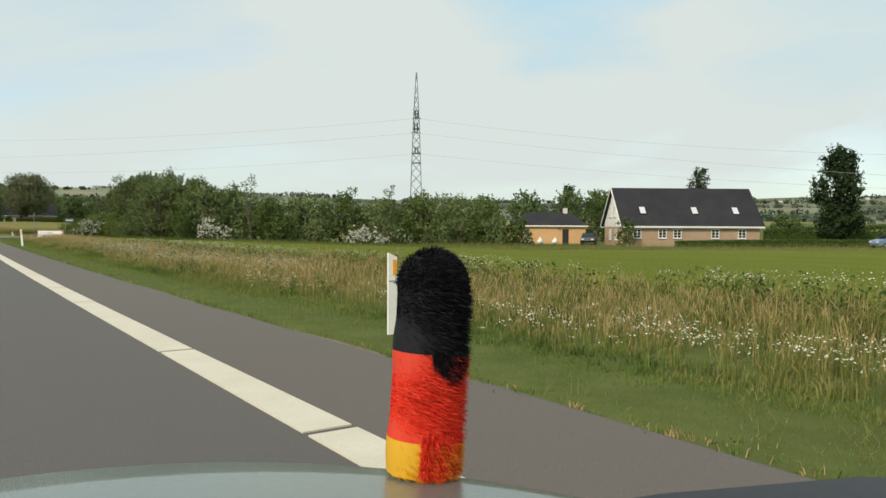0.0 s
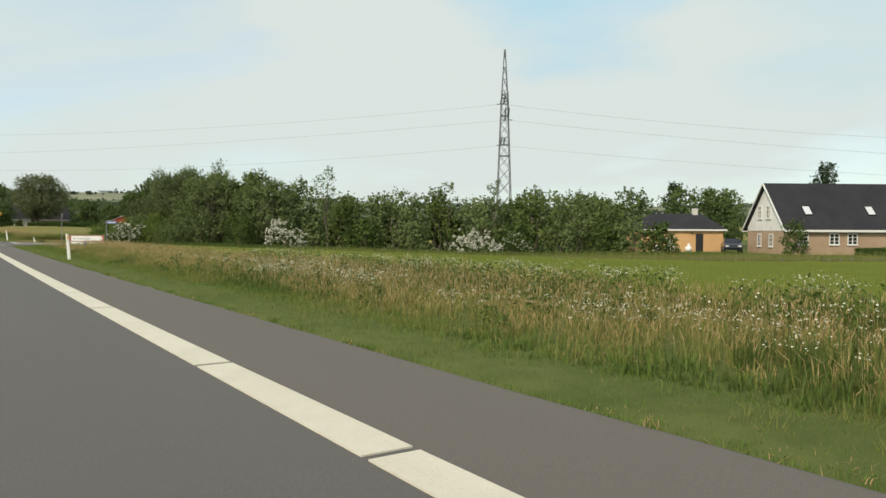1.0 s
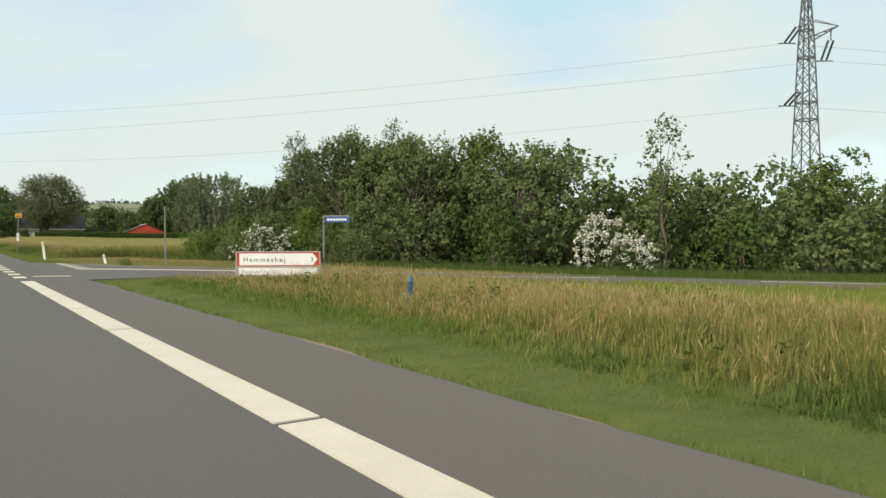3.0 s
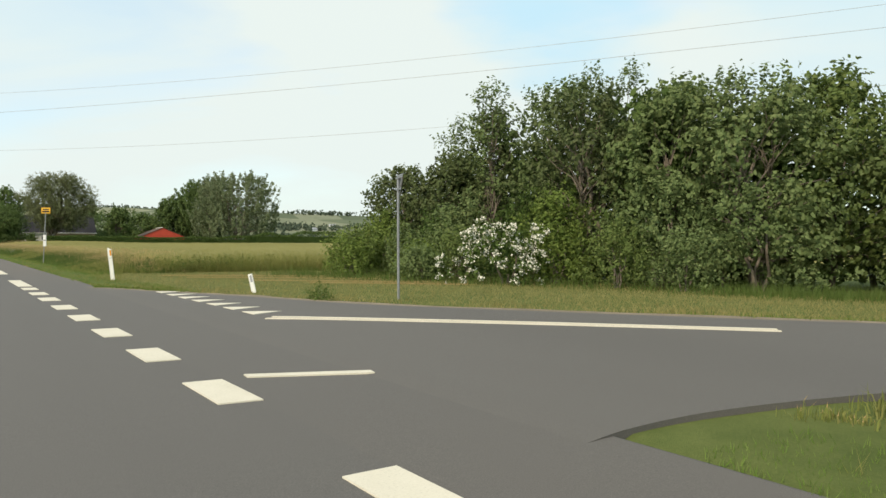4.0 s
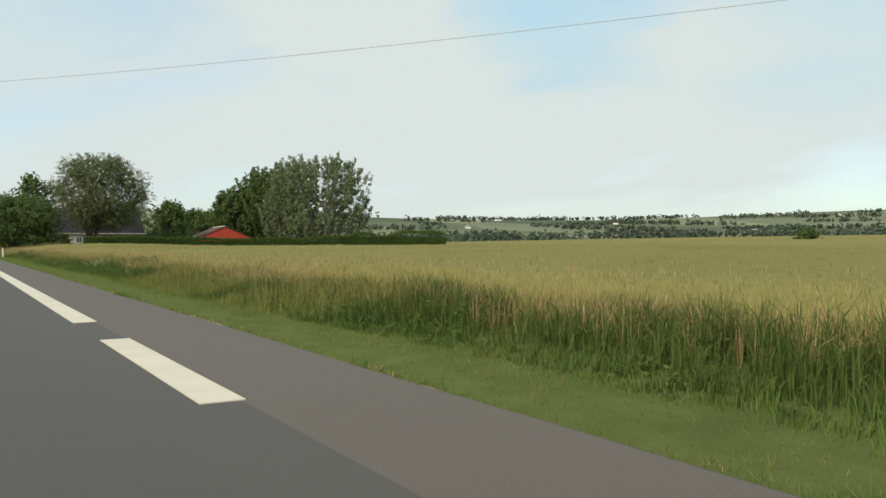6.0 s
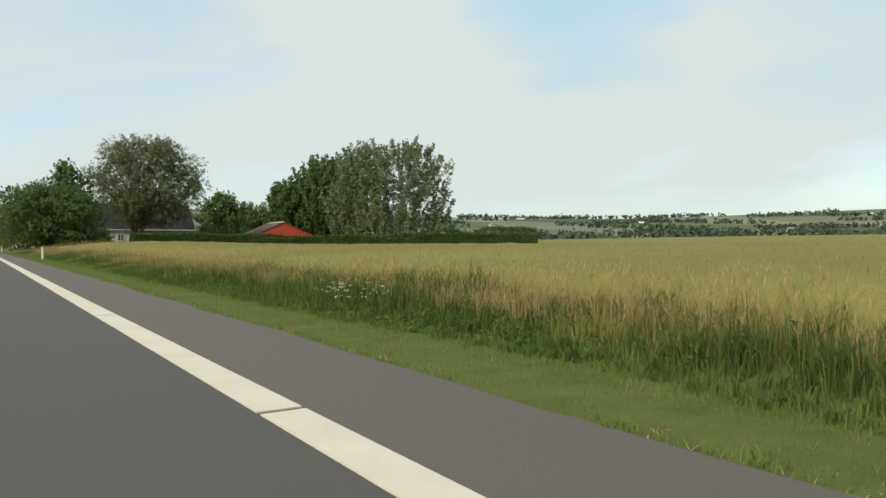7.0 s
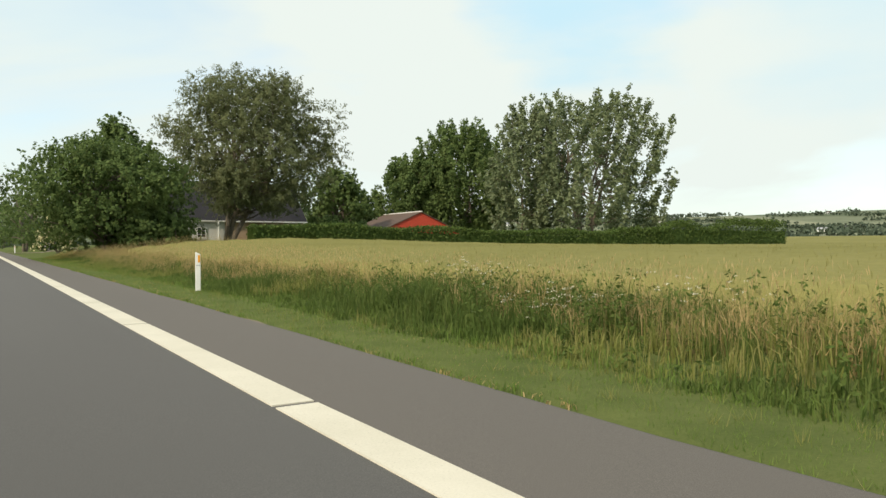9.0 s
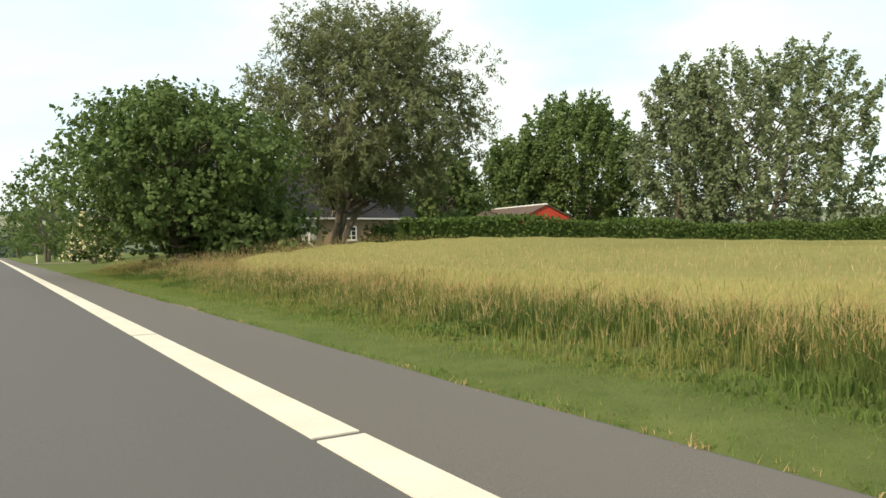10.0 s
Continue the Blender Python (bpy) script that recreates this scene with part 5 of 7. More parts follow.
for i, (x, y, h, rad) in enumerate(((72, 84, 7.4, 3.2), (77.5, 80.5, 7.8, 3.2), (87, 82, 8.2, 3.6), (66, 86, 6.6, 3.0), (98, 58, 3.6, 2.6), (106, 54, 4.0, 3.0), (104, 44, 4.4, 3.0), (112, 40, 5.0, 3.2), (95, 66, 3.6, 2.6), (120, 36, 5.6, 3.4), (98, 88, 7.6, 3.4), (82.5, 79.0, 7.6, 2.8))):
    plant("garden_tree", "leafy green garden tree behind the houses", "tree", x, y, h, rad, 0.4, (0.34, 0.22), LEAF_DARK, 420 + i, lobes=20, tufts=24, per=8, spread=0.26, form=round_form,
          trunk=0.14, lobe_size=0.36, group="garden trees", limbs=False)
plant("garden_bush", "upright dark green bush at the corner of the house", "bush", 64.9, 58.0, 3.3, 1.15, 0.0, (0.18, 0.11), LEAF_HEDGE, 440, lobes=16, tufts=18, per=8, spread=0.12, form=upright_form, trunk=0.08, lobe_size=0.5, limbs=False)

# farm at the far end of the field
plant("willow_tree", "large grey-green willow with several leaning trunks", "tree", 20.9, 258.4, 15.4, 9.1, 3.0, (0.25, 0.078), LEAF_WILLOW, 501, lobes=104, tufts=42, per=31, spread=0.32, sprig=0.85, lift=-0.45, form=willow_form,
      trunk=0.24, stems=4, droop=0.7, lobe_size=0.21, shape=(1.0, 0.9), foot_at=(-1.9, 2.1))
plant("maple_tree", "broad dark green maple reaching low over the verge", "tree", 8.5, 253.8, 8.2, 7.5, 1.2, (0.22, 0.14), LEAF_DARK, 502, lobes=86, tufts=36, per=20, spread=0.26, sprig=0.85, form=round_form,
      trunk=0.26, stems=2, lobe_size=0.24, squash=0.7)
plant("poplar_tree", "broad silvery poplar with upswept shoots and light showing through", "tree", 60.4, 258.2, 18.3, 12.4, 1.0, (0.30, 0.20), LEAF_SILVER, 504, lobes=470, tufts=14, per=9, spread=0.17, limb_every=9,
      form=wide_form, trunk=0.26, stems=4, shoots=True, reach=1.2)
plant("poplar_tree", "slim silvery poplar with upswept shoots beside the broad one", "tree", 55.4, 262.6, 17.4, 5.6, 1.0, (0.30, 0.20), LEAF_SILVER, 505, lobes=160, tufts=14, per=9, spread=0.17, limb_every=9,
      form=poplar_form, trunk=0.2, stems=2, shoots=True, reach=1.3)
for i, (x, y, h, rad, m, lb) in enumerate(((50.6, 281.5, 12.6, 5.6, LEAF_DARK, "dark green tree with upswept shoots behind the red barn"), (57.4, 279.4, 17.0, 8.8, LEAF_DARK, "tall dark green tree with upswept shoots behind the red barn"),
                                           (35.5, 273.0, 9.2, 3.8, LEAF_DARK, "dark rounded tree beside the farmhouse"), (45.0, 288.5, 8.2, 4.6, LEAF_DARK, "small dark tree in the farmyard"),
                                           (12.3, 276.0, 13.4, 4.4, LEAF_DARK, "tall open-crowned tree behind the farmhouse"), 
                                           (6.3, 318.0, 13.0, 5.0, LEAF_DARK, "dark tree beside the road ahead"), (8.0, 345.0, 10.0, 5.5, LEAF_DARK, "dark tree beside the road ahead"),
                                           (26.0, 300.0, 12.0, 6.0, LEAF_DARK, "dark tree behind the farm"), (33.0, 302.0, 10.0, 5.0, LEAF_DARK, "dark tree behind the farm"), (45.0, 312.0, 11.0, 6.0, LEAF_DARK, "dark tree behind the farm"), (38.0, 330.0, 12.0, 6.5, LEAF_DARK, "dark tree behind the farm"), (6.9, 430.0, 12.0, 7.0, LEAF_DARK, "dark tree beside the road ahead"))):
    if "shoots" in lb:
        plant("farm_tree", lb, "tree", x, y, h, rad, 0.4, (0.34, 0.22), m, 520 + i, lobes=430 if rad > 6 else 260, tufts=15, per=9, spread=0.20, form=round_form, trunk=0.22, stems=3, shoots=True, limb_every=9, reach=1.45, group="farm trees")
        continue
    plant("farm_tree", lb, "tree", x, y, h, rad, 0.4, (0.36, 0.26), m, 520 + i, lobes=(60 if rad > 6.3 else 34) if y < 295 else 22, tufts=32 if y < 295 else 22, per=11, spread=0.30, form=round_form, trunk=0.2, stems=2, lobe_size=0.30 if rad < 5.2 else 0.26, group="farm trees", sprig=1.1)
root, pts, r = plant("elder_bush", "elder bush with cream flower heads beside the road", "bush", 7.7, 284.0, 3.9, 2.3, 0.0, (0.24, 0.16), LEAF_HEDGE, 541, lobes=18, tufts=26, per=9, spread=0.2, form=bush_form, trunk=0.1, stems=3, lobe_size=0.4, limbs=False)
blossoms(root, pts, r, 420, 0.17, CREAM, bias=(-0.6, -0.6))
for i, (x, y, h, rad) in enumerate(((10.2, 251.0, 2.2, 1.7), (12.4, 251.5, 2.4, 1.9), (11.0, 254.0, 2.8, 2.2), (8.6, 254.6, 2.0, 1.6), (16.2, 265.6, 2.2, 1.2), (22.2, 259.6, 1.5, 1.4), (24.6, 262.0, 1.5, 1.6), (27.4, 262.5, 1.7, 2.0), (30.0, 263.5, 3.0, 2.2), (33.6, 264.5, 2.8, 2.0))):
    plant("bush", "leafy dark green bush under the farm trees", "bush", x, y, h, rad, 0.0, (0.22, 0.15), LEAF_DARK, 560 + i, lobes=14, tufts=24, per=9, spread=0.16, form=bush_form, trunk=0.06, stems=3, lobe_size=0.45, group="farm bushes", limbs=False)


plant("field_bush", "lone dark round bush standing in the wheat", "bush", 140.0, 205.0, 2.4, 2.4, 0.0, (0.30, 0.20), LEAF_HEDGE, 590, lobes=16, tufts=24, per=9, spread=0.2, form=bush_form, trunk=0.08, stems=3, lobe_size=0.42, limbs=False)


def hedge(name, label, a, b, h, w, leaf, seed, dens, wild=0.1):
    r = np.random.default_rng(seed)
    a, b = Vector((*a, 0)), Vector((*b, 0))
    ln = (b - a).length
    root = thing(name, label, "hedge", (a.x, a.y, 0))
    n = int(ln * dens)
    u = r.uniform(0, 1, n)
    side = (b - a).normalized().cross(Vector((0, 0, 1)))
    sx = r.uniform(-1, 1, n)
    top = h * (0.97 + 0.36 * u) * (1 + wild * (patches(u * ln, u * 0, 1.5, seed) - 0.5) + 0.03 * r.normal(size=n))
    zz = r.uniform(0, 1, n)
    shell = r.uniform(0, 1, n)
    sx = np.where(shell < 0.6, np.sign(sx) * r.uniform(0.8, 1.05, n), sx)
    zz = np.where(shell > 0.6, r.uniform(0.82, 1.02, n), zz)
    X, Y = a.x + (b.x - a.x) * u + side.x * sx * w / 2, a.y + (b.y - a.y) * u + side.y * sx * w / 2
    c = np.stack([X, Y, land(X, Y) + zz * top], 1) - np.array([a.x, a.y, 0])
    v, f = leaf_quads(c, leaf[0], leaf[1], r)
    link_mesh("foliage", np_mesh("foliage", v, f), LEAF_HEDGE, root)
    bm = B()
    m = int(ln / 2) + 1
    prev = None
    for k in range(m + 1):                 # dense twiggy heart of the hedge
        p = a.lerp(b, k / m) - a
        z = zl(p.x + a.x, p.y + a.y)
        ring = [bm.verts.new((p.x + side.x * sx_ * w * 0.36, p.y + side.y * sx_ * w * 0.36, z + zz_)) for sx_, zz_ in ((-1, 0.0), (-1, h * 0.86), (1, h * 0.86), (1, 0.0))]
        if prev:
            for i in range(3):
                bm.faces.new((prev[i], prev[i + 1], ring[i + 1], ring[i]))
        prev = ring
    part("heart", bm, LEAF_HEDGE, root)
    bm = B()
    for k in range(int(ln / 0.8)):
        p = a.lerp(b, (k + 0.5) / int(ln / 0.8)) - a
        z = zl(p.x + a.x, p.y + a.y)
        tube(bm, (p.x, p.y, z - 0.1), (p.x + r.normal(0, 0.1), p.y + r.normal(0, 0.1), z + h * 0.85), 0.04, 0.02, 5)
    part("stems", bm, BARK, root)["kind"] = "stuff"
    return root


hedge("field_hedge", "long clipped dark green hedge along the edge of the wheat", (16.8, 247.0), (60.0, 247.4), 1.6, 1.6, (0.22, 0.15), 601, 420, 0.22)
hedge("field_hedge", "tall ragged dark green hedge at the end of the wheat", (59.0, 247.5), (82.8, 247.8), 2.55, 1.9, (0.22, 0.15), 605, 420, 0.34)
hedge("garden_hedge", "low clipped green hedge in front of the long house", (69.4, 54.6), (96.0, 38.8), 0.75, 0.8, (0.2, 0.13), 602, 240)
hedge("garden_hedge", "tall dark green hedge beside the long house", (88.5, 55.5), (106.0, 46.0), 2.1, 1.2, (0.26, 0.17), 604, 240)
hedge("field_hedge", "dark hedge at the end of the field", (84.0, 262.0), (88.0, 300.0), 2.2, 2.0, (0.3, 0.2), 603, 220)

# ---- distant woods: rows and clumps of trees on the hills ----
FR = np.random.default_rng(77)
fx, fy, fh = [], [], []
for k in range(4400):                     # wooded band along the far side of the valley
    a = FR.uniform(radians(-4), radians(92))
    d = FR.normal(620, 26) + 50 * math.sin(a * 9)
    if math.sin(a * 23) + 0.6 * math.sin(a * 61) + FR.normal(0, 0.3) > -1.15:
        fx.append(math.sin(a) * d), fy.append(120 + math.cos(a) * d), fh.append(FR.uniform(7, 12) * (0.85 + 0.25 * math.sin(a * 37)))
for k in range(125):                      # hedgerows and copses further up
    a, d = FR.uniform(radians(-4), radians(95)), FR.uniform(760, 1950)
    t = FR.uniform(-0.25, 0.25) + math.pi / 2
    m = int(FR.uniform(8, 44))
    wood = 14 if FR.uniform() < 0.3 else 2
    for j in range(m):
        s = j * FR.uniform(3.2, 4.6)
        e = FR.normal(0, wood)
        fx.append(math.sin(a) * (d + e) + math.sin(a + t) * s), fy.append(120 + math.cos(a) * (d + e) + math.cos(a + t) * s), fh.append(FR.uniform(6, 12) * (1.5 if FR.uniform() < 0.04 else 1))
fx, fy, fh = np.array(fx), np.array(fy), np.array(fh)
m = 9
c = np.stack([np.repeat(fx, m), np.repeat(fy, m), np.repeat(land(fx, fy), m)], 1)
q = unit(FR.normal(size=(len(c), 3))) * FR.uniform(0.5, 1.0, (len(c), 1))
hh = np.repeat(fh, m)[:, None]
c += q * hh * np.array([0.42, 0.42, 0.46]) + np.array([0, 0, 1.0]) * hh * 0.44
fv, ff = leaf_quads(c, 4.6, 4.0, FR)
tagged(link_mesh("far_woods", np_mesh("far_woods", fv, ff), LEAF_FAR), "rows of trees and copses on the distant hills, haze mixed into their colour", "woods", kind="stuff")


# ---- roadside things ----
def marker_post(x, y, lean=0.0, h=0.96):
    q = thing("marker_post", "white roadside marker post with an amber reflector in the verge", "post", (x, y, zl(x, y)), -6 + lean, "marker posts")
    bm = B()
    prism(bm, [(-0.055, -0.02), (0.055, -0.02), (0.062, 0.0), (0.045, 0.03), (-0.045, 0.03), (-0.062, 0.0)], -0.25, h - 0.03)
    top = [v for v in bm.verts if v.co.z > 0.5]
    for v in top:
        v.co.z += 0.03 if v.co.x < 0 else -0.02
    part("shaft", bm, POST_WHITE, q)
    bm = B()
    box(bm, -0.002, -0.028, h - 0.26, 0.048, -0.021, h - 0.08, 0.003)
    part("reflector", bm, AMBER, q, "amber rectangular reflector")
    bm = B()
    box(bm, -0.05, -0.024, h - 0.34, 0.05, -0.0205, h - 0.325)
    part("band", bm, GREY_BAR, q, "thin grey printed band")
    return q


for px_, py_ in ((4.31, 7.41), (4.05, 54.5), (4.52, 105.2), (4.6, 213.4), (4.3, 300.0)):
    post = marker_post(px_, py_, 0, 1.06 if py_ == 54.5 else 0.96)
    if py_ in (54.5, 105.2):               # these two lean a little
        post.matrix_basis = pose(px_, py_, zl(px_, py_) + (0.06 if py_ == 54.5 else 0.09), 0, -4 if py_ == 54.5 else -6, -20)
stub = thing("marker_stub", "short broken white marker post on the junction corner", "post", (6.28, 97.2, zl(6.28, 97.2)), 10)
stub.matrix_basis = pose(6.28, 97.2, zl(6.28, 97.2), 0, -12, -30)
bm = B()
prism(bm, [(-0.05, -0.02), (0.05, -0.02), (0.055, 0.01), (-0.055, 0.01)], -0.2, 0.46)
part("shaft", bm, POST_WHITE, stub)
bm = B()
box(bm, -0.02, -0.027, 0.26, 0.03, -0.021, 0.42, 0.003)
part("reflector", bm, GREY_BAR, stub)
cover = thing("utility_marker", "small blue-green plastic utility marker in the tall grass", "post", (6.9, 70.7, zl(6.9, 70.7)), -30)
bm = B()
tube(bm, (0, 0, -0.2), (0, 0, 0.44), 0.05, 0.05, 10)
part("shaft", bm, plain("teal_plastic", (0.02, 0.095, 0.15), 0.5), cover)
bm = B()
tube(bm, (0, 0, 0.44), (0, 0, 0.54), 0.055, 0.02, 10)
part("cap", bm, plain("teal_cap", (0.03, 0.15, 0.22), 0.5), cover)


def lettering(text, size, material, parent, at, name="lettering", space=1.0):
    cu = bpy.data.curves.new("text", "FONT")
    cu.body, cu.size, cu.extrude, cu.space_character = text, size, 0.002, space
    tmp = bpy.data.objects.new("text", cu)
    scene.collection.objects.link(tmp)
    me = bpy.data.meshes.new_from_object(tmp.evaluated_get(bpy.context.evaluated_depsgraph_get()))
    bpy.data.objects.remove(tmp)
    me.transform(Matrix.Translation(at) @ Matrix.Rotation(radians(90), 4, "X"))
    return tagged(link_mesh(name, me, material, parent), kind="stuff")


# direction sign: two stacked boards on two legs
sx, sy = 7.35, 81.47
sgn = thing("direction_sign", "white direction sign with red arrow border in tall grass", "road sign", (sx, sy, 0.50), math.degrees(math.atan2(-1.34, 2.10)))
SW = 2.49
bm = B()
box(bm, 0, -0.012, -0.42, SW, 0.012, 0.0, 0.006)
board = part("board", bm, SIGN_RED, sgn, "white arrow board with dark red corners")
bm = B()
prism_pts = [(0.075, -0.03), (0.075, -0.39), (SW - 0.19, -0.39), (SW - 0.05, -0.21), (SW - 0.19, -0.03)]
vs = [bm.verts.new((a, -0.0165, b)) for a, b in prism_pts]
bm.faces.new(vs)
part("face", bm, SIGN_WHITE, board)
lettering("Hemmesh\u00f8j", 0.20, INK, board, (0.19, -0.018, -0.285), space=1.38)
lettering("3", 0.20, INK, board, (SW - 0.27, -0.018, -0.285), "number")
bm = B()
box(bm, 0, -0.012, -0.70, SW, 0.012, -0.45, 0.006)
low = part("board", bm, GREY_BAR, sgn, "white board with grey lettering")
bm = B()
box(bm, 0.05, -0.0165, -0.685, SW - 0.05, -0.0125, -0.47)
part("face", bm, SIGN_WHITE, low)
lettering("Forsamlingshus", 0.155, GREY_BAR, low, (0.14, -0.019, -0.635), space=1.22)
for x0, z0, x1, z1 in ((-0.03, 0.004, SW + 0.03, 0.034), (-0.03, -0.448, SW + 0.03, -0.424), (-0.03, -0.735, SW + 0.03, -0.704), (-0.04, -0.735, -0.004, 0.034), (SW + 0.004, -0.735, SW + 0.04, 0.034)):
    bm = B()
    box(bm, x0, -0.02, z0, x1, 0.02, z1, 0.008)
    part("frame_bar", bm, FRAME_GREY, sgn, "pale grey steel frame")
for lx in (0.35, SW - 0.35):
    bm = B()
    tube(bm, (lx, 0.04, -1.2), (lx, 0.04, 0.0), 0.03, 0.03, 10)
    part("leg", bm, STEEL, sgn)
bm = B()
tube(bm, (-0.02, 0.0, -1.2), (-0.02, 0.0, 0.02), 0.018, 0.018, 8)
part("edge_post", bm, STEEL, sgn)

# street name sign
bx, by = 9.66, 80.25
stn = thing("street_name_sign", "small blue street name sign on a grey steel pole", "road sign", (bx, by, zl(bx, by)), -34)
ph = 1.62 - zl(bx, by)
bm = B()
tube(bm, (0, 0, -0.2), (0, 0, ph), 0.024, 0.024, 10)
part("pole", bm, STEEL, stn)
bm = B()
tube(bm, (-0.01, 0, ph - 0.01), (0.80, 0, ph - 0.01), 0.016, 0.016, 8)
part("arm", bm, STEEL, stn)
bm = B()
box(bm, 0.06, -0.012, ph - 0.20, 0.80, 0.012, ph - 0.035, 0.005)
pnl = part("panel", bm, SIGN_BLUE, stn, "blue enamel panel")
bm = B()
for k in range(7):
    box(bm, 0.11 + k * 0.088, -0.016, ph - 0.15, 0.11 + k * 0.088 + 0.07, -0.0125, ph - 0.085)
part("letter_bars", bm, SIGN_WHITE, pnl)

# give-way sign, seen from its back and edge
gx_, gy_ = 8.1, 93.42
gw = thing("give_way_sign", "give-way sign on a thin steel pole, turned to the side road", "road sign", (gx_, gy_, zl(gx_, gy_)), 74)
bm = B()
tube(bm, (0, 0, -0.2), (0, 0, 2.62), 0.028, 0.028, 10)
part("pole", bm, STEEL, gw)
bm = B()
a = [(-0.27, 2.68), (0.27, 2.68), (0.0, 2.22)]
f1 = [bm.verts.new((u, -0.035, w)) for u, w in a]
f2 = [bm.verts.new((u, -0.050, w)) for u, w in a]
bm.faces.new(f1)
bm.faces.new(f2[::-1])
for k in range(3):
    bm.faces.new((f1[k], f1[(k + 1) % 3], f2[(k + 1) % 3], f2[k]))
pl = part("plate", bm, STEEL, gw, "grey back of a triangular plate")
bm = B()
vs = [bm.verts.new((u * 1.0, -0.052, w)) for u, w in a]
bm.faces.new(vs)
part("border", bm, SIGN_RED, pl)
bm = B()
vs = [bm.verts.new((u * 0.62, -0.054, 2.53 + (w - 2.53) * 0.62)) for u, w in a]
bm.faces.new(vs)
part("face", bm, SIGN_WHITE, pl)
for z_ in (2.60, 2.36):
    bm = B()
    box(bm, -0.12, -0.034, z_ - 0.02, 0.12, 0.03, z_ + 0.02, 0.004)
    part("bracket", bm, STEEL, gw)

# bus stop
bx, by = 4.72, 126.55
bus = thing("bus_stop_sign", "yellow bus stop sign on a leaning grey pole in the verge", "road sign", (bx, by, zl(bx, by)), -20)
hb = 3.02 - zl(bx, by)
bm = B()
tube(bm, (-0.04, 0, -0.2), (0.12, 0, hb - 0.05), 0.024, 0.024, 10)
part("pole", bm, STEEL, bus)
bm = B()
box(bm, -0.11, -0.02, hb - 0.33, 0.35, 0.02, hb, 0.02)
pb = part("panel", bm, SIGN_YELLOW, bus, "yellow bus stop panel")
bm = B()
for u0, u1, z0, z1 in ((-0.04, 0.28, hb - 0.13, hb - 0.07), (-0.06, 0.30, hb - 0.26, hb - 0.18)):
    box(bm, u0, -0.026, z0, u1, -0.0205, z1, 0.002)
part("symbol_bars", bm, INK, pb)
bm = B()
box(bm, -0.03, -0.034, 0.98, 0.13, 0.034, 1.62, 0.006)
tt = part("timetable", bm, SIGN_WHITE, bus, "white timetable holder")
bm = B()
box(bm, -0.01, -0.04, 1.30, 0.11, -0.0345, 1.34)
part("bar", bm, INK, tt)


# ---- lattice pylon and its wires ----
PX, PY = 57.5, 91.9
PZ = zl(PX, PY)
pyl = thing("pylon", "grey steel lattice power pylon behind the thicket", "pylon", (PX, PY, PZ), 57)
PH = 23.67 - PZ


def half_width(z):
    return 1.04 - 0.60 * min(z / 17.5, 1) - 0.38 * max(0, (z - 17.5) / (PH - 17.5))


levels = [0, 2.4, 4.6, 6.6, 8.4, 10.0, 11.5, 12.9, 14.2, 15.4, 16.5, 17.5, 18.7, 20.0, 21.4, 22.8, PH]
corners = ((-1, -1), (1, -1), (1, 1), (-1, 1))
for cx, cy in corners:
    bm = B()
    for a, b in ((0, 17.5), (17.5, PH)):
        tube(bm, (cx * half_width(a), cy * half_width(a), a), (cx * half_width(b), cy * half_width(b), b), 0.068, 0.06, 4)
    part("leg", bm, PYLON_STEEL, pyl)
for k, (a, b) in enumerate(zip(levels, levels[1:])):
    wa, wb = half_width(a), half_width(b)
    for i in range(4):
        (ax_, ay_), (bx_, by_) = corners[i], corners[(i + 1) % 4]
        for (px_, py_), (qx_, qy_) in (((ax_, ay_), (bx_, by_)), ((bx_, by_), (ax_, ay_))):
            part("brace", tube(B(), (px_ * wa, py_ * wa, a), (qx_ * wb, qy_ * wb, b), 0.030, 0.030, 4), PYLON_STEEL, pyl)
        if k in (5, 6, 9, 11):
            part("cross_bar", tube(B(), (ax_ * wb, ay_ * wb, b), (bx_ * wb, by_ * wb, b), 0.07, 0.07, 4), PYLON_STEEL, pyl)
HANG = ((1, 12.8, 1.35, 12.1, 3.2), (1, 18.2, 1.3, 17.4, 3.2), (-1, 15.8, 3.6, 14.5, 2.6))     # side, insulators' top, how far out, clamp, how far out (the line bends here and drags them over)
clamps = []
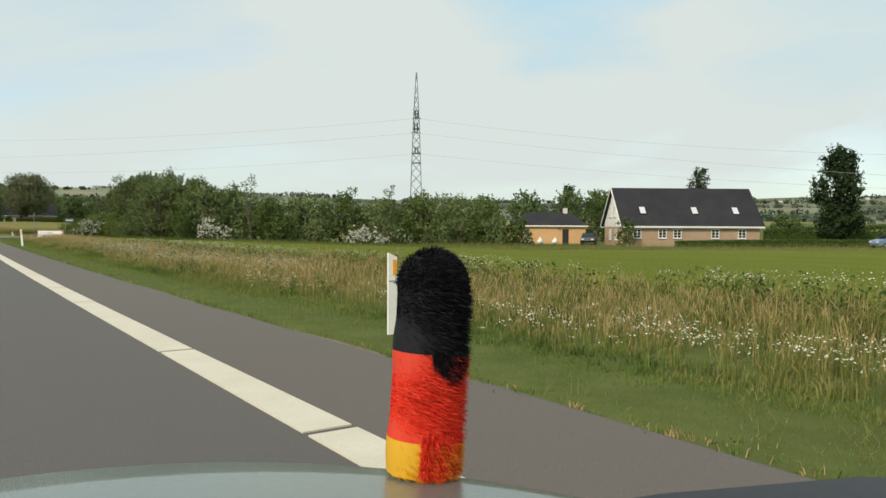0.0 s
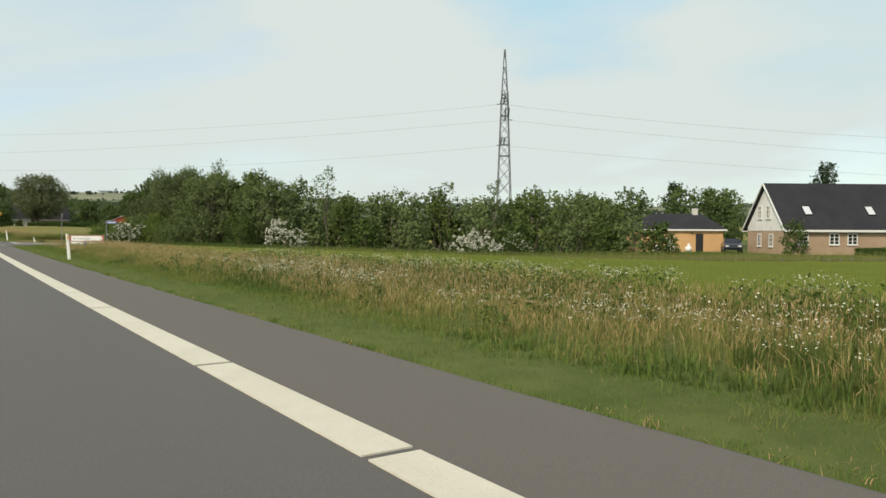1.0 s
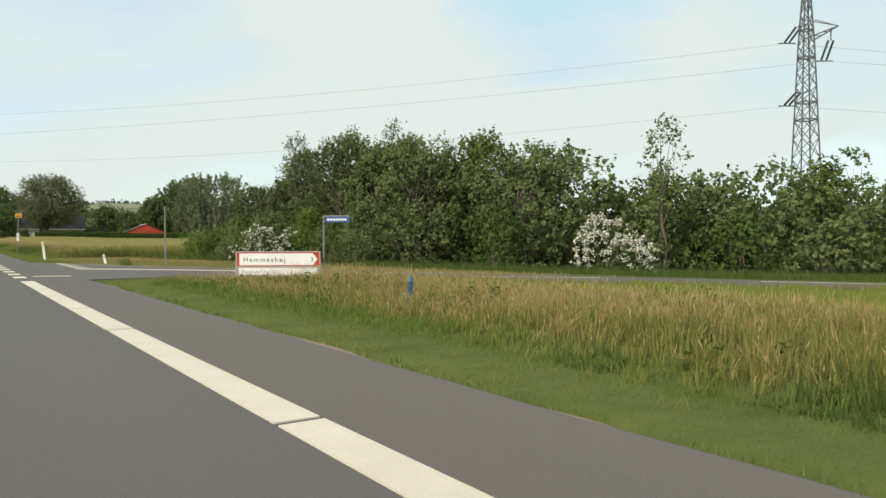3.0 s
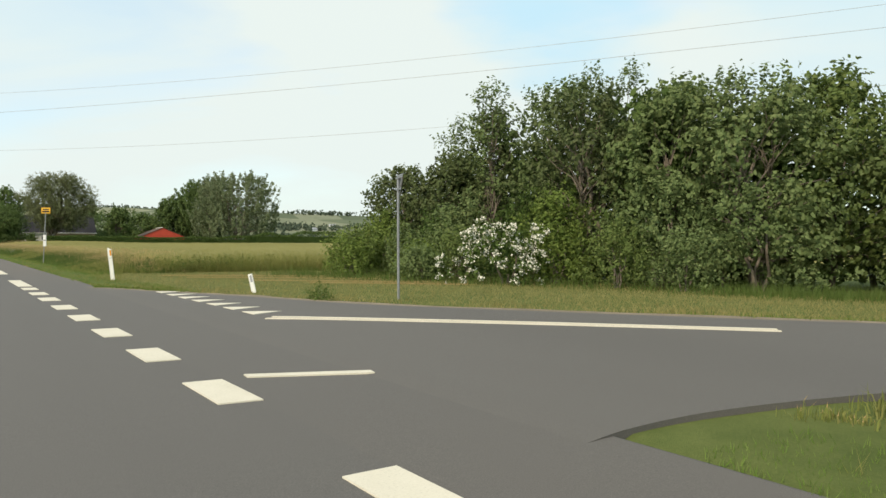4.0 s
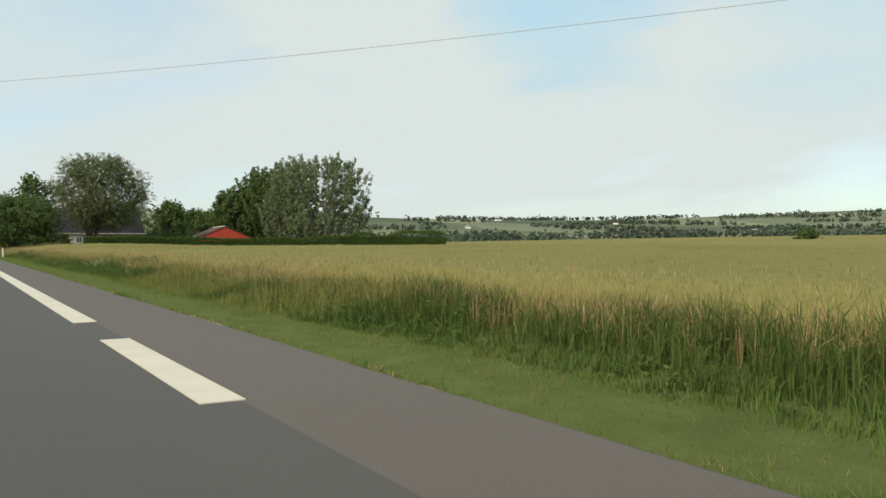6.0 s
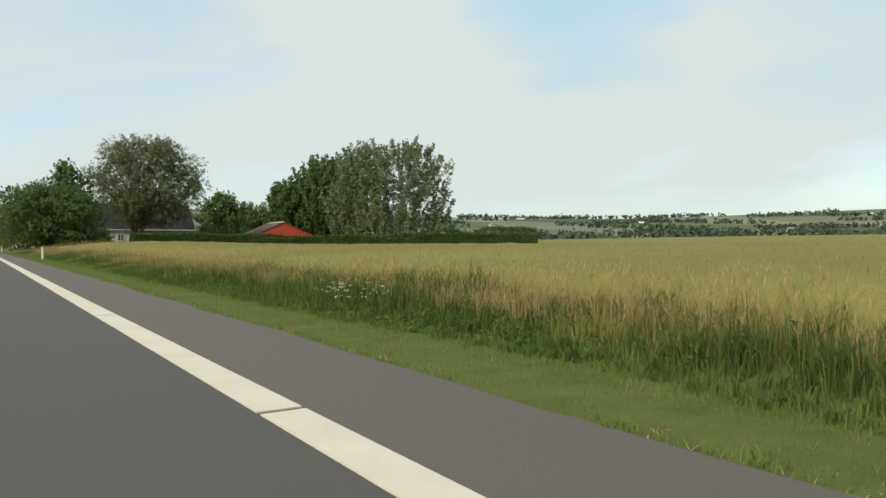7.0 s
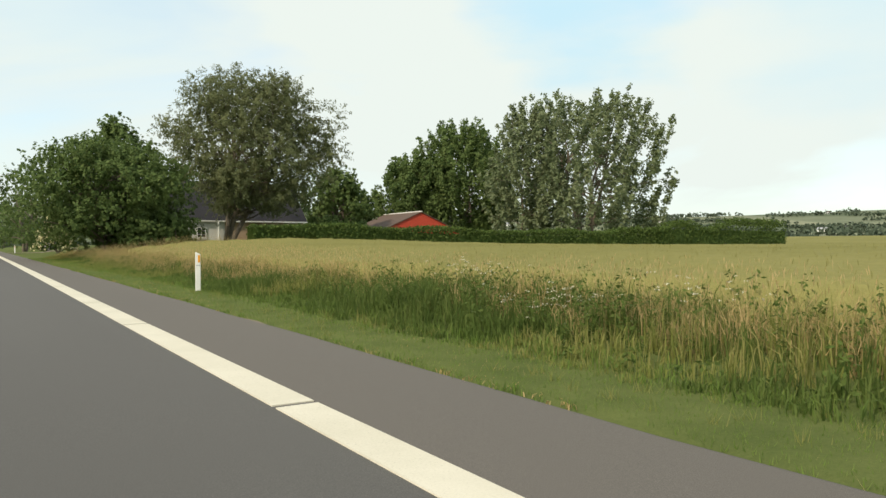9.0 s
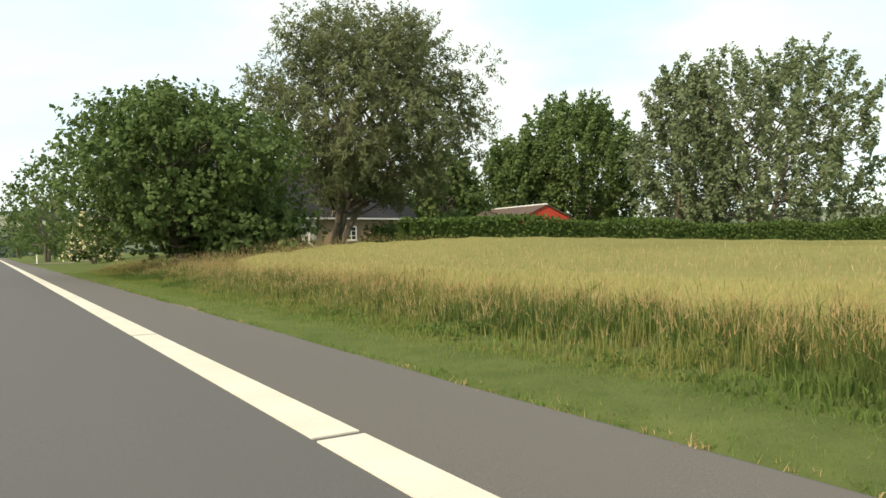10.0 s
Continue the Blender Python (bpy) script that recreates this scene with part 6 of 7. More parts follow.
for s, z0, out0, z1, out1 in HANG:
    w = half_width(z0 - PZ)
    z0, z1 = z0 - PZ, z1 - PZ
    top, clamp = Vector((s * out0, 0, z0)), Vector((s * out1, 0, z1))
    bm = B()
    if out0 > 2:                           # the long arm: a lattice with a stay and a drop link
        tip = Vector((s * 4.6, 0, 16.62 - PZ))
        for yy in (-w, w):
            tube(bm, (s * w, yy, 16.75 - PZ), tip, 0.055, 0.045, 4)
            tube(bm, (s * w, yy, 18.3 - PZ), tip, 0.045, 0.04, 4)
        for u in (0.3, 0.55, 0.8):
            x0 = s * (w + (4.6 - w) * u)
            tube(bm, (x0, -w * (1 - u), 16.7 - PZ), (x0, w * (1 - u), 16.7 - PZ), 0.035, 0.035, 4)
        tube(bm, (s * out0, 0, 16.68 - PZ), top, 0.05, 0.05, 4)
    else:
        for yy in (-w, w):
            tube(bm, (s * w, yy, z0), top, 0.055, 0.05, 4)
    part("crossarm", bm, PYLON_STEEL, pyl)
    for off in (-0.2, 0.2):
        bm = B()
        a, b = top + Vector((0, off, 0)), clamp + Vector((0, off, 0.05))
        for q in range(11):
            tube(bm, a.lerp(b, q / 11), a.lerp(b, (q + 0.75) / 11), 0.10, 0.06, 7)
        part("insulator", bm, CERAMIC, pyl)
    part("clamp", tube(B(), clamp + Vector((0, -0.7, 0)), clamp + Vector((0, 0.7, 0)), 0.05, 0.05, 6), PYLON_STEEL, pyl)
    clamps.append(pose(PX, PY, PZ, 0, 0, 57) @ clamp)


def wire(a, b, sag):
    cu = bpy.data.curves.new("power_line", "CURVE")
    cu.dimensions, cu.bevel_depth, cu.bevel_resolution = "3D", 0.015, 1
    sp = cu.splines.new("POLY")
    sp.points.add(60)
    for k in range(61):
        u = k / 60
        p = Vector(a).lerp(Vector(b), u)
        sp.points[k].co = (p.x, p.y, p.z - 4 * sag * u * (1 - u), 1)
    tmp = bpy.data.objects.new("power_line", cu)
    scene.collection.objects.link(tmp)
    me = bpy.data.meshes.new_from_object(tmp.evaluated_get(bpy.context.evaluated_depsgraph_get()))
    bpy.data.objects.remove(tmp)
    return tagged(link_mesh("power_line", me, WIRE), "thin sagging power line conductor", "power line", "power lines")


LOW, HIGH, MIDDLE = clamps
wire(LOW, (-90, 321.2, 31.4), 8.1)
wire(MIDDLE, (-90, 281.5, 21.4), 4.34)
wire(HIGH, (-90, 317.9, 36.5), 7.0)
wire(LOW, (205, -73.7, 11.3), 6.87)
wire(MIDDLE, (205, -103.1, 9.3), 7.89)
wire(HIGH, (205, -55.8, 23.9), 9.88)


# ---- the long house: brick below, dark steep roof, white boarded gable ----
HZ = -1.2
house = thing("house", "long brick house with a steep dark roof and white gable", "house", (65.55, 59.38, HZ), -30.8)
HL, HW, EAVE, RIDGE, OV = 17.36, 8.69, 2.42, 7.13, 0.4


def gabled_roof(bm, x0, x1, y0, y1, z0, z1, t=0.14, hip0=0.0, hip1=0.0):
    ym = (y0 + y1) / 2
    up = [(x0, y0, z0), (x1, y0, z0), (x1 - hip1, ym, z1), (x0 + hip0, ym, z1), (x0, y1, z0), (x1, y1, z0)]
    v = [bm.verts.new(p) for p in up]
    w = [bm.verts.new((p[0], p[1], p[2] - t)) for p in up]
    for q in ((0, 1, 2, 3), (5, 4, 3, 2)):
        bm.faces.new([v[i] for i in q])
        bm.faces.new([w[i] for i in q[::-1]])
    if hip1:
        bm.faces.new([v[1], v[5], v[2]])
    if hip0:
        bm.faces.new([v[4], v[0], v[3]])
    for a, b in ((0, 1), (1, 2), (2, 5), (5, 4), (4, 3), (3, 0)):
        bm.faces.new((v[a], v[b], w[b], w[a]))
    return bm


def window(parent, name, origin, ax, w, h, nout, cols=2, rows=3, deep=0.06):
    """A white framed window with glazing bars on a wall: origin bottom-left, ax along the wall, nout outward."""
    o, ax, nv, up = Vector(origin), Vector(ax), Vector(nout), Vector((0, 0, 1))

    def bar(bm, a0, a1, z0, z1, d0, d1):
        ps = [o + ax * a + up * z + nv * d for d in (d0, d1) for z in (z0, z1) for a in (a0, a1)]
        v = [bm.verts.new(p) for p in ps]
        for q in ((0, 1, 3, 2), (4, 6, 7, 5), (0, 4, 5, 1), (2, 3, 7, 6), (0, 2, 6, 4), (1, 5, 7, 3)):
            bm.faces.new([v[i] for i in q])

    root = new(name)
    root.parent = parent
    bm = B()
    t = 0.09
    bar(bm, 0, w, 0, t, 0, deep), bar(bm, 0, w, h - t, h, 0, deep), bar(bm, 0, t, t, h - t, 0, deep), bar(bm, w - t, w, t, h - t, 0, deep)
    for k in range(1, cols):
        c = w * k / cols
        bar(bm, c - 0.04, c + 0.04, t, h - t, 0, deep * 0.8)
    for k in range(1, rows):
        c = h * k / rows
        bar(bm, t, w - t, c - 0.02, c + 0.02, 0, deep * 0.6)
    part("window_frame", bm, WHITE_WOOD, root)
    bm = B()
    bar(bm, t, w - t, t, h - t, -0.02, 0.015)
    part("pane", bm, GLASS, root)
    bm = B()
    bar(bm, -0.04, w + 0.04, -0.06, 0, 0, deep + 0.05)
    part("window_sill", bm, WHITE_WOOD, root)
    return root


bm = B()
box(bm, OV, OV, -0.3, HL - OV, HW - OV, EAVE - 0.05)
part("wall", bm, BRICK, house, "yellow-red brick walls")
bm = B()
gabled_roof(bm, 0, HL, 0, HW, EAVE, RIDGE, 0.16)
roof = part("roof", bm, ROOF_DARK, house, "steep dark tiled roof")
for gx0, sgn_ in ((OV + 0.02, -1), (HL - OV - 0.02, 1)):
    bm = B()
    y0, y1, ym = OV + 0.02, HW - OV - 0.02, HW / 2
    for k in range(26):           # upright boards
        a, b = y0 + (y1 - y0) * k / 26, y0 + (y1 - y0) * (k + 1) / 26 - 0.02
        ha, hb_ = (EAVE + (RIDGE - EAVE) * (1 - abs(q - ym) / ym) - 0.2 for q in (a, b))
        pts_ = [(a, EAVE - 0.08), (b, EAVE - 0.08), (b, max(hb_, EAVE - 0.02)), (a, max(ha, EAVE - 0.02))]
        v0 = [bm.verts.new((gx0, u, w)) for u, w in pts_]
        v1 = [bm.verts.new((gx0 + sgn_ * (0.05 if k % 2 else 0.062), u, w)) for u, w in pts_]
        bm.faces.new(v0)
        bm.faces.new(v1[::-1])
        for q in range(4):
            bm.faces.new((v0[q], v0[(q + 1) % 4], v1[(q + 1) % 4], v1[q]))
    part("gable_boarding", bm, WHITE_WOOD, house, "white upright gable boarding")["kind"] = "stuff"
for yy in (-0.03, HW - 0.07):
    bm = B()
    box(bm, -0.05, yy, EAVE - 0.2, HL + 0.05, yy + 0.1, EAVE + 0.02, 0.02)
    part("fascia", bm, WHITE_WOOD, house, "white eaves board")
for s in (0, 1):
    bm = B()
    for y0, y1 in ((0.0, HW / 2), (HW, HW / 2)):
        tube(bm, (s * HL + (-0.03 if s == 0 else 0.03), y0, EAVE - 0.06), (s * HL + (-0.03 if s == 0 else 0.03), y1, RIDGE - 0.06), 0.08, 0.08, 4)
    part("bargeboard", bm, ROOF_DARK if s else WHITE_WOOD, house)
for wx in (2.05, 5.1, 6.9, 11.5, 14.77):
    window(house, "window", (wx - 0.5, OV - 0.005, 1.0), (1, 0, 0), 1.0, 1.1, (0, -1, 0))
for wy in (3.8, 5.55):
    window(house, "window", (OV - 0.04, wy + 0.4, 3.55), (0, -1, 0), 0.8, 1.3, (-1, 0, 0), 2, 3, 0.09)
for wy in (3.3, 5.7):
    window(house, "window", (OV - 0.005, wy + 0.4, 0.75), (0, -1, 0), 0.8, 1.3, (-1, 0, 0), 2, 3)
sl = math.atan2(RIDGE - EAVE, HW / 2)
for wx in (3.09, 9.44, 14.5):
    bm = B()
    box(bm, -0.42, -0.62, -0.02, 0.42, 0.62, 0.09, 0.02)
    bmesh.ops.transform(bm, matrix=Matrix.Translation((wx, 1.72, EAVE + (RIDGE - EAVE) * 1.72 / (HW / 2))) @ Matrix.Rotation(sl, 4, "X"), verts=bm.verts)
    part("skylight", bm, ROOF_DARK, roof, "roof window in a dark frame")
    bm = B()
    box(bm, -0.33, -0.52, 0.08, 0.33, 0.52, 0.105)
    bmesh.ops.transform(bm, matrix=Matrix.Translation((wx, 1.72, EAVE + (RIDGE - EAVE) * 1.72 / (HW / 2))) @ Matrix.Rotation(sl, 4, "X"), verts=bm.verts)
    # the sky's reflection in the pane is painted as a pale colour
    part("skylight_pane", bm, plain("sky_reflection_tone", (0.62, 0.64, 0.66), 0.15), roof, "roof window pane coloured pale for the sky's reflection")

# garage: ochre walls, hipped dark roof, white chimney
GZ0 = -1.15
gar = thing("garage", "ochre plastered outbuilding with a low dark hipped roof", "outbuilding", (60.3, 73.0, GZ0), -33)
bm = B()
box(bm, 0.3, 0.3, -0.3, 9.5, 5.7, 2.42)
part("wall", bm, OCHRE, gar)
bm = B()
gabled_roof(bm, 0, 9.8, 0, 6.0, 2.42, 4.15, 0.12, 2.6, 1.7)
part("roof", bm, ROOF_DARK, gar, "low dark hipped roof")
bm = B()
box(bm, -0.04, -0.03, 2.24, 9.84, 0.06, 2.42, 0.02)
part("fascia", bm, WHITE_WOOD, gar)
bm = B()
box(bm, 7.1, 2.75, 3.6, 7.65, 3.25, 4.75, 0.03)
ch = part("chimney", bm, PALE_WALL, gar, "whitewashed chimney")
bm = B()
box(bm, 7.05, 2.7, 4.75, 7.7, 3.3, 4.83, 0.02)
part("chimney_cap", bm, ROOF_DARK, ch)
bm = B()
box(bm, 6.55, 0.27, -0.1, 7.35, 0.31, 1.95, 0.01)
part("door", bm, DARK, gar, "dark wooden door")
bm = B()
tube(bm, (6.1, 0.24, 2.0), (6.1, 0.05, 2.05), 0.06, 0.09, 8)
part("wall_lamp", bm, DARK, gar)
for k, (x_, y_) in enumerate(((61.2, 70.9), (62.6, 70.2), (64.3, 69.3))):
    bn = thing("white_sack", "pale garden sack leaning against the ochre wall", "sack", (x_, y_, zl(x_, y_)), 20 * k, "garden sacks")
    bm = B()
    bmesh.ops.create_icosphere(bm, subdivisions=2, radius=0.45)
    for v in bm.verts:
        v.co = Vector((v.co.x * 1.2, v.co.y * 0.8, v.co.z * 0.9 + 0.33)) + Vector(noise.noise_vector(v.co * 2.3)) * 0.08
    part("body", bm, SIGN_WHITE, bn, smooth=True)
    bm = B()
    tube(bm, (0, 0, 0.7), (0.05, 0, 0.9), 0.10, 0.16, 8)
    part("neck", bm, SIGN_WHITE, bn)


def parked_car(name, label, at, turn, paint):
    car = thing(name, label, "car", at, turn)
    side = [(-2.05, 0.35), (-2.1, 0.75), (-1.95, 0.98), (-1.3, 1.05), (-0.75, 1.45), (0.55, 1.48), (1.25, 1.02), (2.0, 0.86), (2.12, 0.55), (2.05, 0.32)]
    bm = B()
    rings = []
    for yy, ins in ((-0.86, 0.06), (-0.80, 0.0), (0.80, 0.0), (0.86, 0.06)):
        rings.append([bm.verts.new((x * (1 - ins * 0.2), yy * (1 - 0.16 * max(0, z - 0.95) / 0.5), z - ins * 0.3)) for x, z in side])
    m = len(side)
    for a, b in zip(rings, rings[1:]):
        for i in range(m):
            bm.faces.new((a[i], a[(i + 1) % m], b[(i + 1) % m], b[i]))
    bm.faces.new(rings[0][::-1])
    bm.faces.new(rings[-1])
    part("body", bm, paint, car)
    for yy, s in ((-0.845, -1), (0.845, 1)):
        bm = B()
        pts_ = [(-1.05, 1.06), (-0.68, 1.38), (0.48, 1.40), (1.0, 1.05)]
        v = [bm.verts.new((x, (0.845 - 0.16 * 0.84 * max(0, z - 0.95) / 0.5 + 0.012) * s, z)) for x, z in pts_]
        bm.faces.new(v)
        part("side_window", bm, GLASS, car)
    bm = B()
    v = [bm.verts.new(p) for p in ((1.22, -0.66, 1.06), (1.22, 0.66, 1.06), (0.62, 0.6, 1.455), (0.62, -0.6, 1.455))]
    bm.faces.new(v)
    part("windscreen", bm, GLASS, car)
    for wx in (-1.3, 1.3):
        for wy in (-0.82, 0.82):
            bm = B()
            tube(bm, (wx, wy - 0.1, 0.31), (wx, wy + 0.1, 0.31), 0.31, 0.31, 18)
            wh = part("wheel", bm, RUBBER, car)
            bm = B()
            tube(bm, (wx, wy - 0.108, 0.31), (wx, wy + 0.108, 0.31), 0.19, 0.19, 14)
            part("rim", bm, STEEL, wh)
    for yy in (-0.6, 0.6):
        bm = B()
        box(bm, 2.02, yy - 0.16, 0.66, 2.1, yy + 0.16, 0.78, 0.02)
        part("headlight", bm, SIGN_WHITE, car)
        bm = B()
        box(bm, -2.12, yy - 0.16, 0.72, -2.05, yy + 0.16, 0.86, 0.02)
        part("rear_light", bm, SIGN_RED, car)
    return car


parked_car("parked_car", "dark hatchback parked between the garage and the house", (67.2, 66.2, zl(67.2, 66.2)), -140, CAR_DARK)
parked_car("parked_car", "light blue car parked beyond the garden", (88.0, 39.8, zl(88, 39.8)), 150, CAR_BLUE)
# ---- farm: whitewashed farmhouse and red-gabled barn ----
farm = thing("farmhouse", "whitewashed farmhouse under a steep dark roof behind the willow", "house", (14.2, 268.0, zl(20, 268) - 0.2), 2)
bm = B()
box(bm, 0.3, 0.3, -1.2, 15.5, 8.0, 2.7)
part("wall", bm, BRICK, farm)
bm = B()
box(bm, 0.2, 0.22, -1.2, 7.0, 0.3, 2.55)
part("whitewash", bm, PALE_WALL, farm, "whitewashed end of the wall")
bm = B()
gabled_roof(bm, 0, 15.8, 0, 8.3, 2.75, 6.9, 0.16)
roof = part("roof", bm, ROOF_DARK, farm, "steep dark slate roof")
bm = B()
box(bm, 10.2, 3.85, 6.2, 10.9, 4.45, 7.7, 0.03)
part("chimney", bm, BRICK, farm)
bm = B()
box(bm, -0.04, -0.06, 2.56, 15.84, 0.04, 2.70, 0.02)
part("gutter", bm, WHITE_WOOD, farm)
bm = B()
tube(bm, (6.3, -0.02, -1.0), (6.3, -0.02, 2.6), 0.06, 0.06, 8)
part("downpipe", bm, WHITE_WOOD, farm)
for wx in (1.6, 4.2, 9.4, 12.4):
    window(farm, "window", (wx, 0.20, 0.95), (1, 0, 0), 0.95, 1.1, (0, -1, 0))
BW, BL, BRISE = 5.6, 11.0, 2.4          # half width, length, rise of the roof
barn = thing("barn", "low barn with a bright red gable and brown roof", "barn", (45.4, 270.4, zl(45, 271)), -4)
bz = 5.2 - zl(45, 271)
bm = B()
box(bm, -BW + 0.3, 0.3, -0.3, BW - 0.3, BL - 0.3, bz - BRISE + 0.05)
part("wall", bm, RED_WALL, barn, "red painted walls")
for y0, y1 in ((0.12, 0.28), (BL - 0.28, BL - 0.12)):
    bm = B()
    v0 = [bm.verts.new((x, y0, z)) for x, z in ((-BW + 0.1, bz - BRISE - 0.02), (BW - 0.1, bz - BRISE - 0.02), (0, bz - 0.10))]
    v1 = [bm.verts.new((v.co.x, y1, v.co.z)) for v in v0]
    bm.faces.new(v0)
    bm.faces.new(v1[::-1])
    for k in range(3):
        bm.faces.new((v0[k], v0[(k + 1) % 3], v1[(k + 1) % 3], v1[k]))
    part("gable", bm, RED_WALL, barn, "bright red gable")
for sgn in (-1, 1):                        # two slopes run back from the gable
    bm = B()
    q = [(0, 0.0, bz), (0, BL, bz), (sgn * (BW + 0.15), BL, bz - BRISE - 0.06), (sgn * (BW + 0.15), 0.0, bz - BRISE - 0.06)]
    v = [bm.verts.new(p) for p in q]
    w = [bm.verts.new((p[0], p[1], p[2] - 0.1)) for p in q]
    bm.faces.new(v)
    bm.faces.new(w[::-1])
    for k in range(4):
        bm.faces.new((v[k], v[(k + 1) % 4], w[(k + 1) % 4], w[k]))
    part("roof", bm, ROOF_BROWN, barn, "brown sheet roof")
part("ridge", tube(B(), (0, -0.02, bz), (0, BL + 0.02, bz), 0.09, 0.09, 8), PALE_WALL, barn, "pale ridge capping")
boulder = thing("boulder", "grey boulder beside the farm entrance", "stone", (8.0, 303.0, zl(8, 303)))
bm = B()
bmesh.ops.create_icosphere(bm, subdivisions=3, radius=0.7)
for v in bm.verts:
    v.co += Vector(noise.noise_vector(v.co * 1.3)) * 0.22
    v.co.z = v.co.z * 0.85 + 0.45
part("rock", bm, STONE, boulder, smooth=True)
dv = strip("driveway", [3.4, 5, 7, 9, 11], [296.0, 297.5, 299, 300.5], 0.05, GRAVEL, land)
tagged(link_mesh("driveway", dv, GRAVEL), "pale gravel farm entrance off the road", "driveway", kind="structure")

# ---- farms on the hills ----
HR = np.random.default_rng(5)
for k in range(30):
    a, d = HR.uniform(radians(8), radians(88)), HR.uniform(900, 1900)
    x, y = math.sin(a) * d, 120 + math.cos(a) * d
    fb = thing("hill_farm", "distant white farm building on the hillside", "house", (x, y, zl(x, y)), HR.uniform(0, 180), "hill farms")
    L_, W_, H_ = HR.uniform(7, 14), HR.uniform(5, 7), HR.uniform(2.4, 3.4)
    bm = B()
    box(bm, 0, 0, -3, L_, W_, H_)
    part("wall", bm, SIGN_WHITE, fb)
    bm = B()
    gabled_roof(bm, -0.5, L_ + 0.5, -0.5, W_ + 0.5, H_, H_ + W_ * 0.42, 0.3)
    part("roof", bm, ROOF_BROWN if k % 3 == 0 else GREY_BAR, fb)


# ---- the car from whose bonnet the way sets out, and the plush sleeve on it ----
EYE = Vector(ROWS[0][1:4])
EYE_Z = 0.0
HOOD = -0.338
CZ = -1.204
RIDE = Matrix.Translation(EYE) @ Matrix.Rotation(radians(-2.17), 4, Vector((0.83, -0.56, 0))) @ Matrix.Rotation(radians(-0.53), 4, "Z")
car = thing("car", "front of a pale silver-green car with its black dashboard", "car")
car.matrix_basis = RIDE


def hood_edge(u):
    return 1.27 * max(0.0, 1 - abs(u / 0.93) ** 2.2) ** (1 / 2.2)


bm = B()
grid = []
for i in range(33):
    u = -0.93 + 1.86 * i / 32
    e = max(0.30, hood_edge(u))
    col = []
    for j in range(13):
        s = j / 12
        v = 0.30 + (e - 0.30) * min(1.0, s * 1.2)
        z = HOOD + 0.012 * (1 - s) - 0.03 * (u / 0.93) ** 2 - (0.0 if s < 0.83 else (s - 0.83) / 0.17 * 0.10)
        v += 0.0 if s < 0.83 else (s - 0.83) * 0.45
        col.append(bm.verts.new((u, v, z)))
    grid.append(col)
for a, b in zip(grid, grid[1:]):
    for j in range(12):
        bm.faces.new((a[j], b[j], b[j + 1], a[j + 1]))
part("bonnet", bm, CAR_PALE, car, "pale rounded bonnet", smooth=True)
bm = B()
outline = [(-0.93 + 1.86 * i / 24) for i in range(25)]
ring = [(u, max(0.30, hood_edge(u)) + 0.07) for u in outline]
lo = [bm.verts.new((u * 1.0, v, CZ + 0.28)) for u, v in ring]
mi = [bm.verts.new((u * 1.0, v + 0.07, CZ + 0.55)) for u, v in ring]
hi = [bm.verts.new((u, v, HOOD - 0.115)) for u, v in ring]
for a, b in ((lo, mi), (mi, hi)):
    for i in range(24):
        bm.faces.new((a[i], a[i + 1], b[i + 1], b[i]))
part("bumper", bm, CAR_PALE, car, smooth=True)
for s in (-1, 1):
    bm = B()
    tube(bm, (s * 0.70, 0.62, CZ + 0.31), (s * 0.90, 0.62, CZ + 0.31), 0.31, 0.31, 24)
    wh = part("wheel", bm, RUBBER, car)
    bm = B()
    tube(bm, (s * 0.89, 0.62, CZ + 0.31), (s * 0.91, 0.62, CZ + 0.31), 0.2, 0.2, 16)
    part("rim", bm, STEEL, wh)
bm = B()
dash_pts = [(-0.75, 0.10), (0.72, 0.02), (0.86, 0.16), (0.66, 0.335), (0.47, 0.393), (0.1, 0.46), (-0.3, 0.47), (-0.75, 0.40)]
prism(bm, dash_pts, EYE_Z - 0.30, EYE_Z - 0.192)
bmesh.ops.bevel(bm, geom=bm.edges[:], offset=0.008, segments=2, affect="EDGES")
part("dashboard", bm, TRIM, car, "black plastic dashboard top")
bm = B()
tube(bm, (0.16, 0.47, EYE_Z - 0.275), (0.46, 0.60, EYE_Z - 0.325), 0.012, 0.010, 8)
part("wiper", bm, TRIM, car)

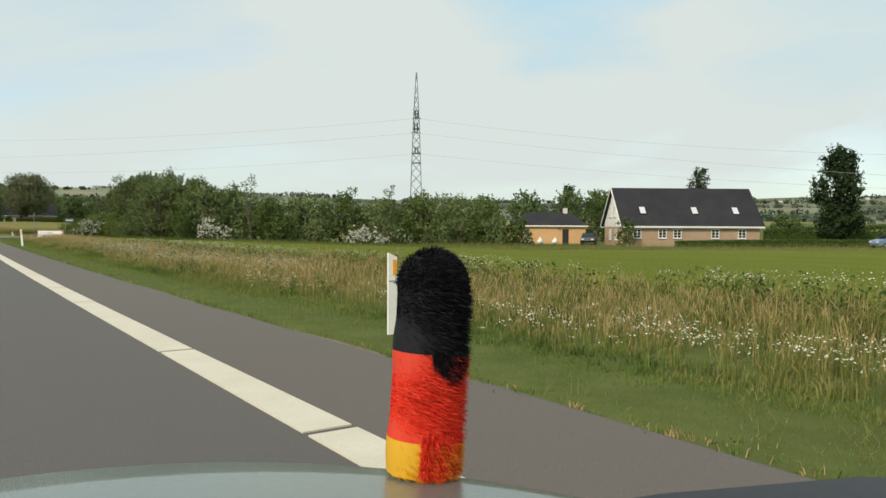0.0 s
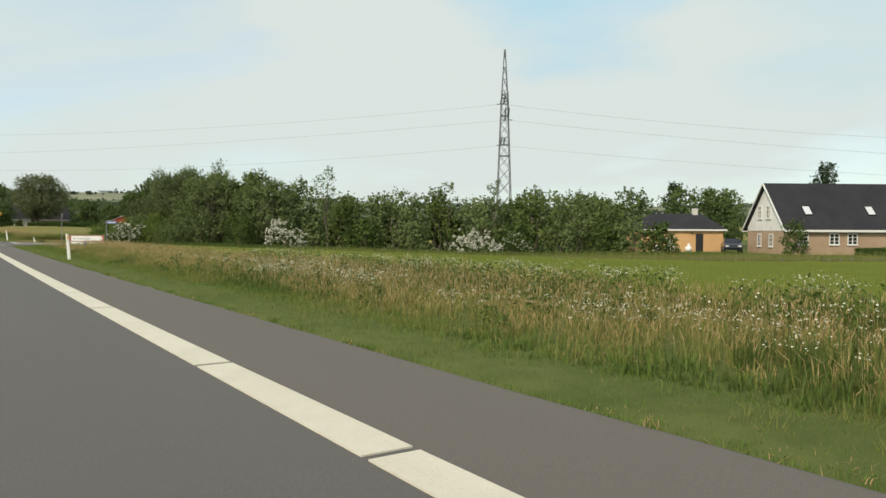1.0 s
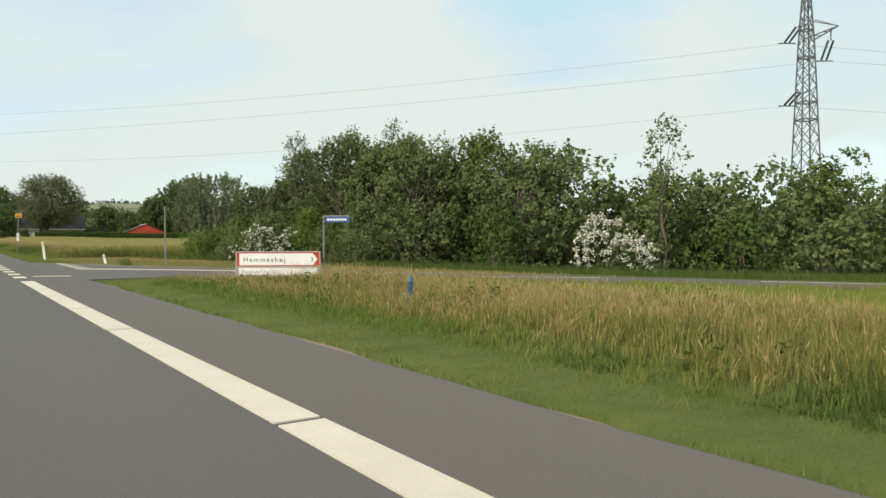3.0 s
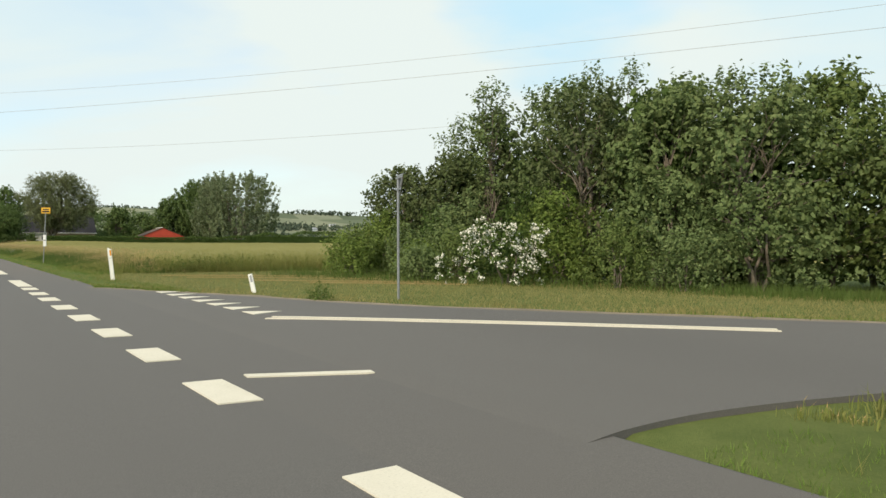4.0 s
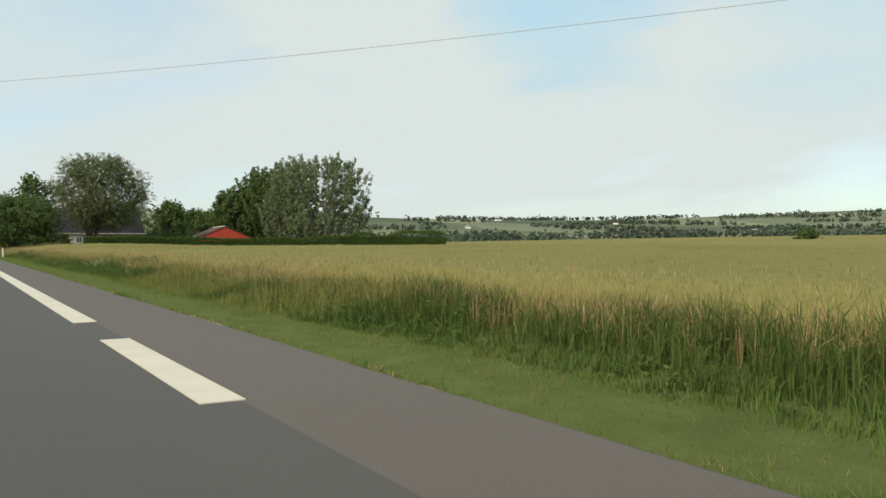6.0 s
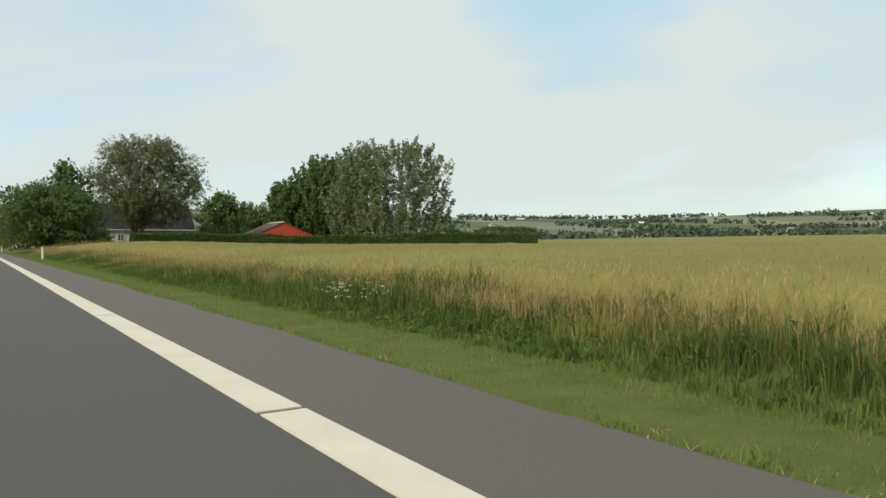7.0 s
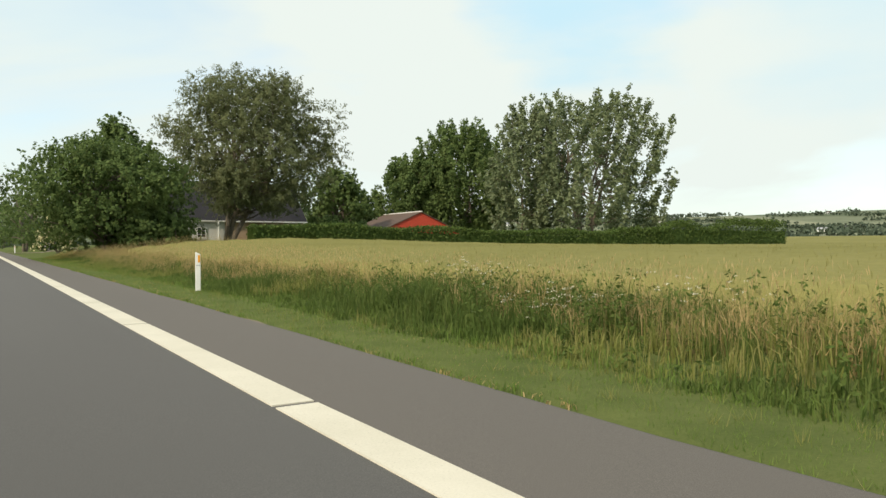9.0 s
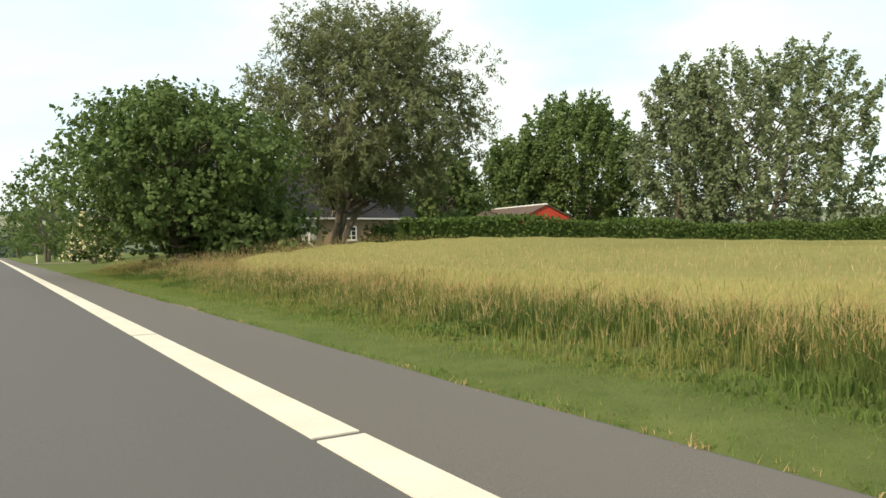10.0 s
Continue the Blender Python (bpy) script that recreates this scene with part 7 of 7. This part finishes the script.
# plush sleeve in black, red and gold
slv = thing("plush_sleeve", "fluffy plush sleeve striped black, red and gold standing on the bonnet", "plush sleeve")
slv.matrix_basis = RIDE @ pose(0.612, 0.984, HOOD - 0.005, 0, 3.5, -32)
SR = np.random.default_rng(12)
for nm, z0, z1, m in (("gold_band", 0.0, 0.055, FUR_GOLD), ("red_band", 0.055, 0.190, FUR_RED), ("black_band", 0.190, 0.349, FUR_BLACK)):
    bm = B()
    prev = None
    for k in range(13):
        z = z0 + (z1 - z0) * k / 12
        rr = 0.053 + 0.003 * math.sin(z * 40)
        if z > 0.291:
            rr *= math.sqrt(max(0.0, 1 - ((z - 0.291) / 0.058) ** 2))
        ring = [bm.verts.new((math.cos(2 * math.pi * i / 24) * rr, math.sin(2 * math.pi * i / 24) * rr, z)) for i in range(24)] if rr > 1e-4 else [bm.verts.new((0, 0, z))]
        if prev:
            for i in range(24):
                if len(ring) > 1:
                    bm.faces.new((prev[i], prev[(i + 1) % 24], ring[(i + 1) % 24], ring[i]))
                else:
                    bm.faces.new((prev[i], prev[(i + 1) % 24], ring[0]))
        prev = ring
    core = part(nm, bm, m, slv, smooth=True)
    n = int(60000 * (z1 - z0))
    zz = SR.uniform(z0, z1, n)
    a = SR.uniform(0, 2 * np.pi, n)
    rr = 0.053 * np.sqrt(np.clip(1 - (np.clip(zz - 0.291, 0, 1) / 0.058) ** 2, 0.0, 1))
    p = np.stack([np.cos(a) * rr, np.sin(a) * rr, zz], 1)
    d = np.stack([np.cos(a) * 0.35, np.sin(a) * 0.35, -0.25 * np.ones(n)], 1) + SR.normal(0, 0.22, (n, 3)) + np.array([0.95, 0.05, 0.0])
    if z1 > 0.3:                           # a tuft hangs down over the red on one side
        k = 2600
        a2 = np.radians(SR.uniform(-80, -5, k))
        z2 = 0.200 - 0.05 * SR.uniform(0, 1, k) * (1 - np.abs(np.degrees(a2) + 42) / 60)
        p = np.concatenate([p, np.stack([np.cos(a2) * 0.055, np.sin(a2) * 0.055, z2], 1)])
        d = np.concatenate([d, np.stack([np.cos(a2) * 0.5, np.sin(a2) * 0.5, np.full(k, -0.6)], 1) + SR.normal(0, 0.2, (k, 3))])
        n += k
    if nm == "red_band":                   # red pile hangs down over the gold on one side
        k = 3200
        a2 = np.radians(SR.uniform(-90, 10, k))
        z2 = 0.075 - 0.065 * SR.uniform(0, 1, k) ** 0.7
        p = np.concatenate([p, np.stack([np.cos(a2) * 0.056, np.sin(a2) * 0.056, z2], 1)])
        d = np.concatenate([d, np.stack([np.cos(a2) * 0.4, np.sin(a2) * 0.4, np.full(k, -0.7)], 1) + SR.normal(0, 0.25, (k, 3))])
        n += k
    if z1 > 0.3:                           # the rounded cap is furred all over
        k = 5200
        u = unit(SR.normal(size=(k, 3)))
        u[:, 2] = np.abs(u[:, 2])
        p = np.concatenate([p, u * np.array([0.053, 0.053, 0.058]) + np.array([0, 0, 0.291])])
        d = np.concatenate([d, u * 0.7 + SR.normal(0, 0.3, (k, 3)) + np.array([0.6, 0.0, -0.35])])
        n += k
    d = unit(d) * SR.uniform(0.010, 0.022, (n, 1)) * np.where(p[:, 2:] > 0.291, 0.6, 1.0)
    w = unit(np.cross(d, SR.normal(size=(n, 3)))) * 0.0009
    fv = np.stack([p - w, p + w, p + d], 1).reshape(-1, 3)
    link_mesh("fur", np_mesh("fur", fv, np.arange(3 * n).reshape(-1, 3)), m, core)
